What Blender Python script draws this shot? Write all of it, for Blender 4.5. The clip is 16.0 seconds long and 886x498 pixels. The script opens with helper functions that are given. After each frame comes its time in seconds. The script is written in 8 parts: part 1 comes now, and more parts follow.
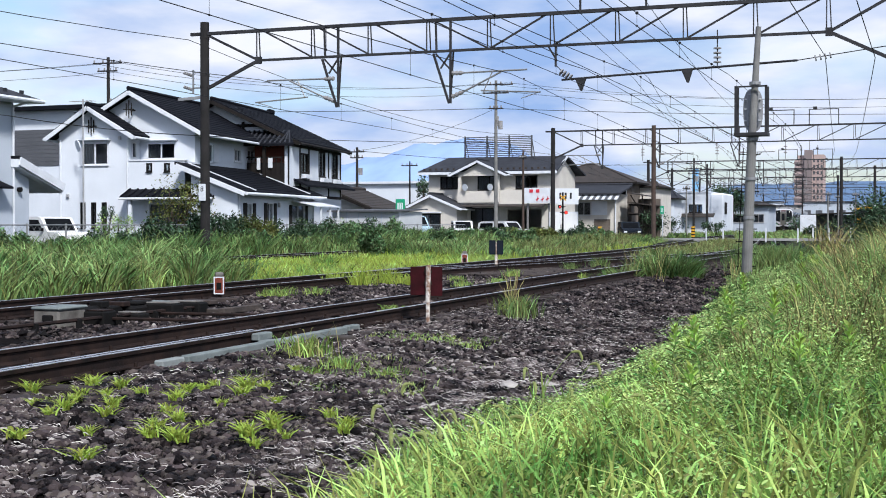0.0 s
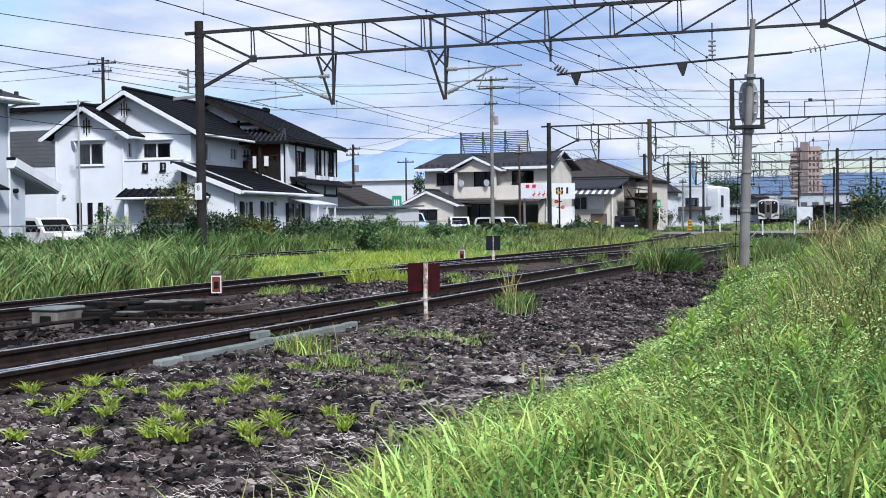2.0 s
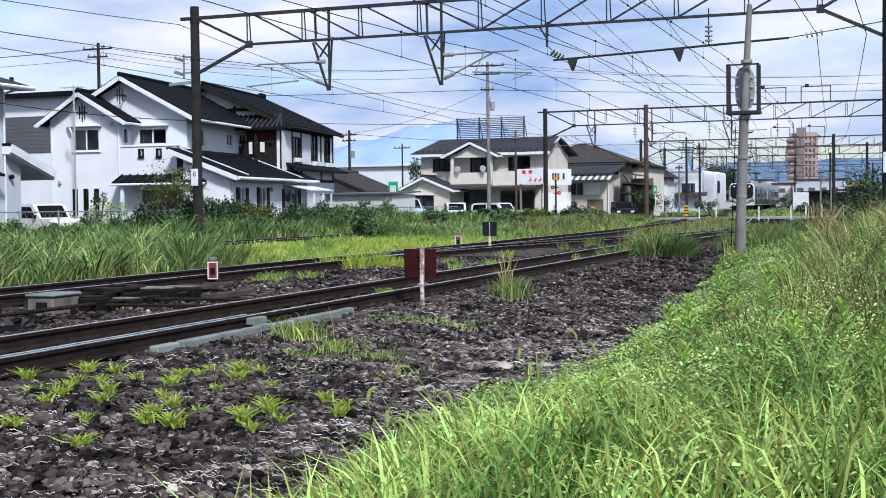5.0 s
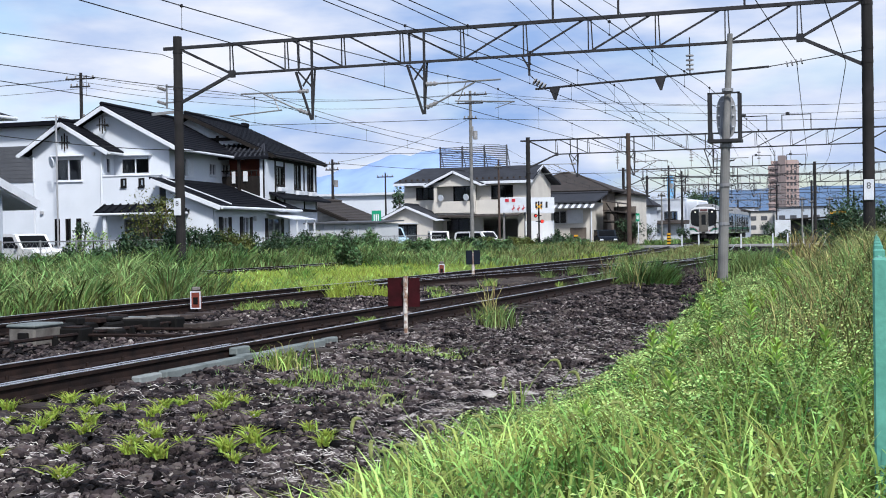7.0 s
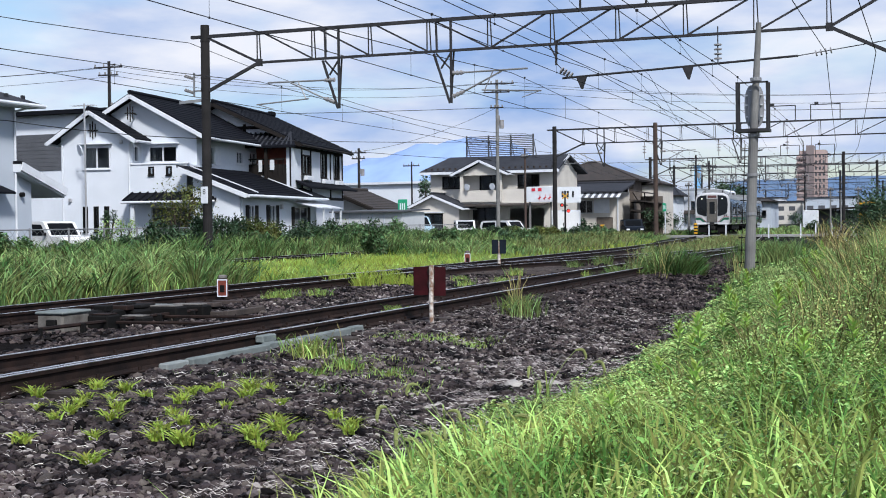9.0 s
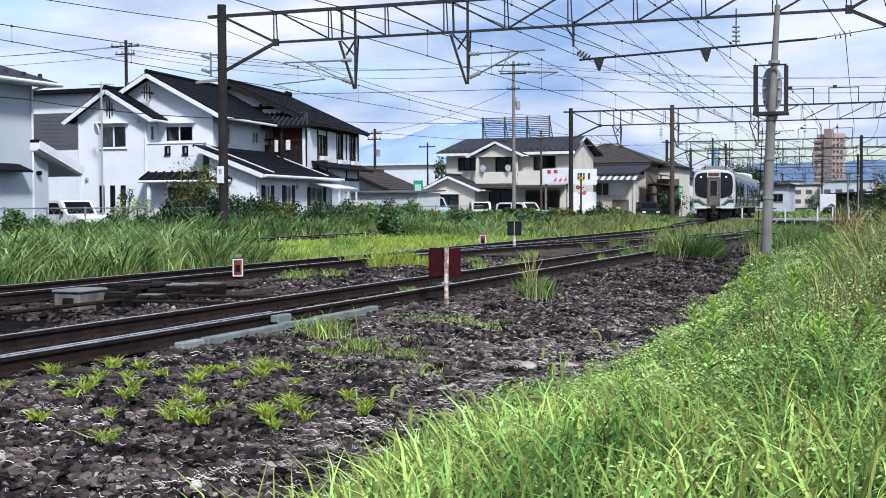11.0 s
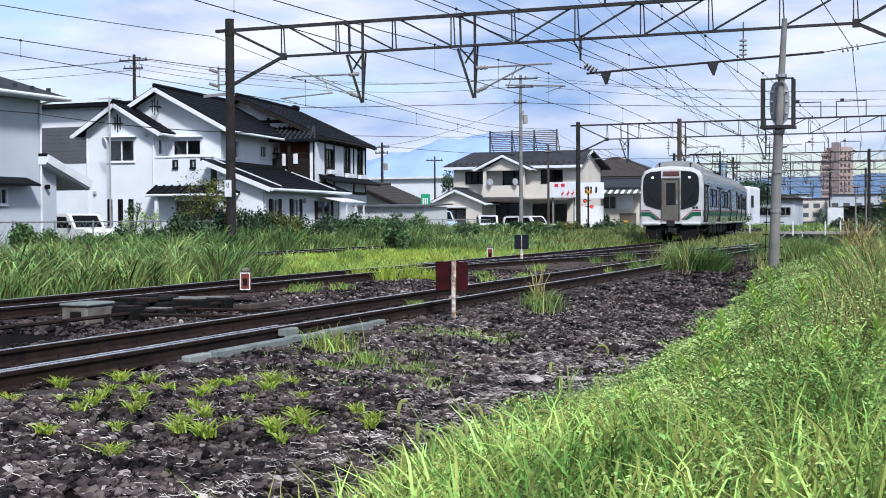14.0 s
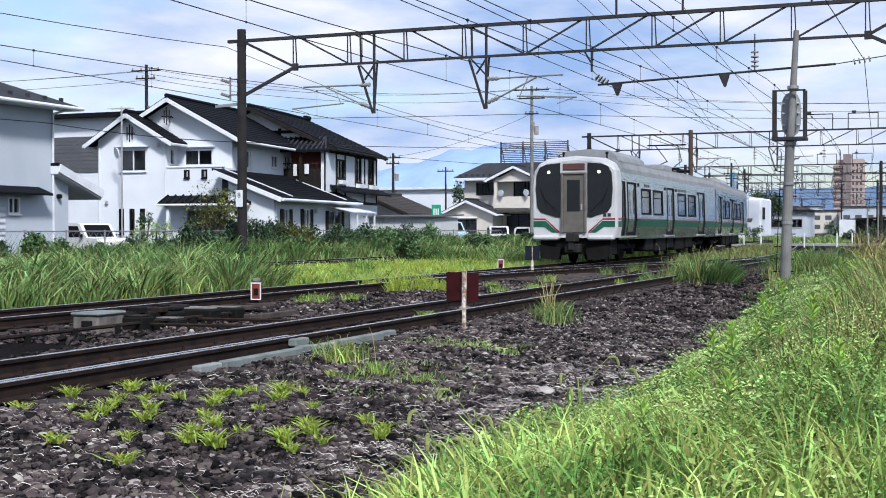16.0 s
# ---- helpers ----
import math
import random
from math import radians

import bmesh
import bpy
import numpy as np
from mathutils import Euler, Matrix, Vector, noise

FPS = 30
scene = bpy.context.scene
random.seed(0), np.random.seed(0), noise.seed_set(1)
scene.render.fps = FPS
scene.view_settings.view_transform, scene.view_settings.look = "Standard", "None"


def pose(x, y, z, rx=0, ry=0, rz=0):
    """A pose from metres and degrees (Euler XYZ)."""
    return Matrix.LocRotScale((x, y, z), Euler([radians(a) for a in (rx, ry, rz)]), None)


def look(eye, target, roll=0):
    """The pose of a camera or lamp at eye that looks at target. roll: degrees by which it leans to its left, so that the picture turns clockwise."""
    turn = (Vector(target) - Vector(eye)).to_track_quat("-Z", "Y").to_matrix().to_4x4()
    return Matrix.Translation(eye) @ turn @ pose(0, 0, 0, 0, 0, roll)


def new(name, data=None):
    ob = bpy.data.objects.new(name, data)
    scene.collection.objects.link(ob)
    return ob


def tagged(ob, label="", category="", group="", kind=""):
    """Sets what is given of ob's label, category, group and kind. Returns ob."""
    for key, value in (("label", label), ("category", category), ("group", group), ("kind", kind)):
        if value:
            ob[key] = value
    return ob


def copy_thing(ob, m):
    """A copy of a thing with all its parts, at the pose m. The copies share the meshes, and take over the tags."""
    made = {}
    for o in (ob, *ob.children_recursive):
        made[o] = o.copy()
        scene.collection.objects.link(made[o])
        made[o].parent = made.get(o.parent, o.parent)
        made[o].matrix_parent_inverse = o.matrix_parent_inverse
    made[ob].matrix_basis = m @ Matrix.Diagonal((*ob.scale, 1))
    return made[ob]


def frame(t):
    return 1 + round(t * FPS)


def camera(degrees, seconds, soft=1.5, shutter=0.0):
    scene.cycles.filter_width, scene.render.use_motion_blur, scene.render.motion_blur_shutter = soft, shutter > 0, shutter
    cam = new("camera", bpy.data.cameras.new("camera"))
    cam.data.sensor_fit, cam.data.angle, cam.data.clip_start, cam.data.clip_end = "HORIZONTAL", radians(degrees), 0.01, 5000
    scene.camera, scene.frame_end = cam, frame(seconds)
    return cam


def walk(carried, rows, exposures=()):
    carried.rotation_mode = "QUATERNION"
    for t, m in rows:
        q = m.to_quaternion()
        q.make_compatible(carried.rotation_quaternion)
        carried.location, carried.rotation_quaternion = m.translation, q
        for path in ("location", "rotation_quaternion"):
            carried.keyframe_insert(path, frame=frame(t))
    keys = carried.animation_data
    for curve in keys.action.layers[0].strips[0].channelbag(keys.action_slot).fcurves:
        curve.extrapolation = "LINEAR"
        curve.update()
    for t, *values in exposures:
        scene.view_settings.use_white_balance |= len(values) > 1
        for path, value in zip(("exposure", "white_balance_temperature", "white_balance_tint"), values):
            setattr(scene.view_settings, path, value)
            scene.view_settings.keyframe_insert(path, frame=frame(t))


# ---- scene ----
# ---------------------------------------------------------------- camera
# X runs across the tracks (right), Y along them (away), rail tops lie at z = 0.
EYE = (12.6, 0.0, 1.13)
cam = camera(38.1, 16.0, soft=1.0)
TURNS = (  # seconds, yaw, pitch, roll
    (0.0, 20.594, -1.107, -0.029),
    (0.5, 20.397, -0.894, 0.015),
    (1.0, 20.325, -0.805, 0.211),
    (1.5, 20.342, -0.965, 0.461),
    (2.0, 20.451, -1.276, 0.649),
    (2.5, 20.620, -1.632, 0.717),
    (3.0, 20.827, -1.867, 0.634),
    (3.5, 20.908, -1.920, 0.605),
    (4.0, 20.861, -1.959, 0.609),
    (6.5, 19.379, -1.317, 0.803),
    (7.0, 19.544, -0.639, 0.886),
    (7.5, 19.863, -0.202, 1.014),
    (8.0, 20.261, -0.211, 0.954),
    (8.5, 20.531, -0.599, 0.836),
    (9.0, 20.705, -1.112, 0.669),
    (11.5, 21.491, -1.950, 0.302),
    (12.0, 21.655, -1.802, 0.468),
    (12.5, 21.703, -1.650, 0.490),
    (13.0, 21.702, -1.535, 0.494),
    (13.5, 21.701, -1.429, 0.414),
    (14.0, 21.721, -1.334, 0.280),
    (14.5, 21.772, -1.214, 0.152),
    (15.0, 21.869, -1.095, 0.070),
    (15.5, 22.018, -0.979, 0.025),
    (16.0, 22.201, -0.856, 0.081),
)
walk(cam, [(t, pose(*EYE, 90 + p, r, y)) for t, y, p, r in TURNS], ((0.0, 0.0), (6.5, 0.0), (8.0, -0.13), (9.0, -0.11), (11.5, 0.03), (16.0, 0.03)))

# ---------------------------------------------------------------- world, sun
def build_world():
    world = bpy.data.worlds.new("world")
    scene.world = world
    world.use_nodes = True
    nt = world.node_tree
    nt.nodes.clear()
    out = nt.nodes.new("ShaderNodeOutputWorld")
    bg = nt.nodes.new("ShaderNodeBackground")
    sky = nt.nodes.new("ShaderNodeTexSky")
    sky.sky_type = "NISHITA"
    sky.sun_disc = False
    sky.sun_elevation, sky.sun_rotation = radians(SUN_ELEVATION), radians(SUN_ROTATION)
    sky.air_density, sky.dust_density, sky.ozone_density = 1.0, 1.2, 2.5
    dim = nt.nodes.new("ShaderNodeVectorMath")
    dim.operation = "SCALE"
    dim.inputs["Scale"].default_value = SKY_SCALE
    co = nt.nodes.new("ShaderNodeTexCoord")
    mp = nt.nodes.new("ShaderNodeMapping")
    mp.inputs["Scale"].default_value = (1.0, 1.0, 3.2)
    mp.inputs["Location"].default_value = (0.35, 0.1, 0.2)
    n1 = nt.nodes.new("ShaderNodeTexNoise")
    n1.inputs["Scale"].default_value, n1.inputs["Detail"].default_value = 4.6, 8.0
    n1.inputs["Roughness"].default_value, n1.inputs["Distortion"].default_value = 0.52, 0.25
    ramp = nt.nodes.new("ShaderNodeValToRGB")
    ramp.color_ramp.elements[0].position, ramp.color_ramp.elements[1].position = 0.3, 0.52
    n2 = nt.nodes.new("ShaderNodeTexNoise")
    n2.inputs["Scale"].default_value, n2.inputs["Detail"].default_value = 7.0, 6.0
    tone = nt.nodes.new("ShaderNodeValToRGB")
    e = tone.color_ramp.elements
    e[0].position, e[0].color = 0.34, (0.33, 0.5, 0.86, 1)
    e[1].position, e[1].color = 0.66, (0.93, 0.96, 1.06, 1)
    mix = nt.nodes.new("ShaderNodeMix")
    mix.data_type = "RGBA"
    ln = nt.links.new
    ln(co.outputs["Generated"], mp.inputs["Vector"])
    ln(mp.outputs["Vector"], n1.inputs["Vector"])
    ln(mp.outputs["Vector"], n2.inputs["Vector"])
    ln(n1.outputs["Fac"], ramp.inputs["Fac"])
    ln(n2.outputs["Fac"], tone.inputs["Fac"])
    ln(sky.outputs["Color"], dim.inputs[0])
    ln(ramp.outputs["Color"], mix.inputs["Factor"])
    ln(dim.outputs["Vector"], mix.inputs["A"])
    ln(tone.outputs["Color"], mix.inputs["B"])
    ln(mix.outputs["Result"], bg.inputs["Color"])
    bg.inputs["Strength"].default_value = SKY_STRENGTH
    ln(bg.outputs["Background"], out.inputs["Surface"])


SUN_ELEVATION, SUN_ROTATION = 44.0, 139.0
SKY_SCALE, SKY_STRENGTH = 0.16, 1.02
build_world()
sun_data = bpy.data.lights.new("sun", "SUN")
sun_data.energy, sun_data.angle, sun_data.color = 4.7, radians(8), (0.985, 0.97, 0.95)
sun = new("sun", sun_data)
_a, _e = radians(SUN_ROTATION), radians(SUN_ELEVATION)
sun.matrix_world = look((0, 0, 60), Vector((0, 0, 60)) - Vector((math.sin(_a) * math.cos(_e), math.cos(_a) * math.cos(_e), math.sin(_e))))


# ---------------------------------------------------------------- materials
def mat(name, c1, c2=None, scale=2.0, rough=0.8, metal=0.0, bump=0.15, fine=40.0, island=0.0, obrand=0.0, trans=0.0, spec=0.25, stain=0.35):
    m = bpy.data.materials.new(name)
    m.use_nodes = True
    nt = m.node_tree
    b = nt.nodes["Principled BSDF"]
    ln = nt.links.new
    c2 = c2 or tuple(v * 0.72 for v in c1)
    co = nt.nodes.new("ShaderNodeTexCoord")
    n1 = nt.nodes.new("ShaderNodeTexNoise")
    n1.inputs["Scale"].default_value, n1.inputs["Detail"].default_value = scale, 5.0
    n2 = nt.nodes.new("ShaderNodeTexNoise")
    n2.inputs["Scale"].default_value, n2.inputs["Detail"].default_value = fine, 3.0
    ln(co.outputs["Object"], n1.inputs["Vector"])
    ln(co.outputs["Object"], n2.inputs["Vector"])
    ramp = nt.nodes.new("ShaderNodeValToRGB")
    ramp.color_ramp.elements[0].position, ramp.color_ramp.elements[1].position = 0.5 - stain * 0.6, 0.5 + stain * 0.6
    ramp.color_ramp.elements[0].color, ramp.color_ramp.elements[1].color = (*c2, 1), (*c1, 1)
    ln(n1.outputs["Fac"], ramp.inputs["Fac"])
    hsv = nt.nodes.new("ShaderNodeHueSaturation")
    ln(ramp.outputs["Color"], hsv.inputs["Color"])
    mr = nt.nodes.new("ShaderNodeMapRange")
    mr.inputs["To Min"].default_value, mr.inputs["To Max"].default_value = 0.78, 1.22
    ln(n2.outputs["Fac"], mr.inputs["Value"])
    val = mr.outputs["Result"]
    if island or obrand:
        src = nt.nodes.new("ShaderNodeNewGeometry").outputs["Random Per Island"] if island else nt.nodes.new("ShaderNodeObjectInfo").outputs["Random"]
        r = nt.nodes.new("ShaderNodeMapRange")
        k = island or obrand
        r.inputs["To Min"].default_value, r.inputs["To Max"].default_value = 1 - k, 1 + k
        ln(src, r.inputs["Value"])
        mu = nt.nodes.new("ShaderNodeMath")
        mu.operation = "MULTIPLY"
        ln(val, mu.inputs[0])
        ln(r.outputs["Result"], mu.inputs[1])
        val = mu.outputs["Value"]
        r2 = nt.nodes.new("ShaderNodeMapRange")
        r2.inputs["To Min"].default_value, r2.inputs["To Max"].default_value = 0.5 - 0.03 * k / 0.4, 0.5 + 0.03 * k / 0.4
        ln(src, r2.inputs["Value"])
        ln(r2.outputs["Result"], hsv.inputs["Hue"])
    ln(val, hsv.inputs["Value"])
    ln(hsv.outputs["Color"], b.inputs["Base Color"])
    rr = nt.nodes.new("ShaderNodeMapRange")
    rr.inputs["To Min"].default_value, rr.inputs["To Max"].default_value = max(0.02, rough - 0.12), min(1.0, rough + 0.12)
    ln(n1.outputs["Fac"], rr.inputs["Value"])
    ln(rr.outputs["Result"], b.inputs["Roughness"])
    b.inputs["Metallic"].default_value = metal
    b.inputs["Specular IOR Level"].default_value = spec
    if bump:
        bp = nt.nodes.new("ShaderNodeBump")
        bp.inputs["Strength"].default_value, bp.inputs["Distance"].default_value = bump, 0.02
        ln(n2.outputs["Fac"], bp.inputs["Height"])
        ln(bp.outputs["Normal"], b.inputs["Normal"])
    if trans:
        tr = nt.nodes.new("ShaderNodeBsdfTranslucent")
        ln(hsv.outputs["Color"], tr.inputs["Color"])
        mx = nt.nodes.new("ShaderNodeMixShader")
        mx.inputs["Fac"].default_value = trans
        ln(b.outputs["BSDF"], mx.inputs[1])
        ln(tr.outputs["BSDF"], mx.inputs[2])
        ln(mx.outputs["Shader"], nt.nodes["Material Output"].inputs["Surface"])
    return m


def glow(name, color, strength):
    m = bpy.data.materials.new(name)
    m.use_nodes = True
    b = m.node_tree.nodes["Principled BSDF"]
    b.inputs["Base Color"].default_value = (*color, 1)
    b.inputs["Emission Color"].default_value = (*color, 1)
    b.inputs["Emission Strength"].default_value = strength
    return m


def glass(name, tint=(0.55, 0.6, 0.62), rough=0.03):
    m = bpy.data.materials.new(name)
    m.use_nodes = True
    b = m.node_tree.nodes["Principled BSDF"]
    b.inputs["Base Color"].default_value = (*tint, 1)
    b.inputs["Roughness"].default_value = rough
    b.inputs["Transmission Weight"].default_value = 1.0
    b.inputs["IOR"].default_value = 1.45
    return m


STONE = mat("ballast_stone", (0.08, 0.062, 0.063), (0.006, 0.0053, 0.0058), 3.0, 0.65, bump=0.4, fine=30, island=0.95, spec=0.08, stain=0.22)
STONE_PALE = mat("pale_ballast_stone", (0.27, 0.235, 0.23), (0.09, 0.075, 0.074), 3.0, 0.8, bump=0.3, fine=30, island=0.8)
STONE_ONE = mat("ballast_stone_single", (0.08, 0.062, 0.063), (0.006, 0.0053, 0.0058), 3.0, 0.65, bump=0.4, fine=30, obrand=0.95, spec=0.08, stain=0.22)
# far darker than the stones: the shade in their gaps is painted here
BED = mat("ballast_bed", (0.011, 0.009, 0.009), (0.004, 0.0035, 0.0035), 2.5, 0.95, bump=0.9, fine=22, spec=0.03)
# soil colour lowered to hold the shade between blades and leaves
SOIL = mat("verge_soil", (0.02, 0.024, 0.011), (0.01, 0.012, 0.007), 0.4, 0.95, bump=0.5, fine=8, spec=0.1)
WHITE_ROCK = mat("pale_rock", (0.42, 0.4, 0.38), (0.24, 0.22, 0.21), 3, 0.9, bump=0.5, fine=25)
RUST = mat("rusted_rail", (0.029, 0.0175, 0.0145), (0.009, 0.0065, 0.0065), 6, 0.8, 0.0, 0.3, 60, spec=0.15)
STEEL = mat("polished_rail_head", (0.75, 0.73, 0.73), (0.55, 0.53, 0.53), 4, 0.28, 0.9, 0.05, 60)
SLEEPER = mat("creosoted_sleeper", (0.07, 0.055, 0.05), (0.03, 0.025, 0.024), 4, 0.9, bump=0.5, fine=40, obrand=0.3)
CONCRETE = mat("concrete", (0.3, 0.33, 0.33), (0.17, 0.19, 0.19), 2, 0.9, bump=0.25, fine=50)
CABLE_GREY = mat("pale_concrete_trough", (0.22, 0.25, 0.25), (0.1, 0.12, 0.12), 3, 0.85, bump=0.2, fine=50)
POLE_DARK = mat("weathered_dark_pole", (0.03, 0.028, 0.029), (0.014, 0.0135, 0.014), 2, 0.85, bump=0.2, fine=40, spec=0.2)
POLE_BROWN = mat("brown_steel_pole", (0.085, 0.06, 0.05), (0.05, 0.035, 0.03), 2, 0.8, bump=0.2, fine=40)
POLE_GREY = mat("grey_concrete_pole", (0.22, 0.22, 0.215), (0.13, 0.13, 0.13), 2, 0.85, bump=0.2, fine=40)
TRUSS = mat("dark_galvanised_truss", (0.045, 0.045, 0.05), (0.022, 0.022, 0.025), 3, 0.7, 0.2, 0.1, 60, spec=0.25)
WIRE = mat("overhead_wire", (0.03, 0.03, 0.033), (0.018, 0.018, 0.02), 3, 0.7, 0.1, 0.0, spec=0.2)
INSUL = mat("insulator_porcelain", (0.3, 0.3, 0.31), (0.2, 0.19, 0.19), 5, 0.4, 0.0, 0.0)
BRACKET = mat("galvanised_bracket", (0.33, 0.34, 0.35), (0.22, 0.22, 0.23), 4, 0.55, 0.5, 0.05)
STUCCO = mat("white_stucco", (0.66, 0.7, 0.765), (0.59, 0.63, 0.69), 0.8, 0.9, bump=0.15, fine=60)
STUCCO_GREY = mat("pale_grey_stucco", (0.47, 0.52, 0.59), (0.41, 0.46, 0.53), 0.7, 0.9, bump=0.15, fine=60)
PALE_SHED = mat("pale_shed_panel", (0.56, 0.58, 0.61), (0.48, 0.5, 0.53), 0.8, 0.7, bump=0.05)
CREAM = mat("cream_stucco", (0.62, 0.59, 0.54), (0.52, 0.49, 0.45), 0.8, 0.9, bump=0.15, fine=50)
TRIM = mat("white_painted_trim", (0.68, 0.71, 0.76), (0.58, 0.61, 0.66), 2, 0.5, bump=0.05)
ROOF = mat("black_roof_tile", (0.0095, 0.0105, 0.0145), (0.005, 0.0055, 0.008), 2, 0.75, bump=0.3, fine=14, spec=0.06)
ROOF_GREY = mat("grey_slate_roof", (0.045, 0.048, 0.058), (0.024, 0.026, 0.032), 1.5, 0.75, bump=0.3, fine=10, spec=0.1)
ROOF_BROWN = mat("brown_tiled_roof", (0.055, 0.046, 0.042), (0.03, 0.026, 0.024), 1.5, 0.75, bump=0.3, fine=10)
SIDING = mat("dark_grey_siding", (0.1, 0.105, 0.12), (0.07, 0.075, 0.085), 1.0, 0.8, bump=0.3, fine=12)
TIMBER = mat("dark_timber", (0.018, 0.015, 0.014), (0.01, 0.0085, 0.008), 4, 0.8, spec=0.2)
BLACK = mat("black_rubber", (0.01, 0.01, 0.011), (0.006, 0.006, 0.006), 4, 0.8, spec=0.15)
DARK_METAL = mat("dark_underframe_metal", (0.01, 0.0095, 0.0095), (0.005, 0.005, 0.005), 3, 0.8, 0.0, 0.15, spec=0.12)
GLASS = glass("window_glass", (0.4, 0.44, 0.47))
CAB_GLASS = glass("tinted_cab_glass", (0.12, 0.14, 0.15))
CURTAIN = mat("window_curtain", (0.42, 0.44, 0.45), (0.25, 0.26, 0.27), 6, 0.95)
ALU = mat("aluminium_frame", (0.55, 0.55, 0.56), (0.45, 0.45, 0.46), 4, 0.4, 0.6)
STAINLESS = mat("stainless_car_body", (0.5, 0.535, 0.515), (0.4, 0.44, 0.42), 1.2, 0.2, 0.9, 0.03, 20)
CAB_WHITE = mat("white_cab_paint", (0.53, 0.535, 0.55), (0.43, 0.435, 0.45), 2, 0.35, bump=0.02)
GREEN_BAND = mat("green_band", (0.012, 0.1, 0.06), (0.01, 0.075, 0.045), 3, 0.4, bump=0.0)
RED_BAND = mat("red_band", (0.24, 0.025, 0.045), (0.19, 0.02, 0.04), 3, 0.4, bump=0.0)
DOOR_STEEL = mat("brushed_door", (0.18, 0.168, 0.15), (0.125, 0.118, 0.105), 4, 0.45, 0.4, 0.03)
ROOF_STEEL = mat("train_roof_grey", (0.33, 0.34, 0.35), (0.22, 0.23, 0.24), 2, 0.6, 0.2)
RED_SIGN = mat("faded_maroon_plate", (0.042, 0.006, 0.009), (0.02, 0.004, 0.005), 5, 0.6, bump=0.05, spec=0.08)
WHITE_CHIPPED = mat("chipped_white_paint", (0.62, 0.58, 0.54), (0.22, 0.13, 0.09), 14, 0.7, stain=0.15)
RED_BROWN = mat("red_brown_marker", (0.22, 0.05, 0.03), (0.12, 0.03, 0.02), 8, 0.6)
NAVY = mat("dark_blue_plate", (0.008, 0.014, 0.024), (0.005, 0.008, 0.014), 5, 0.7, spec=0.15)
MACH = mat("weathered_grey_casing", (0.2, 0.19, 0.175), (0.085, 0.075, 0.068), 5, 0.65, 0.2)
GREEN_SIGN = mat("green_sign", (0.01, 0.3, 0.16), (0.008, 0.25, 0.13), 3, 0.5, bump=0)
MINT = mat("mint_green_steel", (0.12, 0.36, 0.29), (0.08, 0.26, 0.21), 5, 0.5, bump=0.1)
FENCE_GREY = mat("grey_fence_wire", (0.3, 0.31, 0.32), (0.2, 0.2, 0.21), 5, 0.6, 0.4)
CAR_WHITE = mat("white_car_paint", (0.75, 0.76, 0.78), (0.7, 0.71, 0.73), 2, 0.25, bump=0)
CAR_BLUE = mat("pale_blue_car_paint", (0.42, 0.58, 0.7), (0.38, 0.52, 0.64), 2, 0.25, bump=0)
YELLOW = mat("yellow_machine_paint", (0.68, 0.36, 0.02), (0.5, 0.26, 0.02), 3, 0.5)
# pinkish tile with aerial haze mixed in as a paler base colour
PINK_TOWER = mat("hazy_pinkish_tile_cladding", (0.48, 0.37, 0.35), (0.41, 0.315, 0.295), 0.05, 0.85, bump=0)
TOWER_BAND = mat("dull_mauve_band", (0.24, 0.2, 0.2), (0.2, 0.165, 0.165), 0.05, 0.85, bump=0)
WEATHERED = mat("weathered_brown_boards", (0.17, 0.145, 0.125), (0.09, 0.075, 0.065), 1.2, 0.9, bump=0.3, fine=9)
ASPHALT = mat("pale_asphalt", (0.3, 0.3, 0.3), (0.2, 0.2, 0.2), 0.6, 0.9)
# both slopes are coloured blue to carry the haze of distance
HILL = mat("hazy_forested_hill", (0.115, 0.185, 0.3), (0.085, 0.15, 0.26), 0.004, 1.0, bump=0, fine=0.03)
HILL_FAR = mat("hazy_far_mountain", (0.3, 0.42, 0.66), (0.26, 0.37, 0.61), 0.002, 1.0, bump=0, fine=0.01, spec=0.0)
RUSTY_WALL = mat("red_brown_wall", (0.33, 0.1, 0.07), (0.24, 0.075, 0.055), 3, 0.85)
SIGN_RED = mat("red_lettering", (0.55, 0.03, 0.05), (0.5, 0.03, 0.05), 3, 0.6, bump=0)
SIGN_DARK = mat("dark_lettering", (0.03, 0.03, 0.035), (0.03, 0.03, 0.035), 3, 0.6, bump=0)
BLUE_BANNER = mat("bright_blue_banner", (0.22, 0.5, 0.8), (0.2, 0.46, 0.76), 3, 0.6, bump=0)
SIGNAL_BACK = mat("grey_signal_backplate", (0.34, 0.35, 0.37), (0.25, 0.26, 0.28), 4, 0.6, 0.2)
LAMP = glow("headlamp_light", (1.0, 0.95, 0.82), 3.0)
RED_LAMP = glow("red_crossing_lamp", (0.9, 0.03, 0.02), 1.0)
GRASS_A = mat("fresh_bright_grass", (0.52, 0.65, 0.19), (0.11, 0.2, 0.045), 1.1, 0.55, bump=0, island=0.6, trans=0.3, spec=0.1, stain=0.2)
GRASS_B = mat("tall_green_grass", (0.32, 0.41, 0.15), (0.06, 0.115, 0.03), 0.6, 0.6, bump=0, island=0.7, trans=0.25, spec=0.2, stain=0.2)
GRASS_DK = mat("dark_green_grass", (0.16, 0.25, 0.08), (0.035, 0.075, 0.025), 0.8, 0.6, bump=0, island=0.65, trans=0.2, spec=0.2, stain=0.25)
GRASS_OL = mat("olive_seeding_grass", (0.3, 0.3, 0.12), (0.11, 0.13, 0.045), 0.7, 0.75, bump=0, island=0.6, trans=0.2, spec=0.15, stain=0.25)
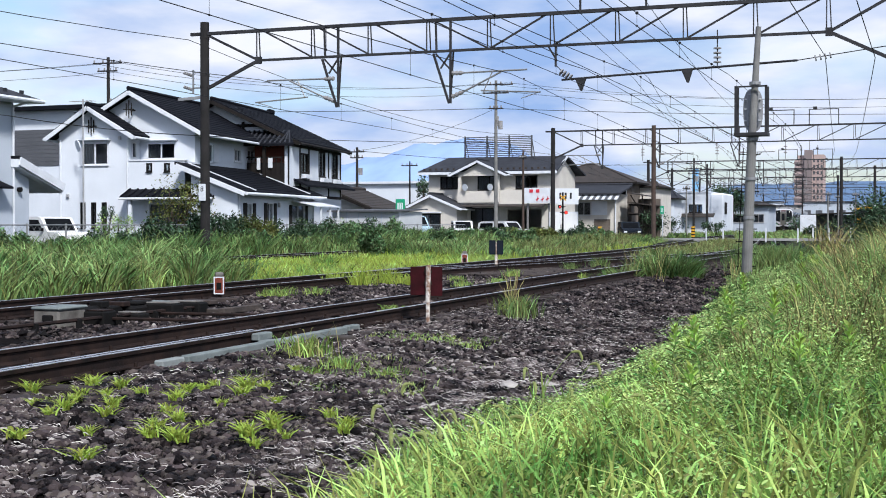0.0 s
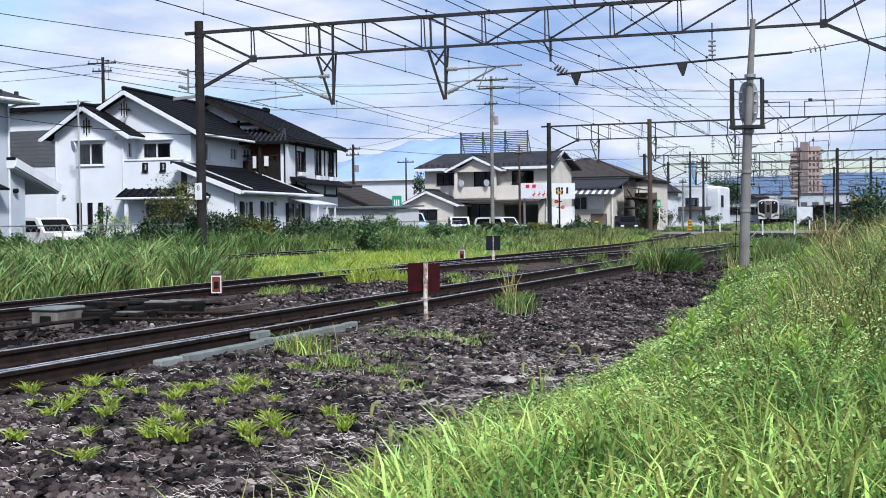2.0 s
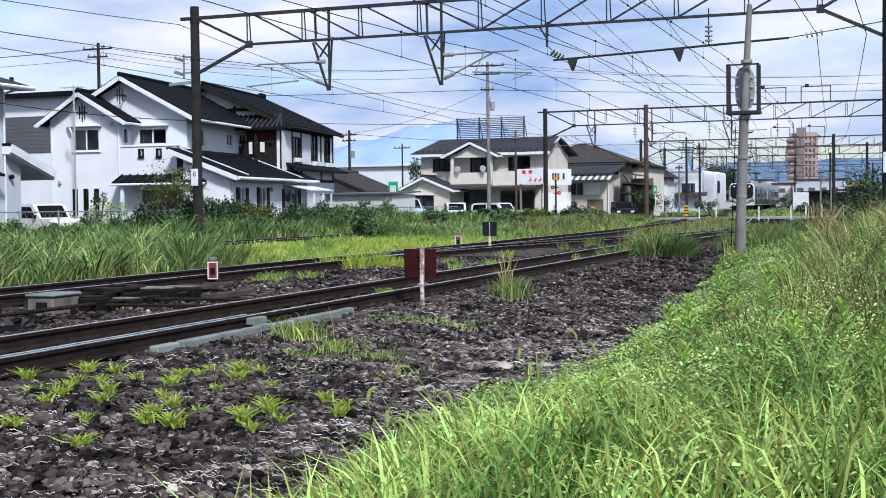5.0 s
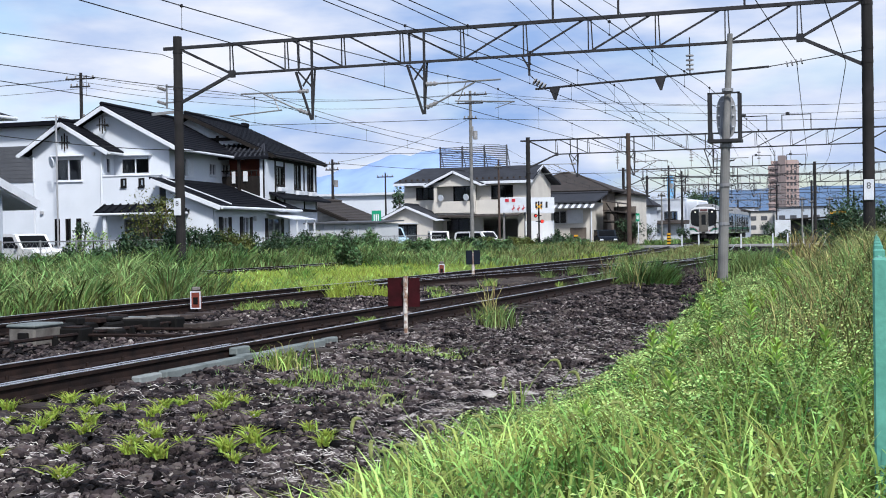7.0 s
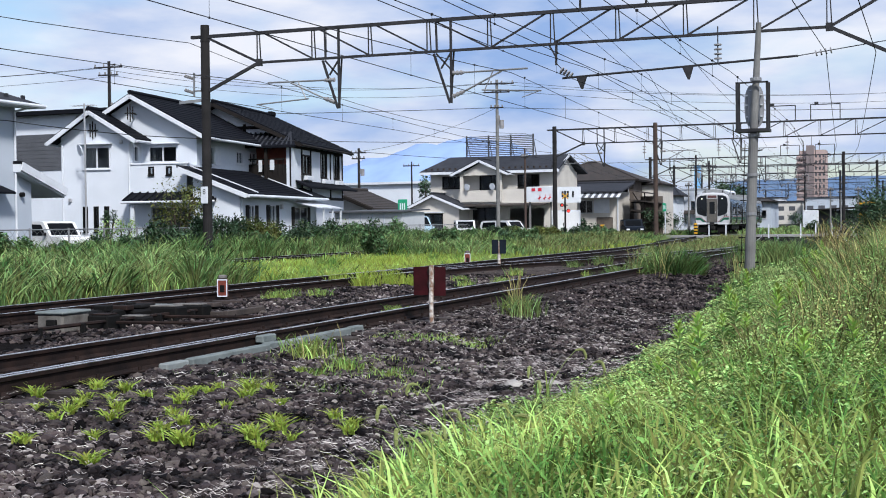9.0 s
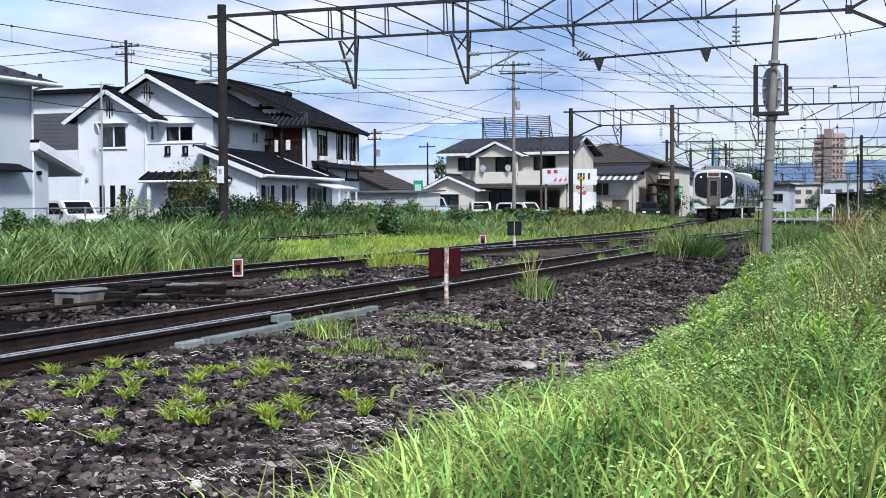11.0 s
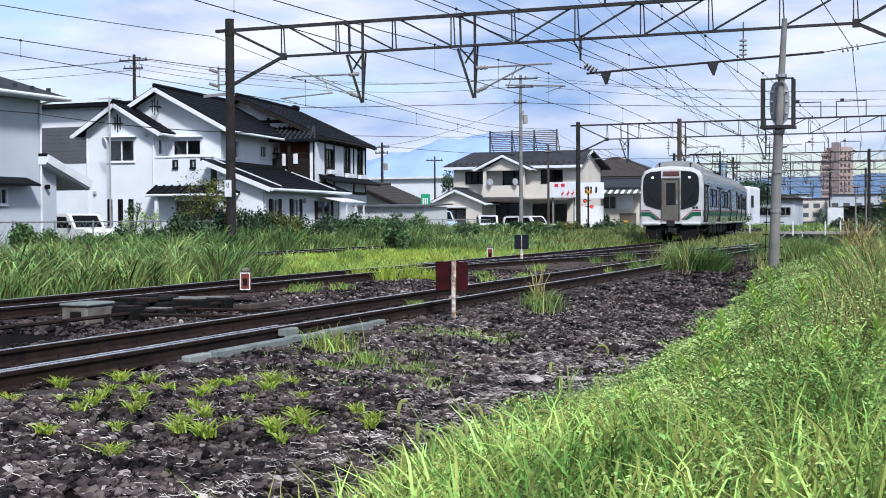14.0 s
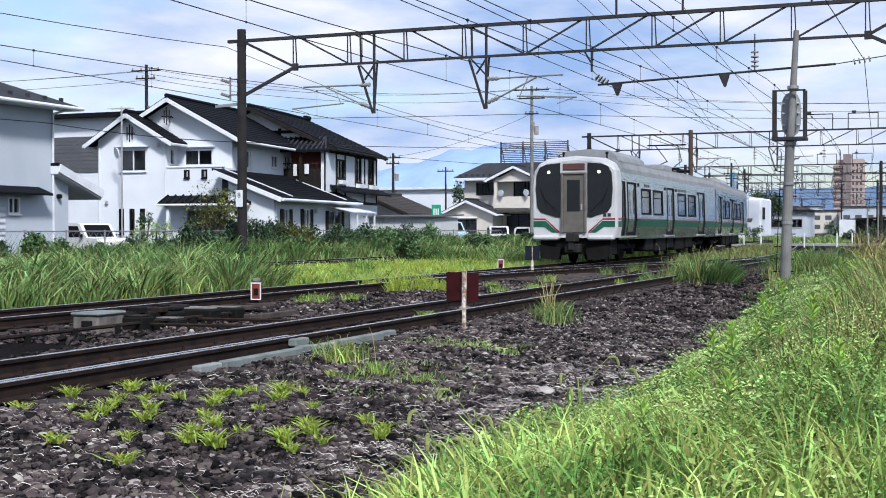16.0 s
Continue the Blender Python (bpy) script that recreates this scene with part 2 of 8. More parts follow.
GRASS_Y = mat("yellow_green_grass", (0.46, 0.55, 0.1), (0.3, 0.41, 0.07), 0.8, 0.6, bump=0, island=0.35, trans=0.4, spec=0.3)
GRASS_DRY = mat("straw_dry_grass", (0.5, 0.43, 0.2), (0.24, 0.21, 0.08), 1.0, 0.8, bump=0, island=0.55, trans=0.25, spec=0.2, stain=0.2)
ROOTS = mat("bleached_dead_stems", (0.6, 0.56, 0.54), (0.2, 0.18, 0.18), 1.0, 0.9, bump=0, island=0.6)
LEAF = mat("weed_leaf", (0.5, 0.62, 0.22), (0.08, 0.165, 0.035), 1.4, 0.5, bump=0, island=0.65, trans=0.25, spec=0.1, stain=0.2)
LEAF_TALL = mat("tall_weed_leaf", (0.27, 0.42, 0.12), (0.1, 0.19, 0.05), 2.0, 0.5, bump=0, island=0.55, trans=0.3, spec=0.25)
LEAF_TIP = mat("bright_weed_tip", (0.42, 0.59, 0.14), (0.28, 0.42, 0.08), 2.0, 0.5, bump=0, island=0.35, trans=0.35, spec=0.15)
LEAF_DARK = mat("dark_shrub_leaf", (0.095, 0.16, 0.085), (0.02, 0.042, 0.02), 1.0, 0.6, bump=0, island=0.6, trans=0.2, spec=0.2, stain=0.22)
LEAF_MID = mat("green_shrub_leaf", (0.17, 0.265, 0.115), (0.04, 0.075, 0.032), 0.8, 0.6, bump=0, island=0.65, trans=0.2, spec=0.2, stain=0.22)
LEAF_OLIVE = mat("olive_shrub_leaf", (0.19, 0.2, 0.06), (0.06, 0.075, 0.022), 1.0, 0.6, bump=0, island=0.6, trans=0.2, spec=0.15, stain=0.22)
STEM = mat("weed_stem", (0.24, 0.33, 0.1), (0.15, 0.2, 0.07), 3, 0.8, bump=0)
BARK = mat("bark", (0.1, 0.075, 0.055), (0.05, 0.04, 0.03), 6, 0.9, bump=0.5)
SEED = mat("foxtail_seed_head", (0.3, 0.36, 0.13), (0.24, 0.26, 0.1), 10, 0.9, bump=0.3, trans=0.2)


# ---------------------------------------------------------------- mesh helpers
class M:
    """Gathers the corners and faces of one mesh."""

    def __init__(self):
        self.v, self.f = [], []

    def add(self, verts, faces):
        n = len(self.v)
        self.v += [tuple(p) for p in verts]
        self.f += [tuple(i + n for i in q) for q in faces]
        return self

    def box(self, x0, y0, z0, x1, y1, z1, c=0.0):
        x0, x1 = min(x0, x1), max(x0, x1)
        y0, y1 = min(y0, y1), max(y0, y1)
        z0, z1 = min(z0, z1), max(z0, z1)
        if c <= 0:
            return self.add([(x0, y0, z0), (x1, y0, z0), (x1, y1, z0), (x0, y1, z0), (x0, y0, z1), (x1, y0, z1), (x1, y1, z1), (x0, y1, z1)],
                            [(0, 3, 2, 1), (4, 5, 6, 7), (0, 1, 5, 4), (1, 2, 6, 5), (2, 3, 7, 6), (3, 0, 4, 7)])
        c = min(c, (x1 - x0) * 0.45, (y1 - y0) * 0.45, (z1 - z0) * 0.45)
        vs, ix = [], {}
        for i, X in enumerate((x0, x1)):
            for j, Y in enumerate((y0, y1)):
                for k, Z in enumerate((z0, z1)):
                    dx, dy, dz = (c if i == 0 else -c), (c if j == 0 else -c), (c if k == 0 else -c)
                    for a, p in enumerate(((X, Y + dy, Z + dz), (X + dx, Y, Z + dz), (X + dx, Y + dy, Z))):
                        ix[i, j, k, a] = len(vs)
                        vs.append(p)
        fs = []
        for s in (0, 1):
            fs.append((ix[s, 0, 0, 0], ix[s, 1, 0, 0], ix[s, 1, 1, 0], ix[s, 0, 1, 0])[:: 1 if s else -1])
            fs.append((ix[0, s, 0, 1], ix[1, s, 0, 1], ix[1, s, 1, 1], ix[0, s, 1, 1])[:: -1 if s else 1])
            fs.append((ix[0, 0, s, 2], ix[1, 0, s, 2], ix[1, 1, s, 2], ix[0, 1, s, 2])[:: 1 if s else -1])
        for a in (0, 1):
            for b in (0, 1):
                fs.append((ix[a, b, 0, 0], ix[a, b, 0, 1], ix[a, b, 1, 1], ix[a, b, 1, 0]))
                fs.append((ix[a, 0, b, 0], ix[a, 0, b, 2], ix[a, 1, b, 2], ix[a, 1, b, 0]))
                fs.append((ix[0, a, b, 1], ix[0, a, b, 2], ix[1, a, b, 2], ix[1, a, b, 1]))
                for d in (0, 1):
                    fs.append((ix[a, b, d, 0], ix[a, b, d, 1], ix[a, b, d, 2]))
        return self.add(vs, fs)

    def tube(self, p, q, r, n=6, r2=None, caps=True):
        p, q = Vector(p), Vector(q)
        r2 = r if r2 is None else r2
        d = (q - p).normalized()
        a = d.orthogonal().normalized()
        b = d.cross(a)
        vs = []
        for o, rad in ((p, r), (q, r2)):
            vs += [o + a * (rad * math.cos(2 * math.pi * i / n)) + b * (rad * math.sin(2 * math.pi * i / n)) for i in range(n)]
        fs = [(i, (i + 1) % n, n + (i + 1) % n, n + i) for i in range(n)]
        if caps:
            fs += [tuple(range(n - 1, -1, -1)), tuple(range(n, 2 * n))]
        return self.add(vs, fs)

    def line(self, pts, r, n=4):
        """A thin round strand through all the points, in one piece."""
        pts = [Vector(p) for p in pts]
        vs = []
        for i, p in enumerate(pts):
            d = (pts[min(i + 1, len(pts) - 1)] - pts[max(i - 1, 0)]).normalized()
            a = d.cross(Vector((0, 0, 1))).normalized()
            b = a.cross(d)
            vs += [p + a * (r * math.cos(2 * math.pi * k / n)) + b * (r * math.sin(2 * math.pi * k / n)) for k in range(n)]
        return self.add(vs, [(j * n + k, j * n + (k + 1) % n, (j + 1) * n + (k + 1) % n, (j + 1) * n + k) for j in range(len(pts) - 1) for k in range(n)])

    def beam(self, p, q, w, h=None):
        """A square bar from p to q, w wide and h high."""
        h = h or w
        p, q = Vector(p), Vector(q)
        d = (q - p).normalized()
        up = Vector((0, 0, 1)) if abs(d.z) < 0.95 else Vector((0, 1, 0))
        a = d.cross(up).normalized() * (w / 2)
        b = a.cross(d).normalized() * (h / 2)
        vs = [o + s * a + t * b for o in (p, q) for s, t in ((-1, -1), (1, -1), (1, 1), (-1, 1))]
        return self.add(vs, [(0, 1, 5, 4), (1, 2, 6, 5), (2, 3, 7, 6), (3, 0, 4, 7), (3, 2, 1, 0), (4, 5, 6, 7)])

    def prism(self, pts, axis, lo, hi):
        """A polygon of (a, b) pairs drawn out along an axis from lo to hi."""
        put = {"x": lambda a, b, c: (c, a, b), "y": lambda a, b, c: (a, c, b), "z": lambda a, b, c: (a, b, c)}[axis]
        n = len(pts)
        vs = [put(a, b, lo) for a, b in pts] + [put(a, b, hi) for a, b in pts]
        return self.add(vs, [tuple(range(n - 1, -1, -1)), tuple(range(n, 2 * n))] + [(i, (i + 1) % n, n + (i + 1) % n, n + i) for i in range(n)])

    def slab(self, corners, t):
        """A flat plate over four corners, t thick, downwards."""
        n = len(corners)
        vs = [tuple(c) for c in corners] + [(c[0], c[1], c[2] - t) for c in corners]
        return self.add(vs, [tuple(range(n)), tuple(range(2 * n - 1, n - 1, -1))] + [(i, n + i, n + (i + 1) % n, (i + 1) % n) for i in range(n)])

    def ball(self, c, r, n=6, squash=1.0):
        vs, fs, m = [], [], max(3, n // 2)
        for j in range(m + 1):
            a = math.pi * j / m
            vs += [(c[0] + r * math.sin(a) * math.cos(2 * math.pi * i / n), c[1] + r * math.sin(a) * math.sin(2 * math.pi * i / n), c[2] + r * squash * math.cos(a)) for i in range(n)]
        for j in range(m):
            fs += [(j * n + i, (j + 1) * n + i, (j + 1) * n + (i + 1) % n, j * n + (i + 1) % n) for i in range(n)]
        return self.add(vs, fs)

    def mesh(self, name, material):
        me = bpy.data.meshes.new(name)
        me.from_pydata(self.v, [], self.f)
        me.materials.append(material)
        bm = bmesh.new()
        bm.from_mesh(me)
        bmesh.ops.remove_doubles(bm, verts=bm.verts, dist=1e-6)
        bmesh.ops.recalc_face_normals(bm, faces=bm.faces)
        bm.to_mesh(me)
        bm.free()
        return me


def part(name, m, material, parent=None, label="", at=None):
    ob = new(name, m.mesh(name, material))
    ob.parent = parent
    if at is not None:
        ob.matrix_basis = at
    return tagged(ob, label)


def thing(name, label, category, at=None, group="", kind=""):
    ob = new(name)
    ob.empty_display_size = 0.2
    if at is not None:
        ob.matrix_basis = at
    return tagged(ob, label, category, group, kind)


def raw_mesh(name, verts, faces, material):
    me = bpy.data.meshes.new(name)
    me.from_pydata(verts, [], faces)
    me.materials.append(material)
    return me


def hermite(knots, x):
    """A smooth curve through (x, y) knots."""
    if x <= knots[0][0]:
        return knots[0][1]
    if x >= knots[-1][0]:
        return knots[-1][1]
    n = len(knots)
    sl = [(knots[min(i + 1, n - 1)][1] - knots[max(i - 1, 0)][1]) / (knots[min(i + 1, n - 1)][0] - knots[max(i - 1, 0)][0]) for i in range(n)]
    sl[0] = 0.0
    for i in range(n - 1):
        x0, y0 = knots[i]
        x1, y1 = knots[i + 1]
        if x <= x1:
            h = x1 - x0
            s = (x - x0) / h
            return (2 * s ** 3 - 3 * s ** 2 + 1) * y0 + (s ** 3 - 2 * s ** 2 + s) * h * sl[i] + (-2 * s ** 3 + 3 * s ** 2) * y1 + (s ** 3 - s ** 2) * h * sl[i + 1]


BEND = ((48, 0.42), (57, 0.26), (65, -0.2), (72, -0.7), (81, -1.55), (112, -4.8), (133, -6.2), (160, -7.0), (195, -7.9), (260, -9.5), (420, -14.0))


def main_x(y):
    """Where the middle of the main track lies, y metres along."""
    return hermite(BEND, y)


def bend(y):
    return main_x(y) - 0.42


NEAR_X, THIRD_X = 5.38, -8.55


# ---------------------------------------------------------------- ground, ballast, tracks
def smooth(a, b, x):
    s = min(1.0, max(0.0, (x - a) / (b - a)))
    return s * s * (3 - 2 * s)


def edge_x(y):
    """Where the ballast ends and the grass bank starts."""
    return hermite(((0, 9.75), (6, 9.75), (12, 9.6), (18, 9.3), (27, 8.5), (34, 7.6), (42, 6.9), (60, 6.6), (61, 6.6)), y)


def ground_z(x, y):
    left = -0.12 - 0.13 * smooth(-4.0, -1.5, x)
    z = left - 0.13 * smooth(6.4, 9.0, x)
    if x > 8:
        z += 0.28 * smooth(edge_x(min(60, max(0, y))), edge_x(min(60, max(0, y))) + 2.2, x) * (1 - smooth(45, 70, y))
    return z + 0.03 * noise.noise((x * 0.7, y * 0.7, 0.0))


def build_ground():
    xs = [-4000, -1500, -600, -250, -120, -60] + [-40 + 2 * i for i in range(15)] + [-10 + 0.5 * i for i in range(60)] + [20 + 3 * i for i in range(8)] + [60, 120, 250, 600, 1500, 4000]
    ys = [-1500, -400, -100, -40, -15] + [-10 + 0.5 * i for i in range(110)] + [45 + 3 * i for i in range(30)] + [150, 200, 280, 400, 700, 1200, 2200, 4400]
    vs = [(x, y, ground_z(x, y) if abs(x) < 100 and abs(y) < 200 else -0.2) for y in ys for x in xs]
    n = len(xs)
    fs = [(j * n + i, j * n + i + 1, (j + 1) * n + i + 1, (j + 1) * n + i) for j in range(len(ys) - 1) for i in range(n - 1)]
    ground = new("ground", raw_mesh("ground", vs, fs, SOIL))
    tagged(ground, "dark green weedy soil beside the railway, gap shade put into its colour", "ground", kind="structure")
    # the ballast bed lies on the soil; its near-black stands in for shade between stones
    ys = [-4 + 0.2 * i for i in range(130)] + [22 + 0.6 * i for i in range(60)] + [58 + 4 * i for i in range(46)]
    cols = 60
    vs = []
    for y in ys:
        right = edge_x(min(60, max(0, y))) + 0.25
        lo = -2.2
        for i in range(cols + 1):
            x = lo + (right - lo) * i / cols
            lift = 0.05 + 0.05 * noise.noise((x * 2.1, y * 2.1, 3.0)) + 0.03 * noise.noise((x * 7, y * 7, 1.0))
            if i in (0, cols):
                lift = -0.08
            vs.append((x + bend(y), y, ground_z(x, y) + lift))
    n = cols + 1
    fs = [(j * n + i, j * n + i + 1, (j + 1) * n + i + 1, (j + 1) * n + i) for j in range(len(ys) - 1) for i in range(cols)]
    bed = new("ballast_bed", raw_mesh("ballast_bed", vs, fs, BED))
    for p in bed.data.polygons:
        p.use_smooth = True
    tagged(bed, "dark purplish-brown crushed stone ballast between the tracks, gap shade in the bed colour", "ballast", kind="structure")
    return bed


BED_OB = build_ground()

RAIL_PROFILE = [(-0.063, -0.153), (0.063, -0.153), (0.063, -0.142), (0.012, -0.12), (0.01, -0.045), (0.032, -0.036), (0.033, -0.006), (-0.033, -0.006), (-0.032, -0.036), (-0.01, -0.045), (-0.012, -0.12), (-0.063, -0.142)]
HEAD_PROFILE = [(-0.022, -0.007), (0.022, -0.007), (0.022, -0.002), (0.017, 0.0), (-0.017, 0.0), (-0.022, -0.002)]


def along(profile, path):
    """A profile drawn along a path of (x, y, z)."""
    m = M()
    n = len(profile)
    vs = [(x + a, y, z + b) for x, y, z in path for a, b in profile]
    fs = [(j * n + i, j * n + (i + 1) % n, (j + 1) * n + (i + 1) % n, (j + 1) * n + i) for j in range(len(path) - 1) for i in range(n)]
    fs += [tuple(range(n)), tuple(len(vs) - 1 - i for i in range(n))]
    return m.add(vs, fs)


def track_path(x, y0, y1, z=0.0, bent=True):
    ys = [y0]
    while ys[-1] < y1:
        ys.append(min(y1, ys[-1] + 2.5))
    return [(x + (bend(y) if bent else 0), y, z) for y in ys]


def railway_track(name, x, y0, y1, z, label, sleeper_y1, shiny=STEEL):
    track = thing(name, label, "railway track", kind="structure")
    for s in (-0.566, 0.566):
        rail = part("rail", along(RAIL_PROFILE, track_path(x + s, y0, y1, z)), RUST, track)
        part("running_surface", along(HEAD_PROFILE, track_path(x + s, y0, y1, z)), shiny, rail, "polished steel rail head")
    sleeper = M().box(-1.05, -0.11, -0.3, 1.05, 0.11, -0.157, 0.015).mesh("sleeper", SLEEPER)
    chair = M().box(-0.13, -0.09, -0.157, 0.13, 0.09, -0.138, 0.006).tube((-0.09, 0, -0.14), (-0.09, 0, -0.1), 0.018, 6).tube((0.09, 0, -0.14), (0.09, 0, -0.1), 0.018, 6).mesh("rail_chair", RUST)
    y = y0 + 0.3
    while y < sleeper_y1:
        ob = new("sleeper", sleeper)
        ob.parent, ob.location = track, (x + bend(y), y, z)
        for s in (-0.566, 0.566):
            if y < 26:
                c = new("rail_chair", chair)
                c.parent, c.location = ob, (s, 0, 0)
        y += 0.62
    return track


railway_track("track_near", NEAR_X, -3, 120, 0.0, "rusty near siding track with polished rail heads in ballast", 46)
MAIN = railway_track("track_main", 0.42, -3, 330, 0.0, "main line track with rusty rails curving away", 60)
railway_track("track_far", THIRD_X, 8, 260, 0.06, "third track half hidden by tall grass", 60)
for k, (x, y0) in enumerate(((10.2, 62), (14.6, 66), (-4.2, 150))):
    railway_track("track_yard_%d" % (k + 1), x, y0, 300, 0.0, "distant yard track behind the level crossing", y0)


def turnout():
    """Switch blades by the near track and the leads of the crossover between the two tracks."""
    t = thing("turnout", "railway turnout with polished switch blades between the tracks", "turnout", kind="structure")
    blade = [(NEAR_X + 0.566 - 0.075 - 0.0045 * max(0, y - 2) ** 1.1, y, -0.004) for y in [1 + 0.8 * i for i in range(15)]]
    part("switch_blade", along(RAIL_PROFILE, blade), RUST, t)
    part("blade_surface", along(HEAD_PROFILE, blade), STEEL, t, "polished steel blade head")
    for off in (-0.566, 0.566):
        lead = []
        for i in range(26):
            y = 26 + 1.3 * i
            s = smooth(26, 58.5, y)
            lead.append((0.42 + off + (NEAR_X - 0.42) * s + bend(y) * s, y, -0.006))
        lead = lead[1 if off < 0 else 0:]
        part("lead_rail", along(RAIL_PROFILE, lead), RUST, t)
        part("lead_surface", along(HEAD_PROFILE, lead), STEEL, t, "polished steel rail head")
    m = M()
    for i in range(9):
        y = 31 + 0.62 * i
        m.box(0.9, y, -0.2, 3.6, y + 0.24, -0.135, 0.015)
    part("timber", m, SLEEPER, t, "long dark switch timbers")
    return t


turnout()

# the level crossing road far along the track
cross = M().slab([(-40, 97, 0.0), (-4, 99, 0.01), (9, 103.5, 0.01), (40, 110, 0.0), (40, 114, 0.0), (9, 107.5, 0.01), (-4, 103, 0.01), (-40, 101, 0.0)], 0.15)
tagged(part("road_crossing", cross, ASPHALT), "pale road of the level crossing over the tracks", "road", kind="structure")


# ---------------------------------------------------------------- overhead line
def bands(m, x, y, zs, r):
    for z in zs:
        m.tube((x, y, z - 0.04), (x, y, z + 0.04), r + 0.015, 12)


def bracket_v(parent, x, y, top, low, lean, mat_=TRUSS):
    """A drop bracket: two posts from the truss that meet at a foot, with lacing."""
    m = M()
    m.beam((x - 0.42 * lean, y, top + 0.05), (x - 0.42 * lean + 0.03, y, top - 1.05), 0.06)
    m.beam((x + 0.1 * lean, y, top + 0.05), (x + 0.1 * lean, y, low), 0.07)
    m.beam((x + 0.16 * lean, y + 0.12, top - 1.0), (x + 0.1 * lean, y, low), 0.05)
    m.beam((x - 0.5 * lean, y, top - 1.1), (x + 0.05 * lean, y, low), 0.07)
    m.beam((x - 0.42 * lean, y, top - 1.1), (x + 0.1 * lean, y, top - 1.65), 0.05)
    m.beam((x + 0.1 * lean, y, top - 1.1), (x - 0.25 * lean, y, top - 1.6), 0.05)
    part("drop_bracket", m, mat_, parent)


def cantilever(parent, x, y, z, side, reach):
    """Hinged arms with insulators, from a drop bracket at x out to the wire."""
    for p, q in (((x, y, z + 0.88), (x + side * 0.42, y, z + 0.88)), ((x, y, z + 0.1), (x + side * 0.42, y, z + 0.26))):
        p, q = Vector(p), Vector(q)
        ins = M()
        for k in range(6):
            ins.tube(p.lerp(q, 0.1 + 0.15 * k), p.lerp(q, 0.26 + 0.15 * k), 0.075 if k % 2 == 0 else 0.05, 8)
        part("insulator", ins, INSUL, parent, "grey ribbed porcelain insulator")
    arm = M()
    arm.tube((x + side * 0.4, y, z + 0.88), (x + side * (reach + 0.3), y, z + 0.9), 0.03, 6)
    arm.tube((x + side * 0.4, y, z + 0.25), (x + side * (reach * 0.75), y, z + 0.86), 0.03, 6)
    arm.tube((x + side * (reach * 0.62), y, z + 0.88), (x + side * (reach * 0.5), y, z + 0.3), 0.02, 6)
    arm.tube((x + side * (reach * 0.45), y, z + 0.28), (x + side * (reach + 0.75), y, z + 0.16), 0.025, 6)
    arm.tube((x + side * (reach + 0.7), y, z + 0.16), (x + side * (reach + 0.1), y, z - 0.02), 0.015, 5)
    part("cantilever_arm", arm, BRACKET, parent, "galvanised tubular cantilever")


def truss(parent, x0, x1, y, zlow, ztop, bays, ends=True):
    top = M().box(x0 - 0.55, y - 0.06, ztop - 0.06, x1 + 0.1, y + 0.06, ztop + 0.05)
    part("top_chord", top, TRUSS, parent)
    a, b = x0 + 2.15, x1 - 1.9
    part("bottom_chord", M().box(a, y - 0.05, zlow - 0.04, b, y + 0.05, zlow + 0.04), TRUSS, parent)
    step = (b - a) / bays
    mid = (a + b) / 2

    def bar(p, q, w):
        part("lattice_bar", M().beam(p, q, w), TRUSS, parent)
    for i in range(bays + 1):
        x = a + step * i
        bar((x - 0.07, y, zlow), (x - 0.07, y, ztop), 0.035)
        bar((x + 0.07, y, zlow), (x + 0.02, y, ztop), 0.035)
        if i < bays:
            if x + step / 2 < mid:
                bar((x + 0.15, y, ztop), (x + step, y, zlow), 0.055)
            else:
                bar((x, y, zlow), (x + step - 0.15, y, ztop), 0.055)
    if ends:
        for xp, xk in ((x0, a), (x1, b)):
            br = M().beam((xp, y, ztop), (xk, y, zlow), 0.08).beam((xk, y, zlow), (xp, y, zlow - 0.95), 0.1)
            br.box(xk - 0.1, y - 0.07, zlow - 0.12, xk + 0.1, y + 0.07, zlow + 0.12)
            part("knee_brace", br, TRUSS, parent)


def text_on(parent, name, word, size, material, at):
    cu = bpy.data.curves.new(name, "FONT")
    cu.body, cu.size, cu.align_x, cu.align_y, cu.extrude = word, size, "CENTER", "CENTER", 0.002
    tmp = new(name, cu)
    bpy.context.view_layer.update()
    me = bpy.data.meshes.new_from_object(tmp.evaluated_get(bpy.context.evaluated_depsgraph_get()))
    bpy.data.objects.remove(tmp)
    me.materials.clear()
    me.materials.append(material)
    ob = new(name, me)
    ob.parent, ob.matrix_basis = parent, at
    return ob


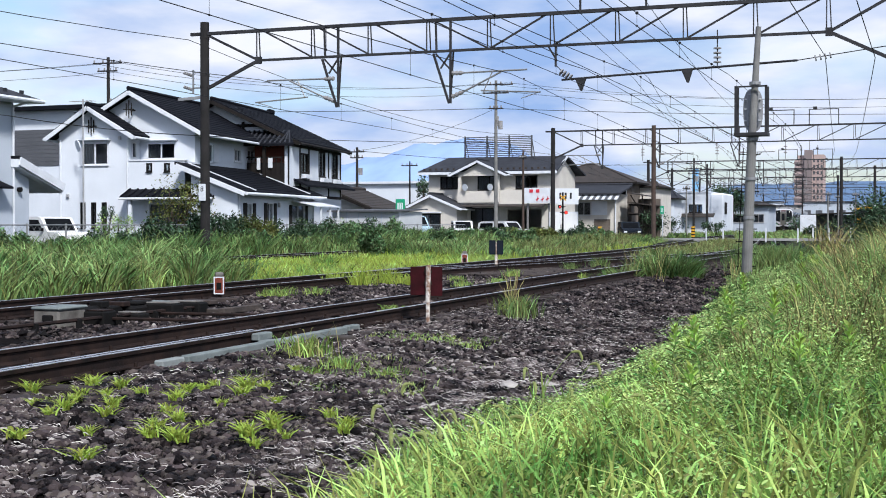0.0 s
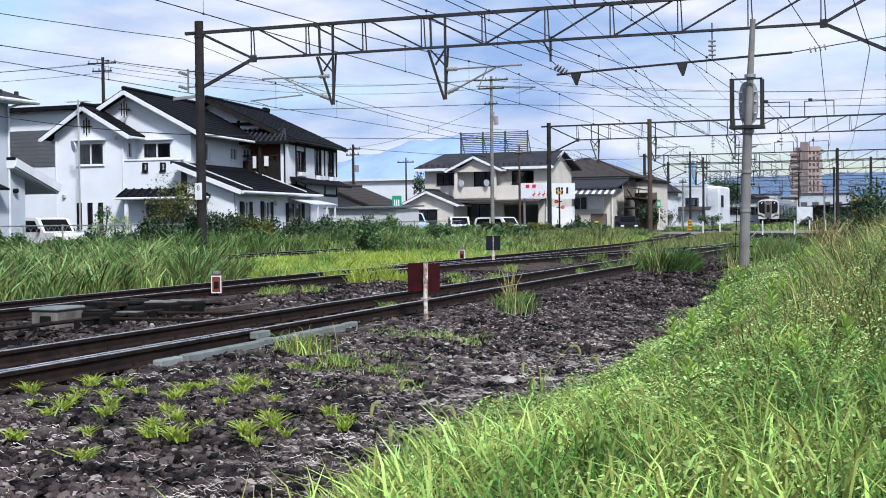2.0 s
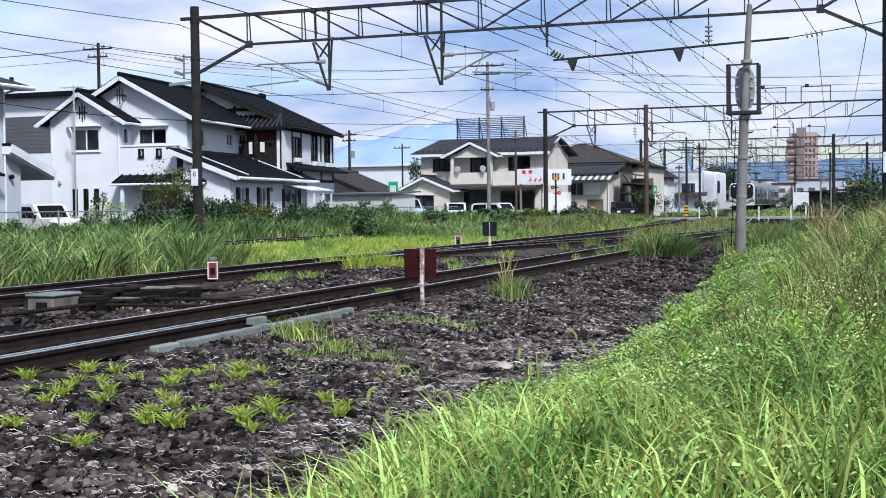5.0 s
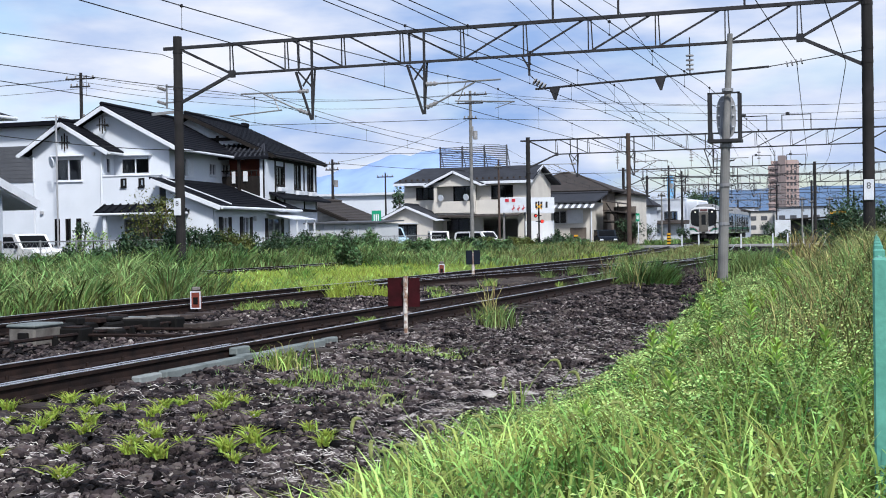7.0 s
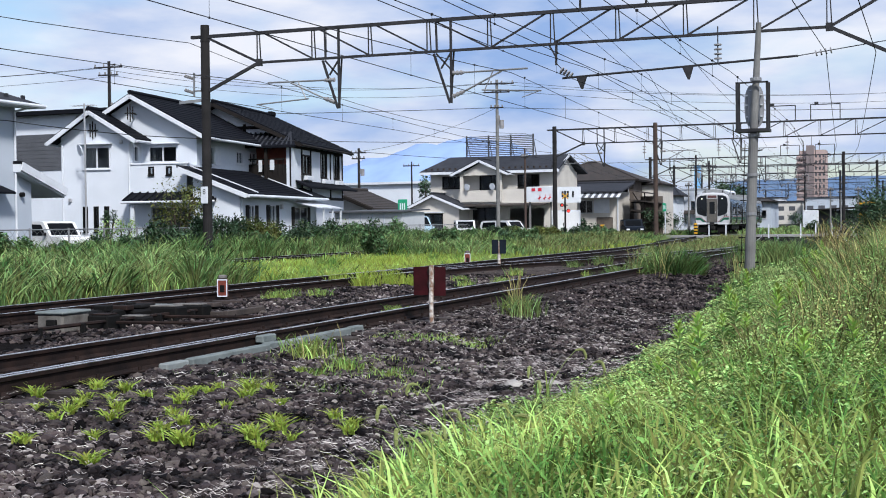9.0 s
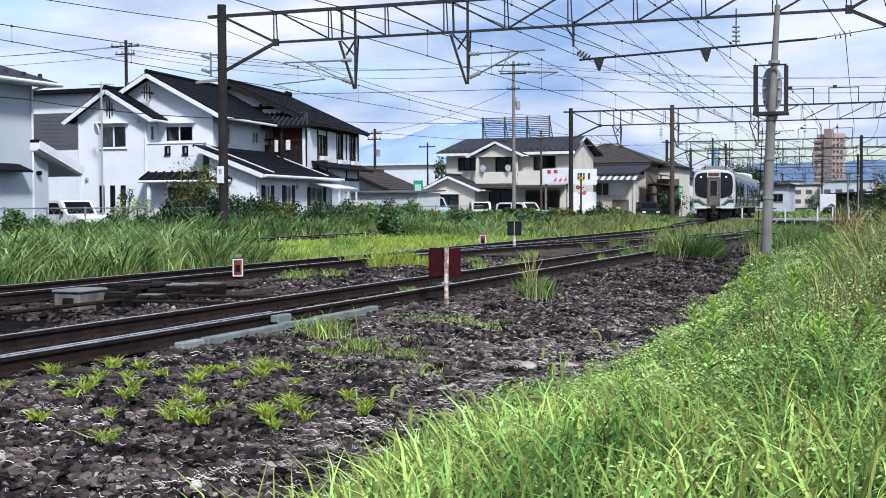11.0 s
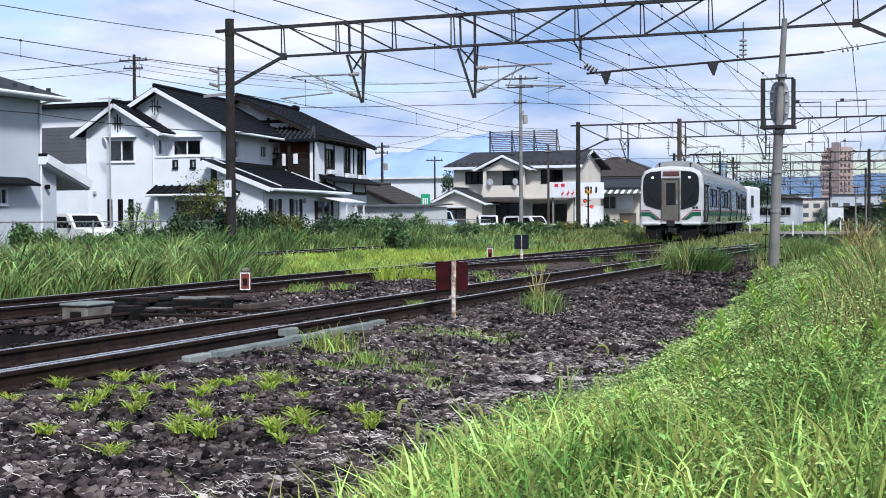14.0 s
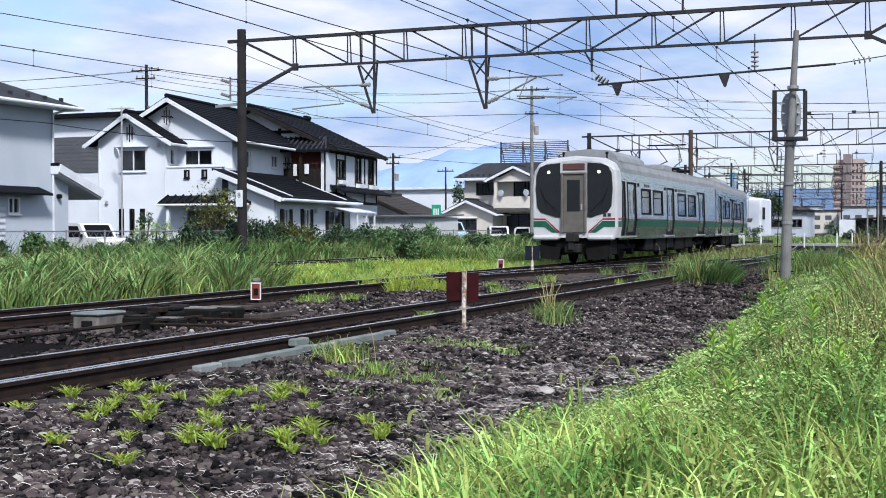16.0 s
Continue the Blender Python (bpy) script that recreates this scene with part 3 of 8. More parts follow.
def gantry_front():
    y = 39.6
    g = thing("catenary_gantry", "dark lattice portal gantry on two round poles over the tracks", "gantry")
    for x, top in ((-11.28, 8.25), (11.8, 9.2)):
        m = M().tube((x, y, -0.4), (x, y, top), 0.175, 16, 0.155)
        bands(m, x, y, (0.9, 1.4, 2.0, 2.6, 3.3, 5.2, 6.0, 6.4, 7.7), 0.16)
        pole = part("pole", m, POLE_DARK, g, "dark weathered round pole with steel bands")
        pl = part("number_plate", M().box(x - 0.14, y - 0.215, 1.95, x + 0.14, y - 0.185, 2.55, 0.01), TRIM, pole, "white plate with a black figure 8")
        text_on(pole, "figure", "8", 0.26, SIGN_DARK, pose(x, y - 0.218, 2.36, 90, 0, 0))
    truss(g, -11.28, 11.8, y, 6.82, 7.85, 9)
    # drop brackets and cantilevers for the far and the main track
    bracket_v(g, -6.18, y, 7.85, 5.1, 1)
    bracket_v(g, -2.12, y, 7.85, 5.1, 1)
    cantilever(g, -6.2, y, 5.2, -1, 2.3)
    cantilever(g, -2.0, y, 5.2, 1, 2.3)
    # feeder bracket on the left pole
    m = M().beam((-11.3, y, 5.95), (-11.75, y, 5.95), 0.05).beam((-11.75, y, 5.75), (-11.75, y, 6.6), 0.05).beam((-11.75, y, 6.5), (-11.3, y, 6.5), 0.05)
    m.beam((-11.3, y, 5.62), (-12.3, y - 0.1, 5.55), 0.06, 0.1)
    part("feeder_bracket", m, BRACKET, g)
    m = M()
    for z in (5.9, 6.4):
        for k in range(4):
            m.tube((-11.8 - 0.09 * k, y, z + 0.03 * k), (-11.85 - 0.09 * k, y, z + 0.03 * k + 0.02), 0.06, 8)
    part("feeder_insulator", m, INSUL, g)
    # hung bar with insulators for the near track
    m = M().tube((1.75, y, 5.72), (9.0, y, 6.02), 0.035, 6).tube((9.0, y, 6.02), (11.7, y, 6.35), 0.015, 5)
    m.beam((1.3, y, 6.82), (1.55, y, 6.4), 0.05).beam((1.55, y, 6.85), (1.55, y, 6.15), 0.06)
    m.tube((1.55, y, 6.2), (1.8, y, 5.95), 0.015, 5)
    m.prism([(2.2, 5.72), (2.55, 5.74), (2.42, 5.35), (2.36, 5.35)], "y", y - 0.03, y + 0.03)
    m.prism([(5.55, 5.86), (5.9, 5.88), (5.78, 5.48), (5.72, 5.48)], "y", y - 0.03, y + 0.03)
    part("cross_bar", m, TRUSS, g, "slender bar with hanging plates")
    for k in range(4):
        for p, q, r in (((1.72 + 0.1 * k, y, 5.98 - 0.06 * k), (1.75 + 0.1 * k, y, 5.96 - 0.06 * k), 0.11), ((9.5 + 0.14 * k, y, 6.06 + 0.02 * k), (9.54 + 0.14 * k, y, 6.07 + 0.02 * k), 0.09), ((6.64, y, 6.05 + 0.14 * k), (6.64, y, 6.09 + 0.14 * k), 0.12)):
            part("insulator_disc", M().tube(p, q, r, 8), INSUL, g, "brown-grey insulator disc")
    part("insulator_rod", M().tube((6.64, y, 5.92), (6.64, y, 7.05), 0.02, 6), TRUSS, g)
    # upright spikes on the top chord
    for x in (2.35, 4.45, 8.3):
        part("upright", M().beam((x, y, 7.85), (x, y, 8.75), 0.06), TRUSS, g)
    return g


gantry_front()


def gantry_row(y, xl, xr, poles, k):
    """One of the portals that stand further along the line."""
    g = thing("catenary_gantry", "distant lattice portal gantry over the yard tracks", "gantry", group="distant gantries")
    for x, material in poles:
        m = M().tube((x, y, -0.4), (x, y, 8.1), 0.17, 10, 0.15)
        bands(m, x, y, (1.5, 3.0, 5.5, 7.0), 0.155)
        part("pole", m, material, g)
    truss(g, xl, xr, y, 6.8, 7.85, max(8, int((xr - xl) / 2.6)))
    b = bend(y)
    for x, side in ((-6.2, -1), (-2.1, 1), (3.4, 1)):
        x += b
        if xl < x < xr:
            bracket_v(g, x, y, 7.85, 5.1, 1)
            cantilever(g, x, y, 5.2, side, 2.2)
    m = M()
    for x in (6.2, 9.1) if k == 0 else (5.0 + k, 9.5):
        x += b
        m.beam((x - 0.95, y, 7.9), (x - 0.95, y, 8.9), 0.06).beam((x + 0.95, y, 7.9), (x + 0.95, y, 8.9), 0.06).beam((x - 0.98, y, 8.9), (x + 0.98, y, 8.9), 0.06)
        m.box(x - 0.7, y - 0.08, 8.93, x - 0.45, y + 0.08, 9.08)
    part("wire_frame", m, TRUSS, g, "small rectangular frames on the truss")
    m = M()
    for x in (-3.2, 2.0, 6.6):
        x += b
        m.tube((x, y, 5.6), (x, y, 6.8), 0.025, 5)
        for q in range(3):
            m.tube((x, y, 6.0 + 0.2 * q), (x, y, 6.06 + 0.2 * q), 0.12, 7)
    part("hanging_insulator", m, INSUL, g)
    return g


gantry_row(90, -12.7, 12.4, ((-12.7, POLE_DARK), (-5.35, POLE_BROWN), (12.4, POLE_DARK)), 0)
gantry_row(138, -15.5, 20.0, ((-15.5, POLE_DARK), (4.5, POLE_DARK), (20.0, POLE_DARK)), 1)
gantry_row(160, -17.0, 22.0, ((-17.0, POLE_DARK), (7.0, POLE_DARK)), 2)
gantry_row(190, -18.5, 24.0, ((-18.5, POLE_DARK), (1.0, POLE_DARK), (24.0, POLE_DARK)), 3)
gantry_row(245, -20.5, 28.0, ((-20.5, POLE_DARK), (5.0, POLE_DARK), (28.0, POLE_DARK)), 4)
gantry_row(300, -22.0, 32.0, ((-22.0, POLE_DARK), (12.0, POLE_DARK), (32.0, POLE_DARK)), 5)

SUPPORTS = [-12, 39.6, 90, 138, 190, 245, 300, 350]


def sag(y, low):
    """How far a wire hangs below its supports at y."""
    for a, b in zip(SUPPORTS, SUPPORTS[1:]):
        if a <= y <= b:
            s = (y - a) / (b - a)
            return low * 4 * s * (1 - s)
    return 0.0


def catenary(x, z_mess, z_cont, label, y1=330, stagger=0.2, dip=0.42):
    """A carrier wire, the contact wire under it and the droppers between."""
    c = thing("catenary_wire", label, "overhead wire", group="overhead line")
    ys = [-12 + 3.0 * i for i in range(int((y1 + 12) / 3) + 1)]
    xs = lambda y: x + bend(y) + stagger * math.cos(math.pi * (y + 12) / 51.0)
    part("carrier_wire", M().line([(xs(y), y, z_mess - sag(y, dip)) for y in ys], 0.011, 4), WIRE, c)
    part("contact_wire", M().line([(xs(y), y, z_cont) for y in ys], 0.01, 4), WIRE, c)
    m = M()
    y = -9.5
    while y < 180:
        z = z_mess - sag(y, dip)
        m.tube((xs(y), y, z), (xs(y), y, z_cont), 0.005, 3)
        m.ball((xs(y), y, z), 0.038, 6)
        m.ball((xs(y), y, z_cont), 0.026, 6)
        y += 5.0
    tagged(part("dropper", m, WIRE, c, "thin droppers with clips"), kind="stuff")
    return c


catenary(THIRD_X, 6.1, 5.18, "overhead wires above the far track", dip=0.68)
catenary(0.42, 5.95, 4.95, "overhead wires above the main track", dip=0.62)
catenary(2.9, 5.95, 5.42, "overhead wires slanting over the crossover", dip=0.46)
catenary(4.3, 5.85, 5.29, "overhead wires above the near track", dip=0.46)
catenary(7.3, 5.6, 5.1, "overhead wires above the yard track", dip=0.3)


def feeder(name, label, pts, r=0.014, dip=0.5):
    """A single wire hung from point to point."""
    w = thing(name, label, "wire", group="single wires")
    row = [Vector(pts[0])]
    for a, b in zip(pts, pts[1:]):
        a, b = Vector(a), Vector(b)
        for i in range(1, 13):
            s = i / 12
            p = a.lerp(b, s)
            p.z -= dip * 4 * s * (1 - s)
            row.append(p)
    part("strand", M().line(row, r, 4), WIRE, w)
    return w


def feeders():
    for x, z, dip in ((-11.93, 7.67, 0.85), (4.4, 8.1, 0.5), (9.8, 6.1, 0.15), (11.2, 6.0, 0.15)):
        feeder("feeder_wire", "thin dark feeder wire hung along the gantries", [(x + bend(y), y, z) for y in SUPPORTS], 0.012, dip)



feeders()


# ---------------------------------------------------------------- houses
def wall_y(m, y, x0, x1, z0, z1, holes, t=0.18):
    """A wall in a plane of one y (its face at y, its body behind), with holes (xa, xb, za, zb) through it."""
    xs = sorted({x0, x1, *[h[0] for h in holes], *[h[1] for h in holes]})
    for a, b in zip(xs, xs[1:]):
        cuts = sorted((h[2], h[3]) for h in holes if h[0] <= a + 1e-6 and h[1] >= b - 1e-6)
        z = z0
        for lo, hi in cuts:
            if lo > z:
                m.box(a, y, z, b, y + t, lo)
            z = hi
        if z < z1:
            m.box(a, y, z, b, y + t, z1)


def wall_x(m, x, y0, y1, z0, z1, holes, t=-0.18):
    ys = sorted({y0, y1, *[h[0] for h in holes], *[h[1] for h in holes]})
    for a, b in zip(ys, ys[1:]):
        cuts = sorted((h[2], h[3]) for h in holes if h[0] <= a + 1e-6 and h[1] >= b - 1e-6)
        z = z0
        for lo, hi in cuts:
            if lo > z:
                m.box(x, a, z, x + t, b, lo)
            z = hi
        if z < z1:
            m.box(x, a, z, x + t, b, z1)


def window(parent, axis, c, a, b, z0, z1, frame_mat=TRIM, bars=1, curtain=True, out=-1, head=False, sill=True):
    """A framed window in a hole: axis 'y' for a wall of one y, 'x' for a wall of one x; out: the way the wall faces."""
    w = 0.05
    def bx(m, p0, p1, d0, d1, q0, q1, ch=0.0):
        d0, d1 = c + out * d0, c + out * d1
        if axis == "y":
            m.box(p0, d0, q0, p1, d1, q1, ch)
        else:
            m.box(d0, p0, q0, d1, p1, q1, ch)
        return m
    f = M()
    bx(f, a - 0.03, a + w, -0.1, 0.03, z0 - 0.03, z1 + 0.03)
    bx(f, b - w, b + 0.03, -0.1, 0.03, z0 - 0.03, z1 + 0.03)
    bx(f, a + w, b - w, -0.1, 0.03, z0 - 0.03, z0 + w)
    bx(f, a + w, b - w, -0.1, 0.03, z1 - w, z1 + 0.03)
    for i in range(bars):
        q = a + (b - a) * (i + 1) / (bars + 1)
        bx(f, q - 0.03, q + 0.03, -0.08, 0.0, z0 + w, z1 - w)
    win = part("window", f, frame_mat, parent)
    part("pane", bx(M(), a + w, b - w, -0.06, -0.05, z0 + w, z1 - w), GLASS, win)
    if curtain:
        m = M()
        n = 7
        span = (b - a) * (0.42 if curtain == "half" else 0.9)
        for i in range(n):
            p = a + 0.06 + span * i / n
            bx(m, p, p + span / n * 0.82, -0.22 - 0.02 * (i % 2), -0.2 - 0.02 * (i % 2), z0, z1)
        part("curtain", m, CURTAIN, win, "pale hanging curtain")
    if head:
        part("hood", bx(M(), a - 0.15, b + 0.15, 0.0, 0.28, z1 + 0.1, z1 + 0.18, 0.02), TRIM, win)
    if sill:
        part("sill", bx(M(), a - 0.05, b + 0.05, 0.031, 0.09, z0 - 0.07, z0 - 0.02, 0.01), frame_mat, win)
    return win


def gable_roof_y(parent, x0, xr, x1, zl, zr, z1, y0, y1, material, t=0.14, trim=TRIM, rows=True, name="roof"):
    """A roof whose ridge runs along y at xr, with eaves at x0 and x1, verge boards and courses of tiles."""
    m = M()
    m.slab([(x0, y0, zl), (xr, y0, zr), (xr, y1, zr), (x0, y1, zl)], t)
    m.slab([(xr, y0, zr), (x1, y0, z1), (x1, y1, z1), (xr, y1, zr)], t)
    roof = part(name, m, material, parent)
    ridge = M().tube((xr, y0 - 0.03, zr + 0.03), (xr, y1 + 0.03, zr + 0.03), 0.11, 8)
    part("ridge_cap", ridge, material, roof)
    if rows:
        c = M()
        for xa, za in ((x0, zl), (x1, z1)):
            d = math.hypot(xr - xa, zr - za)
            n = int(d / 0.3)
            for i in range(1, n):
                s = i / n
                x, z = xa + (xr - xa) * s, za + (zr - za) * s
                c.beam((x, y0 + 0.02, z + 0.004), (x, y1 - 0.02, z + 0.004), 0.05, 0.02)
        part("tile_course", c, material, roof, "raised edges of tile courses")
    for y in (y0 - 0.03, y1 + 0.03):
        part("verge_board", M().beam((x0, y, zl - t / 2 - 0.11), (xr, y, zr - t / 2 - 0.11), 0.06, 0.2), trim, roof)
        part("verge_board", M().beam((xr, y, zr - t / 2 - 0.11), (x1, y, z1 - t / 2 - 0.11), 0.06, 0.2), trim, roof)
    for x, z, s in ((x0, zl, -1), (x1, z1, 1)):
        part("gutter", M().tube((x + s * 0.06, y0, z - t - 0.02), (x + s * 0.06, y1, z - t - 0.02), 0.07, 8), trim, roof)
    return roof


def gable_fill(m, x0, xr, x1, ze0, zr, ze1, zb, y, t=0.18):
    m.prism([(x0, zb), (x1, zb), (x1, ze1), (xr, zr), (x0, ze0)], "y", y, y + t)


def downpipe(m, x, y, z0, z1, r=0.045):
    m.tube((x, y, z0), (x, y, z1), r, 8)


def turned(px, py, degrees):
    """The pose that turns a thing built in world places about (px, py)."""
    return Matrix.Translation((px, py, 0)) @ Matrix.Rotation(radians(degrees), 4, "Z") @ Matrix.Translation((-px, -py, 0))


def house_white():
    h = thing("house", "white stucco two-storey house with black tiled gable roofs", "house", turned(-24.2, 54.0, 7))
    G = -0.15
    m = M()
    slits = (-26.9, -26.31, -25.73)
    wall_y(m, 54.0, -28.1, -24.3, G, 5.35, [(-26.85, -25.4, 4.08, 5.17)] + [(a, a + 0.21, 0.95, 2.18) for a in slits])
    gable_fill(m, -28.1, -26.28, -24.3, 5.66, 6.86, 5.69, 5.35, 54.0)
    wall_x(m, -24.3, 54.18, 55.2, G, 5.69, [(54.35, 54.8, 4.42, 5.2)])
    wall_x(m, -27.92, 54.18, 63.6, G, 5.6, [])
    # recessed upper wall with the balcony before it
    wall_y(m, 55.2, -24.3, -21.3, G, 5.72, [(-23.9, -22.36, 4.4, 5.19)])
    gable_fill(m, -28.1, -24.55, -21.3, 5.72, 7.66, 5.88, 5.72, 55.2)
    wall_y(m, 54.0, -24.3, -21.3, 2.75, 4.22, [(-23.31, -23.06, 3.72, 4.1), (-22.36, -22.12, 3.72, 4.1)])
    wall_y(m, 54.0, -24.3, -20.6, G, 2.75, [(-23.2, -21.3, G, 2.1)])
    wall_x(m, -21.3, 54.18, 55.2, 2.75, 4.22, [])
    m.box(-24.3, 54.18, 2.75, -21.48, 55.19, 2.9)
    wall_x(m, -21.3, 55.38, 63.6, G, 5.72, [(56.25, 57.27, 4.3, 5.22), (60.2, 61.05, 4.5, 5.15), (62.0, 63.0, 4.62, 5.2)])
    wall_y(m, 63.6, -28.1, -21.3, G, 5.6, [])
    part("wall", m, STUCCO, h)
    part("balcony_coping", M().box(-24.28, 53.95, 4.22, -21.2, 54.22, 4.31, 0.02), TRIM, h)
    gable_roof_y(h, -28.6, -26.28, -23.75, 5.5, 7.04, 5.53, 53.5, 57.0, ROOF)
    gable_roof_y(h, -28.7, -24.6, -20.5, 5.5, 7.88, 5.66, 54.6, 64.0, ROOF)
    # finials: three black bars on each gable
    for cx, cy, cz in ((-26.3, 53.96, 6.0), (-24.55, 54.55, 6.85)):
        f = M()
        for dx, hgt in ((-0.14, 0.32), (0, 0.45), (0.14, 0.32)):
            f.box(cx + dx - 0.025, cy - 0.03, cz - hgt, cx + dx + 0.025, cy, cz + hgt)
        f.box(cx - 0.3, cy - 0.035, cz - 0.03, cx + 0.3, cy - 0.002, cz + 0.02)
        if cy > 54.2:
            f.box(cx - 0.03, cy - 0.01, cz - 0.03, cx + 0.03, 55.2, cz + 0.02)
        part("gable_ornament", f, TIMBER, h, "black three-bar gable ornament")
    window(h, "y", 54.0, -26.85, -25.4, 4.08, 5.17, curtain="half", head=True)
    for a in slits:
        window(h, "y", 54.0, a, a + 0.21, 0.95, 2.18, frame_mat=BLACK, bars=0, curtain=False)
    window(h, "y", 55.2, -23.9, -22.36, 4.4, 5.19, curtain="half", head=True)
    window(h, "x", -24.3, 54.35, 54.8, 4.42, 5.2, bars=0, sill=False, out=1, curtain=False)
    for a in (-23.31, -22.36):
        window(h, "y", 54.0, a, a + 0.25, 3.72, 4.1, frame_mat=BLACK, bars=0, curtain=False)
    window(h, "x", -21.3, 56.25, 57.27, 4.3, 5.22, out=1, curtain=False)
    window(h, "x", -21.3, 60.2, 61.05, 4.5, 5.15, out=1)
    window(h, "x", -21.3, 62.0, 63.0, 4.62, 5.2, out=1)
    part("shutter", M().box(-21.3, 57.36, 4.3, -21.24, 58.05, 5.22, 0.01), TRIM, h)
    # porch roof
    m = M().slab([(-24.3, 53.0, 2.45), (-19.4, 53.0, 2.45), (-19.4, 54.0, 2.85), (-24.3, 54.0, 2.85)], 0.12)
    porch = part("porch_roof", m, ROOF, h)
    m = M()
    for i in range(12):
        x = -24.2 + 0.42 * i
        m.tube((x, 53.0, 2.48), (x, 53.98, 2.87), 0.05, 6)
    part("tile_roll", m, ROOF, porch)
    part("gutter", M().tube((-24.3, 52.95, 2.36), (-19.4, 52.95, 2.36), 0.06, 8), TRIM, porch)
    part("post", M().box(-23.9, 53.1, G, -23.72, 53.28, 2.3, 0.02), STUCCO, porch)
    part("entrance_door", M().box(-23.15, 54.08, G, -21.35, 54.12, 2.08, 0.01), SIDING, h)
    # single-storey wing with a lean-to roof
    m = M()
    wall_y(m, 53.2, -20.6, -18.2, G, 2.6, [])
    m.prism([(-20.6, 2.6), (-18.2, 2.6), (-18.2, 2.7), (-20.6, 3.7)], "y", 53.2, 53.38)
    ho = [(54.3, 55.0, 0.9, 2.16), (57.0, 57.85, 0.9, 2.2), (60.6, 62.6, 0.2, 2.15)]
    wall_x(m, -18.2, 53.38, 64.0, G, 2.72, ho)
    wall_y(m, 64.0, -20.4, -18.2, G, 2.7, [])
    part("wing_wall", m, STUCCO, h)
    m = M().slab([(-21.28, 52.8, 4.13), (-17.65, 52.8, 2.72), (-17.65, 64.4, 2.72), (-21.28, 64.4, 4.13)], 0.13)
    wr = part("wing_roof", m, ROOF, h, "black tiled lean-to roof")
    m = M()
    for i in range(1, 11):
        s = i / 11
        m.beam((-20.9 + 3.25 * s, 52.85, 3.99 - 1.26 * s), (-20.9 + 3.25 * s, 64.35, 3.99 - 1.26 * s), 0.05, 0.02)
    part("tile_course", m, ROOF, wr)
    part("verge_board", M().beam((-21.2, 52.77, 3.94), (-17.65, 52.77, 2.56), 0.06, 0.22), TRIM, wr)
    for y in (54.2, 62.0):
        part("roof_trim", M().beam((-21.2, y, 4.13), (-17.65, y, 2.77), 0.05, 0.05), TRIM, wr)
    part("gutter", M().tube((-17.58, 52.8, 2.58), (-17.58, 64.4, 2.58), 0.08, 8), TRIM, wr)
    for a, b, lo, hi in ho:
        window(h, "x", -18.2, a, b, lo, hi, out=1, curtain=b < 60)
        for p in (a - 0.42, b + 0.04):
            part("shutter", M().box(-18.2, p, lo, -18.14, p + 0.38, hi, 0.01), TIMBER, h, "black louvred shutter")
    for x, y, z1 in ((-28.0, 53.94, 5.3), (-24.35, 53.94, 5.3), (-20.5, 53.14, 2.6), (-18.14, 53.3, 2.5), (-18.14, 63.9, 2.5)):
        part("downpipe", M().tube((x, y, G), (x, y, z1), 0.045, 8), TRIM, h)
    m = M()
    for x, z in ((-24.75, 5.4), (-27.6, 2.55)):
        m.box(x - 0.07, 53.86, z - 0.1, x + 0.07, 53.999, z + 0.08, 0.02)
    m.box(-18.199, 58.5, 2.0, -18.05, 58.65, 2.25, 0.02)
    part("wall_vent", m, ALU, h)
    # veranda with a small canopy at the far end of the wing
    m = M().slab([(-18.1, 60.4, 2.42), (-16.6, 60.4, 2.1), (-16.6, 64.0, 2.1), (-18.1, 64.0, 2.42)], 0.06)
    can = part("canopy", m, TRIM, h, "white flat veranda canopy")
    for y in (61.0, 62.5, 63.9):
        part("canopy_post", M().box(-16.72, y - 0.04, G, -16.64, y + 0.04, 2.06), TRIM, can)
    return h


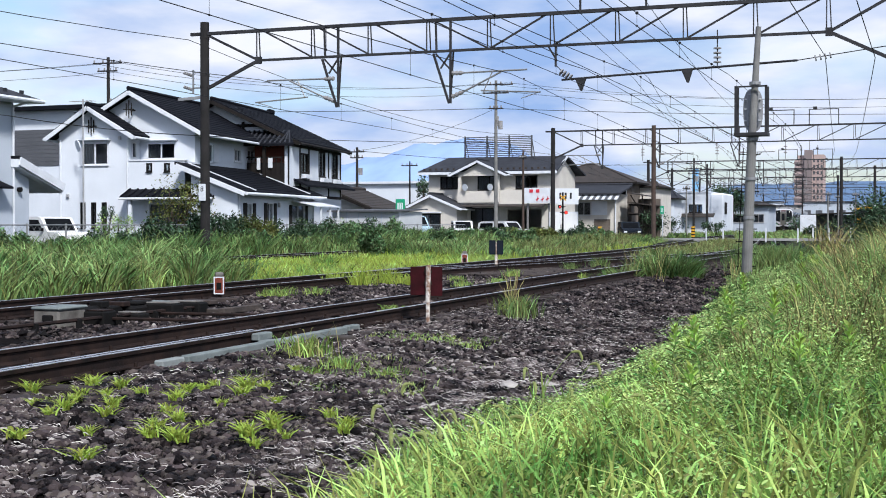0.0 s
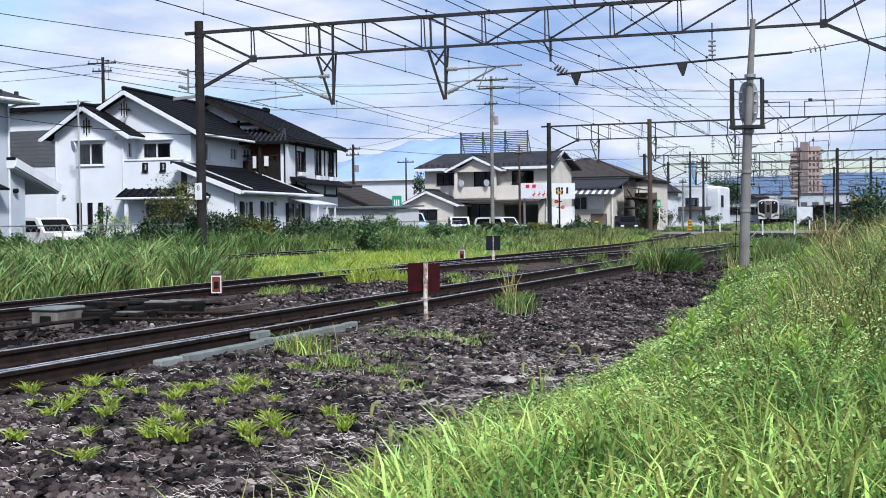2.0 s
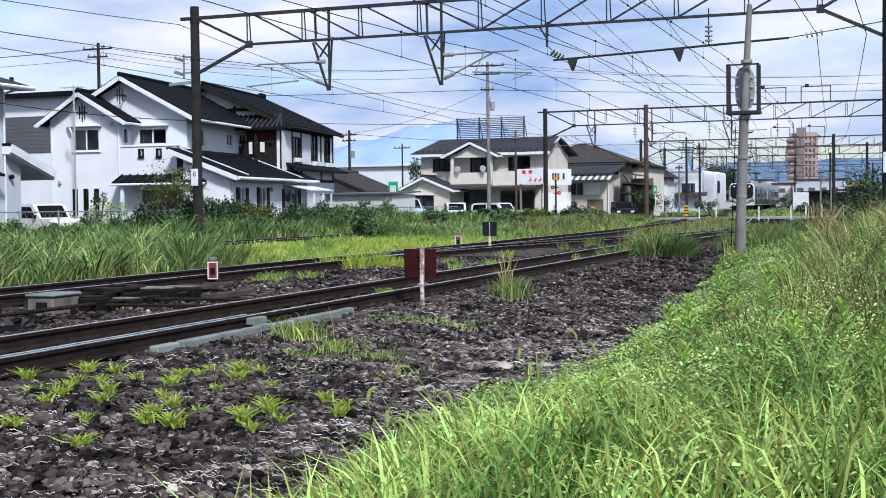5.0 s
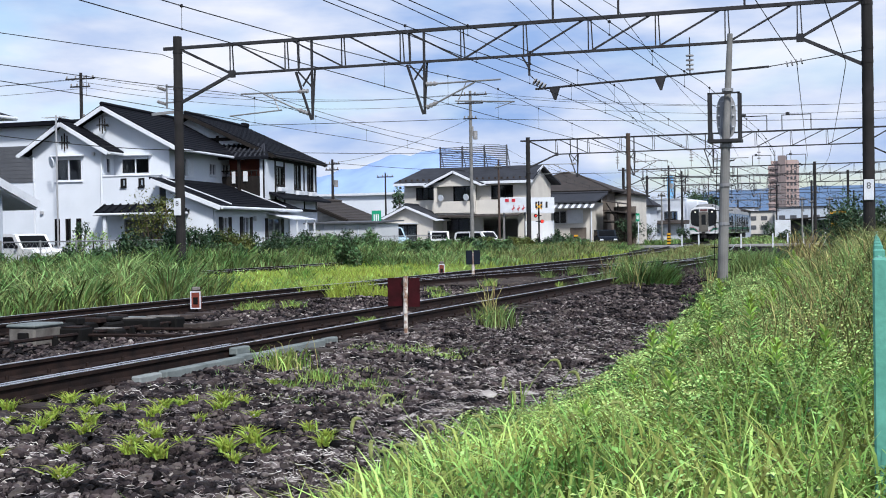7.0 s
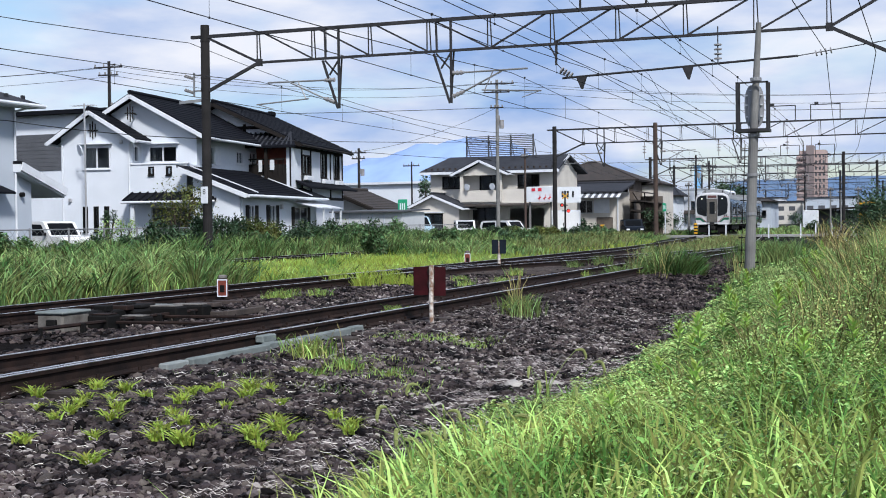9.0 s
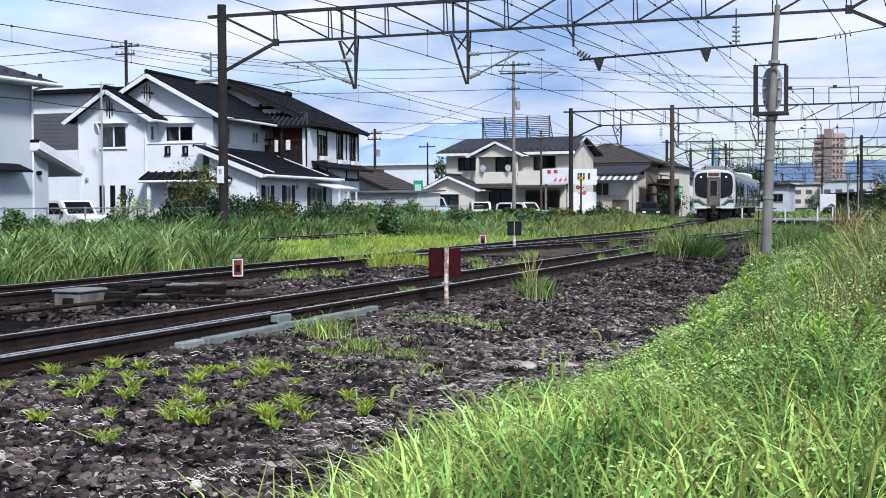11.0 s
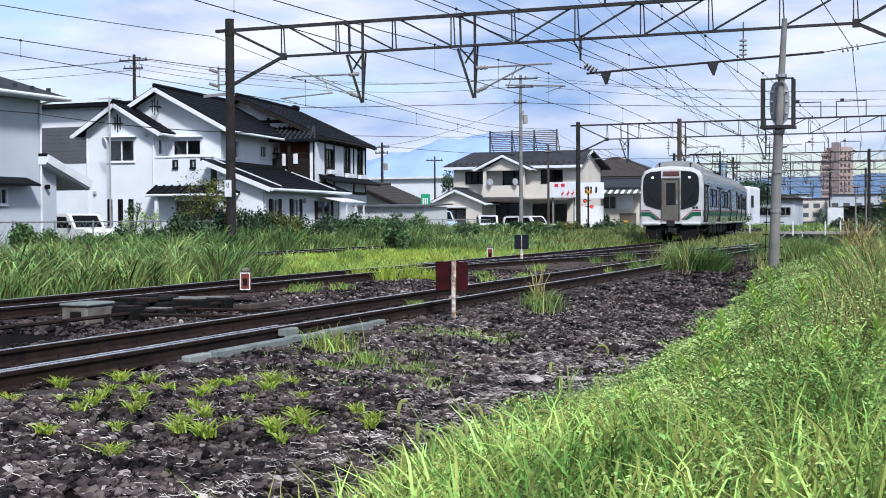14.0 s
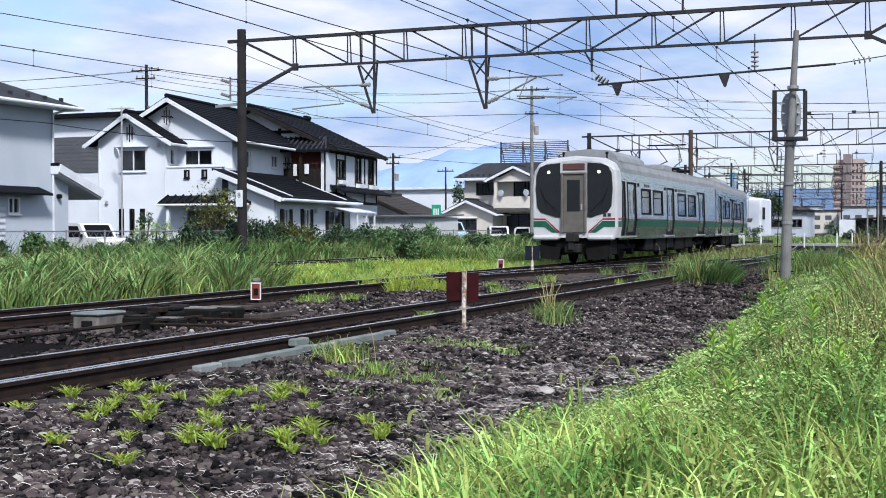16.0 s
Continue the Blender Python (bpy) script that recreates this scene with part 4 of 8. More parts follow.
def house_timbered():
    h = thing("house", "white house with dark timber framing and black gabled roof", "house", turned(-24.5, 62.4, 9))
    G = -0.15
    m = M()
    ho = [(64.2, 65.45, 4.05, 5.12), (67.6, 68.85, 3.95, 5.4), (70.3, 71.5, 3.95, 5.4)]
    wall_x(m, -20.0, 61.9, 72.2, G, 5.65, ho)
    wall_y(m, 63.1, -28.6, -20.18, G, 5.6, [(-22.6, -20.6, 3.3, 5.1)])
    gable_fill(m, -28.6, -24.6, -20.18, 5.75, 7.85, 5.8, 5.6, 63.1)
    wall_y(m, 72.2, -28.6, -20.0, G, 5.6, [])
    wall_x(m, -28.42, 63.28, 72.2, G, 5.6, [])
    part("wall", m, STUCCO, h)
    gable_roof_y(h, -29.8, -24.6, -19.5, 5.65, 8.1, 5.72, 62.4, 72.7, ROOF, trim=TIMBER)
    part("ridge_tile", M().box(-24.75, 71.9, 8.08, -24.45, 72.72, 8.36, 0.06), ROOF, h)
    for y in (61.96, 64.0, 65.65, 69.55, 72.1):
        part("timber_post", M().box(-20.0, y - 0.07, 2.7, -19.95, y + 0.07, 5.42), TIMBER, h, "dark exposed timber post")
    for z in (5.42, 2.65):
        part("timber_rail", M().box(-20.001, 61.9, z, -19.94, 72.2, z + 0.16), TIMBER, h, "dark exposed timber rail")
    for x in (-25.2, -23.0, -21.6):
        part("timber_post", M().box(x - 0.08, 63.04, 5.75, x + 0.08, 63.1, 7.6 - 0.48 * abs(x + 24.6)), TIMBER, h, "dark exposed timber post")
    part("timber_rail", M().box(-28.6, 63.03, 6.55, -21.6, 63.1, 6.72), TIMBER, h, "dark exposed timber rail")
    part("lower_roof", M().slab([(-20.2, 62.9, 3.75), (-19.2, 62.9, 3.32), (-19.2, 72.8, 3.32), (-20.2, 72.8, 3.75)], 0.12), ROOF, h)
    for a, b, lo, hi in ho:
        w = window(h, "x", -20.0, a, b, lo, hi, frame_mat=TIMBER, out=1, curtain=False)
        part("flower_box", M().box(-19.95, a + 0.05, lo - 0.35, -19.7, b - 0.05, lo - 0.1, 0.02), TRIM, w, "small white window box")
    # red-brown balcony corner under a tiled side roof
    part("balcony_base", M().box(-22.8, 61.9, 3.1, -20.2, 63.08, 4.5), TIMBER, h, "dark boarded balcony base")
    m = M().box(-22.8, 62.2, 4.5, -22.7, 63.08, 5.5).box(-22.7, 63.0, 4.5, -20.2, 63.08, 5.5)
    bal = part("balcony", m, RUSTY_WALL, h, "red-brown recessed balcony")
    for i in range(9):
        part("baluster", M().box(-22.7 + 0.29 * i, 61.86, 3.9, -22.66 + 0.29 * i, 61.9, 4.75), TIMBER, bal)
    part("railing", M().box(-22.8, 61.84, 4.75, -20.3, 61.92, 4.82), TIMBER, bal)
    for i, (x, w) in enumerate(((-21.75, 0.2), (-21.1, 0.25))):
        part("hanging_cloth", M().box(x, 61.8, 4.1 + 0.1 * i, x + w, 61.85, 4.75, 0.01), TRIM, bal, "pale cloth hung over the rail")
    r = M().slab([(-23.6, 61.4, 5.5), (-19.5, 61.4, 5.5), (-20.2, 63.1, 6.3), (-23.6, 63.1, 6.3)], 0.12)
    sr = part("side_roof", r, ROOF, h, "dark tiled side roof")
    m = M()
    for i in range(14):
        x = -23.5 + 0.29 * i
        m.tube((x, 61.4, 5.53), (x if x < -20.3 else -20.3, 63.08, 6.33), 0.055, 6)
    part("tile_roll", m, ROOF_GREY, sr)
    part("post", M().box(-21.35, 61.6, 2.4, -21.2, 61.75, 5.45), TIMBER, h)
    return h


def house_left():
    h = thing("house", "pale grey stucco house with a grey hipped roof", "house")
    G = -0.15
    m = M()
    ho = [(37.6, 38.2, 1.75, 2.35)]
    wall_x(m, -20.0, 27.0, 40.15, G, 5.95, ho)
    wall_y(m, 26.82, -29.0, -20.0, G, 5.95, [])
    wall_y(m, 39.97, -29.0, -20.18, G, 5.95, [])
    wall_x(m, -28.82, 27.0, 39.97, G, 5.95, [])
    part("wall", m, STUCCO_GREY, h)
    m = M()
    wall_x(m, -20.02, 40.15, 41.05, G, 3.2, [])
    wall_y(m, 40.87, -26.0, -20.2, G, 3.2, [])
    part("annex_wall", m, STUCCO_GREY, h)
    window(h, "x", -20.0, 37.6, 38.2, 1.75, 2.35, bars=1, out=1)
    r = M()
    e = [(-29.8, 26.2, 5.9), (-19.25, 26.2, 5.9), (-19.25, 40.9, 5.9), (-29.8, 40.9, 5.9)]
    r.add(e + [(-24.5, 31.0, 8.0), (-24.5, 36.0, 8.0)], [(0, 1, 4), (1, 2, 5, 4), (2, 3, 5), (3, 0, 4, 5), (3, 2, 1, 0)])
    roof = part("roof", r, ROOF_GREY, h)
    for i in range(15):
        part("snow_guard", M().box(-19.85, 27.0 + 0.95 * i, 6.1, -19.75, 27.15 + 0.95 * i, 6.24), ROOF_GREY, roof)
    part("gutter", M().tube((-19.18, 26.2, 5.82), (-19.18, 40.9, 5.82), 0.075, 8), TRIM, roof)
    part("soffit", M().box(-19.95, 26.2, 5.75, -19.24, 40.9, 5.895), TRIM, roof)
    part("downpipe", M().tube((-19.93, 40.05, G), (-19.93, 40.05, 5.6), 0.045, 8).tube((-19.93, 40.05, 5.6), (-19.2, 40.3, 5.8), 0.045, 8), TRIM, h)
    # lean-to roof at the end of the house
    m = M().slab([(-26.0, 39.98, 3.72), (-19.6, 39.98, 3.72), (-19.6, 42.65, 2.78), (-26.0, 42.65, 2.78)], 0.1)
    part("side_roof", m, ROOF, h, "black lean-to roof")
    part("soffit", M().slab([(-26.0, 39.98, 3.6), (-19.62, 39.98, 3.6), (-19.62, 42.6, 2.66), (-26.0, 42.6, 2.66)], 0.3), TRIM, h, "white boxed soffit")
    part("verge_board", M().beam((-19.57, 39.98, 3.52), (-19.57, 42.65, 2.58), 0.06, 0.32), TRIM, h)
    m = M().slab([(-20.0, 34.0, 2.78), (-20.0, 39.3, 2.78), (-19.4, 39.4, 2.52), (-19.4, 34.0, 2.52)], 0.08)
    part("hood", m, ROOF, h, "black window hood")
    for i in range(9):
        part("louvre", M().box(-19.999, 35.6, 0.1 + 0.22 * i, -19.94, 37.4, 0.22 + 0.22 * i), TRIM, h, "white louvred screen")
    part("wall_lamp", M().tube((-20.0, 40.4, 2.45), (-19.85, 40.4, 2.45), 0.09, 10), BLACK, h)
    return h


def house_behind():
    h = thing("house", "white house with dark grey upper siding behind the others", "house")
    m = M().box(-43, 66, -0.2, -30.0, 74, 8.3)
    part("wall", m, STUCCO, h)
    m = M()
    for i in range(9):
        m.box(-43.05, 65.95 - 0.01 * (i % 2), 4.75 + 0.25 * i, -29.95, 66.02, 4.99 + 0.25 * i)
    part("siding", m, SIDING, h)
    part("roof", M().slab([(-43.5, 65.3, 8.4), (-29.5, 65.3, 8.4), (-29.5, 74.5, 8.8), (-43.5, 74.5, 8.8)], 0.25), ROOF, h)
    window(h, "y", 65.92, -36.4, -35.2, 7.15, 8.05, bars=1)
    window(h, "y", 65.92, -35.4, -34.0, 3.1, 4.5, bars=1)
    return h


def house_shop():
    """The cream house with the slatted screen on its roof."""
    h = thing("house", "cream two-storey shop house with grey roof and a slatted roof screen", "house")
    G, y = -0.1, 106.0
    ho = [(-27.45, -25.75, 4.26, 5.27), (-20.5, -18.6, 4.2, 5.29)]
    m = M()
    wall_y(m, y, -28.6, -17.4, 3.0, 5.7, ho + [(-23.97, -21.9, 3.05, 5.3)], 0.2)
    wall_y(m, y, -28.6, -17.4, G, 3.0, [(-24.6, -22.5, G, 2.5), (-21.3, -18.2, G, 2.4)], 0.2)
    wall_x(m, -17.4, y + 0.2, 114, G, 5.7, [])
    wall_x(m, -28.4, y + 0.2, 114, G, 5.7, [])
    wall_y(m, 114, -28.6, -17.4, G, 5.7, [])
    for x in (-28.6, -17.6):
        m.prism([(106.2, 5.69), (114.0, 5.69), (110.0, 7.02)], "x", x, x + 0.2)
    part("wall", m, CREAM, h)
    part("verge_board", M().beam((-16.75, 105.2, 5.62), (-16.98, 110.0, 7.1), 0.06, 0.22), TRIM, h)
    r = M().slab([(-29.3, 105.2, 5.75), (-16.6, 105.2, 5.75), (-17.0, 110.0, 7.2), (-28.2, 110.0, 7.2)], 0.15)
    r.slab([(-28.2, 110.0, 7.2), (-17.0, 110.0, 7.2), (-16.6, 115.0, 5.7), (-29.3, 115.0, 5.7)], 0.15)
    roof = part("roof", r, ROOF_GREY, h)
    for i in range(22):
        part("snow_guard", M().box(-28.9 + 0.55 * i, 105.5, 5.86, -28.75 + 0.55 * i, 105.7, 6.02), ROOF_BROWN, roof)
    part("fascia", M().box(-29.3, 105.13, 5.45, -16.6, 105.195, 5.68), TRIM, roof)
    # middle gable over the balcony
    m = M()
    gable_fill(m, -25.4, -23.5, -21.6, 5.35, 6.4, 5.35, 5.3, 104.8)
    m.box(-25.4, 104.8, 2.95, -25.15, 105.05, 5.3).box(-21.85, 104.8, 2.95, -21.6, 105.05, 5.3)
    part("porch_gable", m, CREAM, h)
    gable_roof_y(h, -26.1, -23.5, -20.9, 5.5, 6.7, 5.5, 104.4, 107.5, ROOF_GREY, rows=False, name="gable_roof")
    part("balcony_front", M().box(-25.4, 104.7, 3.0, -21.6, 104.85, 4.0).box(-21.6, 104.9, 2.9, -17.4, 105.05, 4.05), CREAM, h)
    part("balcony_floor", M().box(-25.4, 104.86, 2.85, -17.4, 105.99, 3.0), CREAM, h)
    for a, b, lo, hi in ho:
        window(h, "y", y, a, b, lo, hi, frame_mat=TIMBER, bars=2, curtain=False)
    window(h, "y", y, -23.97, -21.9, 3.05, 5.3, frame_mat=TIMBER, bars=1, curtain=False)
    window(h, "y", y, -24.6, -22.5, 0.0, 2.5, frame_mat=TIMBER, bars=1, curtain=False)
    for x in (-24.6, -22.3):
        d = part("satellite_dish", M().tube((x, 104.3, 4.3), (x + 0.05, 104.42, 4.32), 0.3, 14, 0.24), TRIM, h, "white satellite dish")
        part("dish_arm", M().tube((x, 104.42, 4.3), (x, 104.7, 3.9), 0.03, 6), ALU, d)
    # low gabled annex
    m = M()
    wall_y(m, 103.4, -29.5, -25.0, G, 2.5, [(-28.3, -26.5, 0.6, 2.0)])
    gable_fill(m, -29.5, -27.3, -25.0, 2.5, 3.5, 2.5, 2.5, 103.4)
    wall_x(m, -25.0, 103.58, 106, G, 2.5, [])
    part("annex_wall", m, CREAM, h)
    window(h, "y", 103.4, -28.3, -26.5, 0.6, 2.0, frame_mat=TIMBER, bars=1, head=True)
    gable_roof_y(h, -29.9, -27.3, -24.4, 2.55, 3.75, 2.55, 102.9, 106.2, ROOF_GREY, rows=False, name="annex_roof")
    part("awning", M().slab([(-25.0, 104.0, 2.7), (-17.6, 104.0, 2.7), (-17.6, 105.9, 3.0), (-25.0, 105.9, 3.0)], 0.1), ROOF_BROWN, h)
    # slatted screen on the ridge
    scr = part("roof_screen", M().box(-26.6, 109.95, 7.28, -20.3, 110.0, 7.36), SIDING, h, "dark horizontal slats on the roof")
    for i in range(1, 11):
        part("slat", M().box(-26.6, 109.9, 7.28 + 0.165 * i, -20.3, 109.97, 7.36 + 0.165 * i), SIDING, scr)
    for x in (-26.6, -24.5, -22.4, -20.3):
        part("screen_post", M().box(x - 0.06, 109.98, 6.9, x + 0.06, 110.1, 9.1).beam((x, 110.1, 8.8), (x, 111.2, 6.9), 0.06), SIDING, scr)
    return h


def signboard():
    s = thing("signboard", "white shop signboard with red and dark lettering on posts", "signboard")
    part("board", M().box(-18.2, 100.9, 2.85, -16.0, 101.2, 4.1, 0.02), TRIM, s)
    part("side_board", M().prism([(-15.95, 100.9), (-13.8, 101.6), (-13.9, 101.9), (-16.05, 101.2)], "z", 2.75, 4.05), TRIM, s)
    for x in (-17.75, -17.2):
        part("red_bar", M().box(x, 100.87, 3.72, x + 0.3, 100.896, 3.98), SIGN_RED, s)
    for x in (-17.2, -16.75, -16.35):
        part("red_bar", M().beam((x, 100.88, 3.1), (x + 0.24, 100.88, 3.25), 0.02, 0.09).beam((x + 0.1, 100.88, 3.0), (x + 0.18, 100.88, 3.45), 0.02, 0.09), SIGN_RED, s)
    for i in range(3):
        x = -15.2 + 0.4 * i
        part("dark_bar", M().beam((x, 101.12 + 0.13 * i, 3.2), (x + 0.01, 101.12 + 0.13 * i, 3.7), 0.16, 0.03), SIGN_DARK, s)
    for x in (-18.0, -16.2):
        part("post", M().box(x - 0.07, 101.21, -0.2, x + 0.07, 101.35, 3.9), POLE_GREY, s)
    return s


def hip_house(x0, x1, y0, y1, ze, zr, wall, roof, label, wins=(), inset=0.35, over=0.6):
    h = thing("house", label, "house", group="houses along the line")
    m = M()
    wall_y(m, y0, x0, x1, -0.15, ze, [w for w in wins])
    wall_x(m, x1, y0 + 0.18, y1, -0.15, ze, [])
    wall_x(m, x0 + 0.18, y0 + 0.18, y1, -0.15, ze, [])
    wall_y(m, y1, x0, x1, -0.15, ze, [])
    part("wall", m, wall, h)
    X0, X1, Y0, Y1 = x0 - over, x1 + over, y0 - over, y1 + over
    k = inset * (X1 - X0)
    ym = (Y0 + Y1) / 2
    r = M().add([(X0, Y0, ze), (X1, Y0, ze), (X1, Y1, ze), (X0, Y1, ze), (X0 + k, ym, zr), (X1 - k, ym, zr), ], [(0, 1, 5, 4), (1, 2, 5), (2, 3, 4, 5), (3, 0, 4), (3, 2, 1, 0)])
    ro = part("roof", r, roof, h)
    part("fascia", M().box(X0, Y0 - 0.04, ze - 0.16, X1, Y0, ze + 0.02), TIMBER, ro)
    part("fascia", M().box(X1, Y0 - 0.04, ze - 0.16, X1 + 0.04, Y1, ze + 0.02), TIMBER, ro)
    part("ridge_cap", M().tube((X0 + k, ym, zr), (X1 - k, ym, zr), 0.14, 8).tube((X0, Y0, ze), (X0 + k, ym, zr), 0.1, 6).tube((X1, Y0, ze), (X1 - k, ym, zr), 0.1, 6), roof, ro)
    for a, b, lo, hi in wins:
        window(h, "y", y0, a, b, lo, hi, frame_mat=ALU, bars=1, curtain="half")
    return h


def build_houses():
    house_white()
    house_timbered()
    house_left()
    house_behind()
    house_shop()
    signboard()


build_houses()


# ---------------------------------------------------------------- the train
DARK_PANEL = mat("tinted_window_panel", (0.012, 0.014, 0.016), (0.008, 0.009, 0.01), 3, 0.08, bump=0, spec=0.3)
CAR_GLASS = mat("dark_car_glass", (0.008, 0.009, 0.011), (0.005, 0.006, 0.007), 3, 0.12, bump=0, spec=0.06)
DEST = glow("amber_destination_display", (0.08, 0.03, 0.03), 0.15)
SEAT = mat("train_interior", (0.2, 0.19, 0.2), (0.12, 0.12, 0.13), 3, 0.8)

DOORS = ((1.7, 2.95), (8.4, 9.7), (15.3, 16.7))
WINS = ((3.8, 5.4), (5.8, 7.55), (10.5, 12.3), (12.75, 14.55))
CAB_DOOR = (0.86, 1.3)


def tumble(m, s):
    """Leans a car side: in towards the sill below the waist, slightly in towards the roof above it."""
    m.v = [(x - s * ((1.5 - z) * 0.11 if z < 1.5 else (z - 1.5) * 0.03), y, z) for x, y, z in m.v]
    return m


def train_car(front, label):
    c = thing("train_car", label, "train", group="two-car train")
    L = 19.9
    y0 = 0.75 if front else 0.25
    for s in (-1, 1):
        x = s * 1.475
        doors = list(DOORS) + ([CAB_DOOR] if front else [])
        m = M()
        wall_x(m, x, y0, L - 0.3, 0.8, 1.5, [(a, b, 0.92, 1.5) for a, b in doors], -s * 0.07)
        wall_x(m, x, y0, L - 0.3, 1.5, 3.05, [(a, b, 1.5, 2.72) for a, b in doors] + [(a, b, 1.66, 2.6) for a, b in WINS], -s * 0.07)
        side = part("side_wall", tumble(m, s), STAINLESS, c, "brushed stainless steel side")
        ys = [y0] + [v for d in sorted(doors) for v in d] + [L - 0.3]
        g, r, q = M(), M(), M()
        for a, b in zip(ys[::2], ys[1::2]):
            g.box(x, a, 1.24, x + s * 0.006, b, 1.47)
            r.box(x, a, 1.505, x + s * 0.006, b, 1.53)
            q.box(x, a, 0.8, x + s * 0.02, b, 0.86).box(x, a, 2.82, x + s * 0.025, b, 2.86)
        part("green_stripe", tumble(g, s), GREEN_BAND, side, "green waist stripe")
        part("red_stripe", tumble(r, s), RED_BAND, side, "thin dark red stripe")
        part("side_rib", tumble(q, s), STAINLESS, side, "raised sill and cornice ribs")
        for a, b in WINS:
            f = M().box(x - s * 0.05, a, 1.66, x + s * 0.012, a + 0.09, 2.6).box(x - s * 0.05, b - 0.09, 1.66, x + s * 0.012, b, 2.6)
            f.box(x - s * 0.05, a + 0.09, 1.66, x + s * 0.012, b - 0.09, 1.73).box(x - s * 0.05, a + 0.09, 2.52, x + s * 0.012, b - 0.09, 2.6)
            w = part("window", tumble(f, s), BLACK, c)
            part("pane", tumble(M().box(x - s * 0.03, a + 0.09, 1.73, x - s * 0.02, b - 0.09, 2.52), s), CAB_GLASS, w)
            part("transom", tumble(M().box(x - s * 0.02, a + 0.09, 2.28, x + s * 0.008, b - 0.09, 2.31), s), BLACK, w)
        for a, b in doors:
            two = b - a > 1
            d = M()
            mid = (a + b) / 2
            leaves = ((a + 0.02, mid - 0.01), (mid + 0.01, b - 0.02)) if two else ((a + 0.02, b - 0.02),)
            gl = M()
            for p, q in leaves:
                d.box(x - s * 0.06, p, 0.93, x - s * 0.03, q, 1.5).box(x - s * 0.06, p, 1.5, x - s * 0.03, q, 1.66).box(x - s * 0.06, p, 2.5, x - s * 0.03, q, 2.71)
                d.box(x - s * 0.06, p, 1.66, x - s * 0.03, p + 0.1, 2.5).box(x - s * 0.06, q - 0.1, 1.66, x - s * 0.03, q, 2.5)
                gl.box(x - s * 0.05, p + 0.1, 1.66, x - s * 0.04, q - 0.1, 2.5)
            door = part("door", tumble(d, s), STAINLESS, c, "sliding door with narrow windows")
            part("pane", tumble(gl, s), CAB_GLASS, door)
            e = M()
            for lo, hi in ((0.9, 1.5), (1.5, 2.76)):
                e.box(x - s * 0.06, a - 0.05, lo, x + s * 0.012, a + 0.03, hi).box(x - s * 0.06, b - 0.03, lo, x + s * 0.012, b + 0.05, hi)
            e.box(x - s * 0.06, a, 2.7, x + s * 0.012, b, 2.76)
            part("door_surround", tumble(e, s), DARK_METAL, door, "dark rubber door edges")
            part("door_step", tumble(M().box(x - s * 0.02, a - 0.1, 0.86, x + s * 0.07, b + 0.1, 0.92), s), ALU, door)
        for a in (3.3, 7.95, 10.1, 14.9):
            part("side_lamp", tumble(M().box(x, a, 2.64, x + s * 0.03, a + 0.12, 2.76, 0.01), s), BLACK, c)
        for a, n in ((4.3, 3), (10.6, 6)):
            for k in range(n):
                part("lettering_bar", tumble(M().box(x, a + 0.32 * k, 2.66, x + s * 0.004, a + 0.2 + 0.32 * k, 2.76), s), SIGN_DARK, side)
    # roof, floor, ends
    prof = [(-1.43, 3.05), (1.43, 3.05), (1.42, 3.2), (1.36, 3.37), (1.1, 3.5), (0.6, 3.58), (0, 3.61), (-0.6, 3.58), (-1.1, 3.5), (-1.36, 3.37), (-1.42, 3.2)]
    part("roof", M().prism(prof, "y", y0, L - 0.3), ROOF_STEEL, c, "curved light grey roof")
    m = M()
    for x in (-1.3, 1.3):
        m.box(x - 0.03, y0 + 0.3, 3.38, x + 0.03, L - 0.6, 3.46)
    part("rain_gutter", m, ROOF_STEEL, c)
    part("floor", M().box(-1.4, y0, 0.86, 1.4, L - 0.3, 1.05), DARK_METAL, c)
    end = M().box(-1.4, L - 0.37, 1.05, -0.45, L - 0.3, 3.05).box(0.45, L - 0.37, 1.05, 1.4, L - 0.3, 3.05).box(-0.45, L - 0.37, 2.9, 0.45, L - 0.3, 3.05)
    part("end_wall", end, STAINLESS, c)
    part("gangway", M().box(-0.6, L - 0.3, 0.9, 0.6, L + 0.25, 3.1, 0.05), BLACK, c, "black bellows between the cars")
    if not front:
        e2 = M().box(-1.4, 0.25, 1.05, -0.45, 0.32, 3.05).box(0.45, 0.25, 1.05, 1.4, 0.32, 3.05)
        part("end_wall", e2, STAINLESS, c)
    m = M()
    for y in (4.4, 8.4, 11.2, 15.2):
        for s in (-1, 1):
            m.box(s * 1.38, y, 1.05, s * 0.9, y + 0.5, 1.5).box(s * 1.38, y, 1.5, s * 1.2, y + 0.5, 2.1)
    part("seat", m, SEAT, c)
    # roof equipment
    ac = M().prism([(-1.05, 3.45), (1.05, 3.45), (0.98, 3.68), (0.75, 3.86), (0, 3.92), (-0.75, 3.86), (-0.98, 3.68)], "y", *((1.9, 6.3) if front else (7.6, 12.0)))
    part("air_conditioner", ac, ROOF_STEEL, c, "grey roof air conditioner")
    part("roof_box", M().box(-0.8, 10.8, 3.55, 0.8, 12.6, 3.8, 0.05), ROOF_STEEL, c)
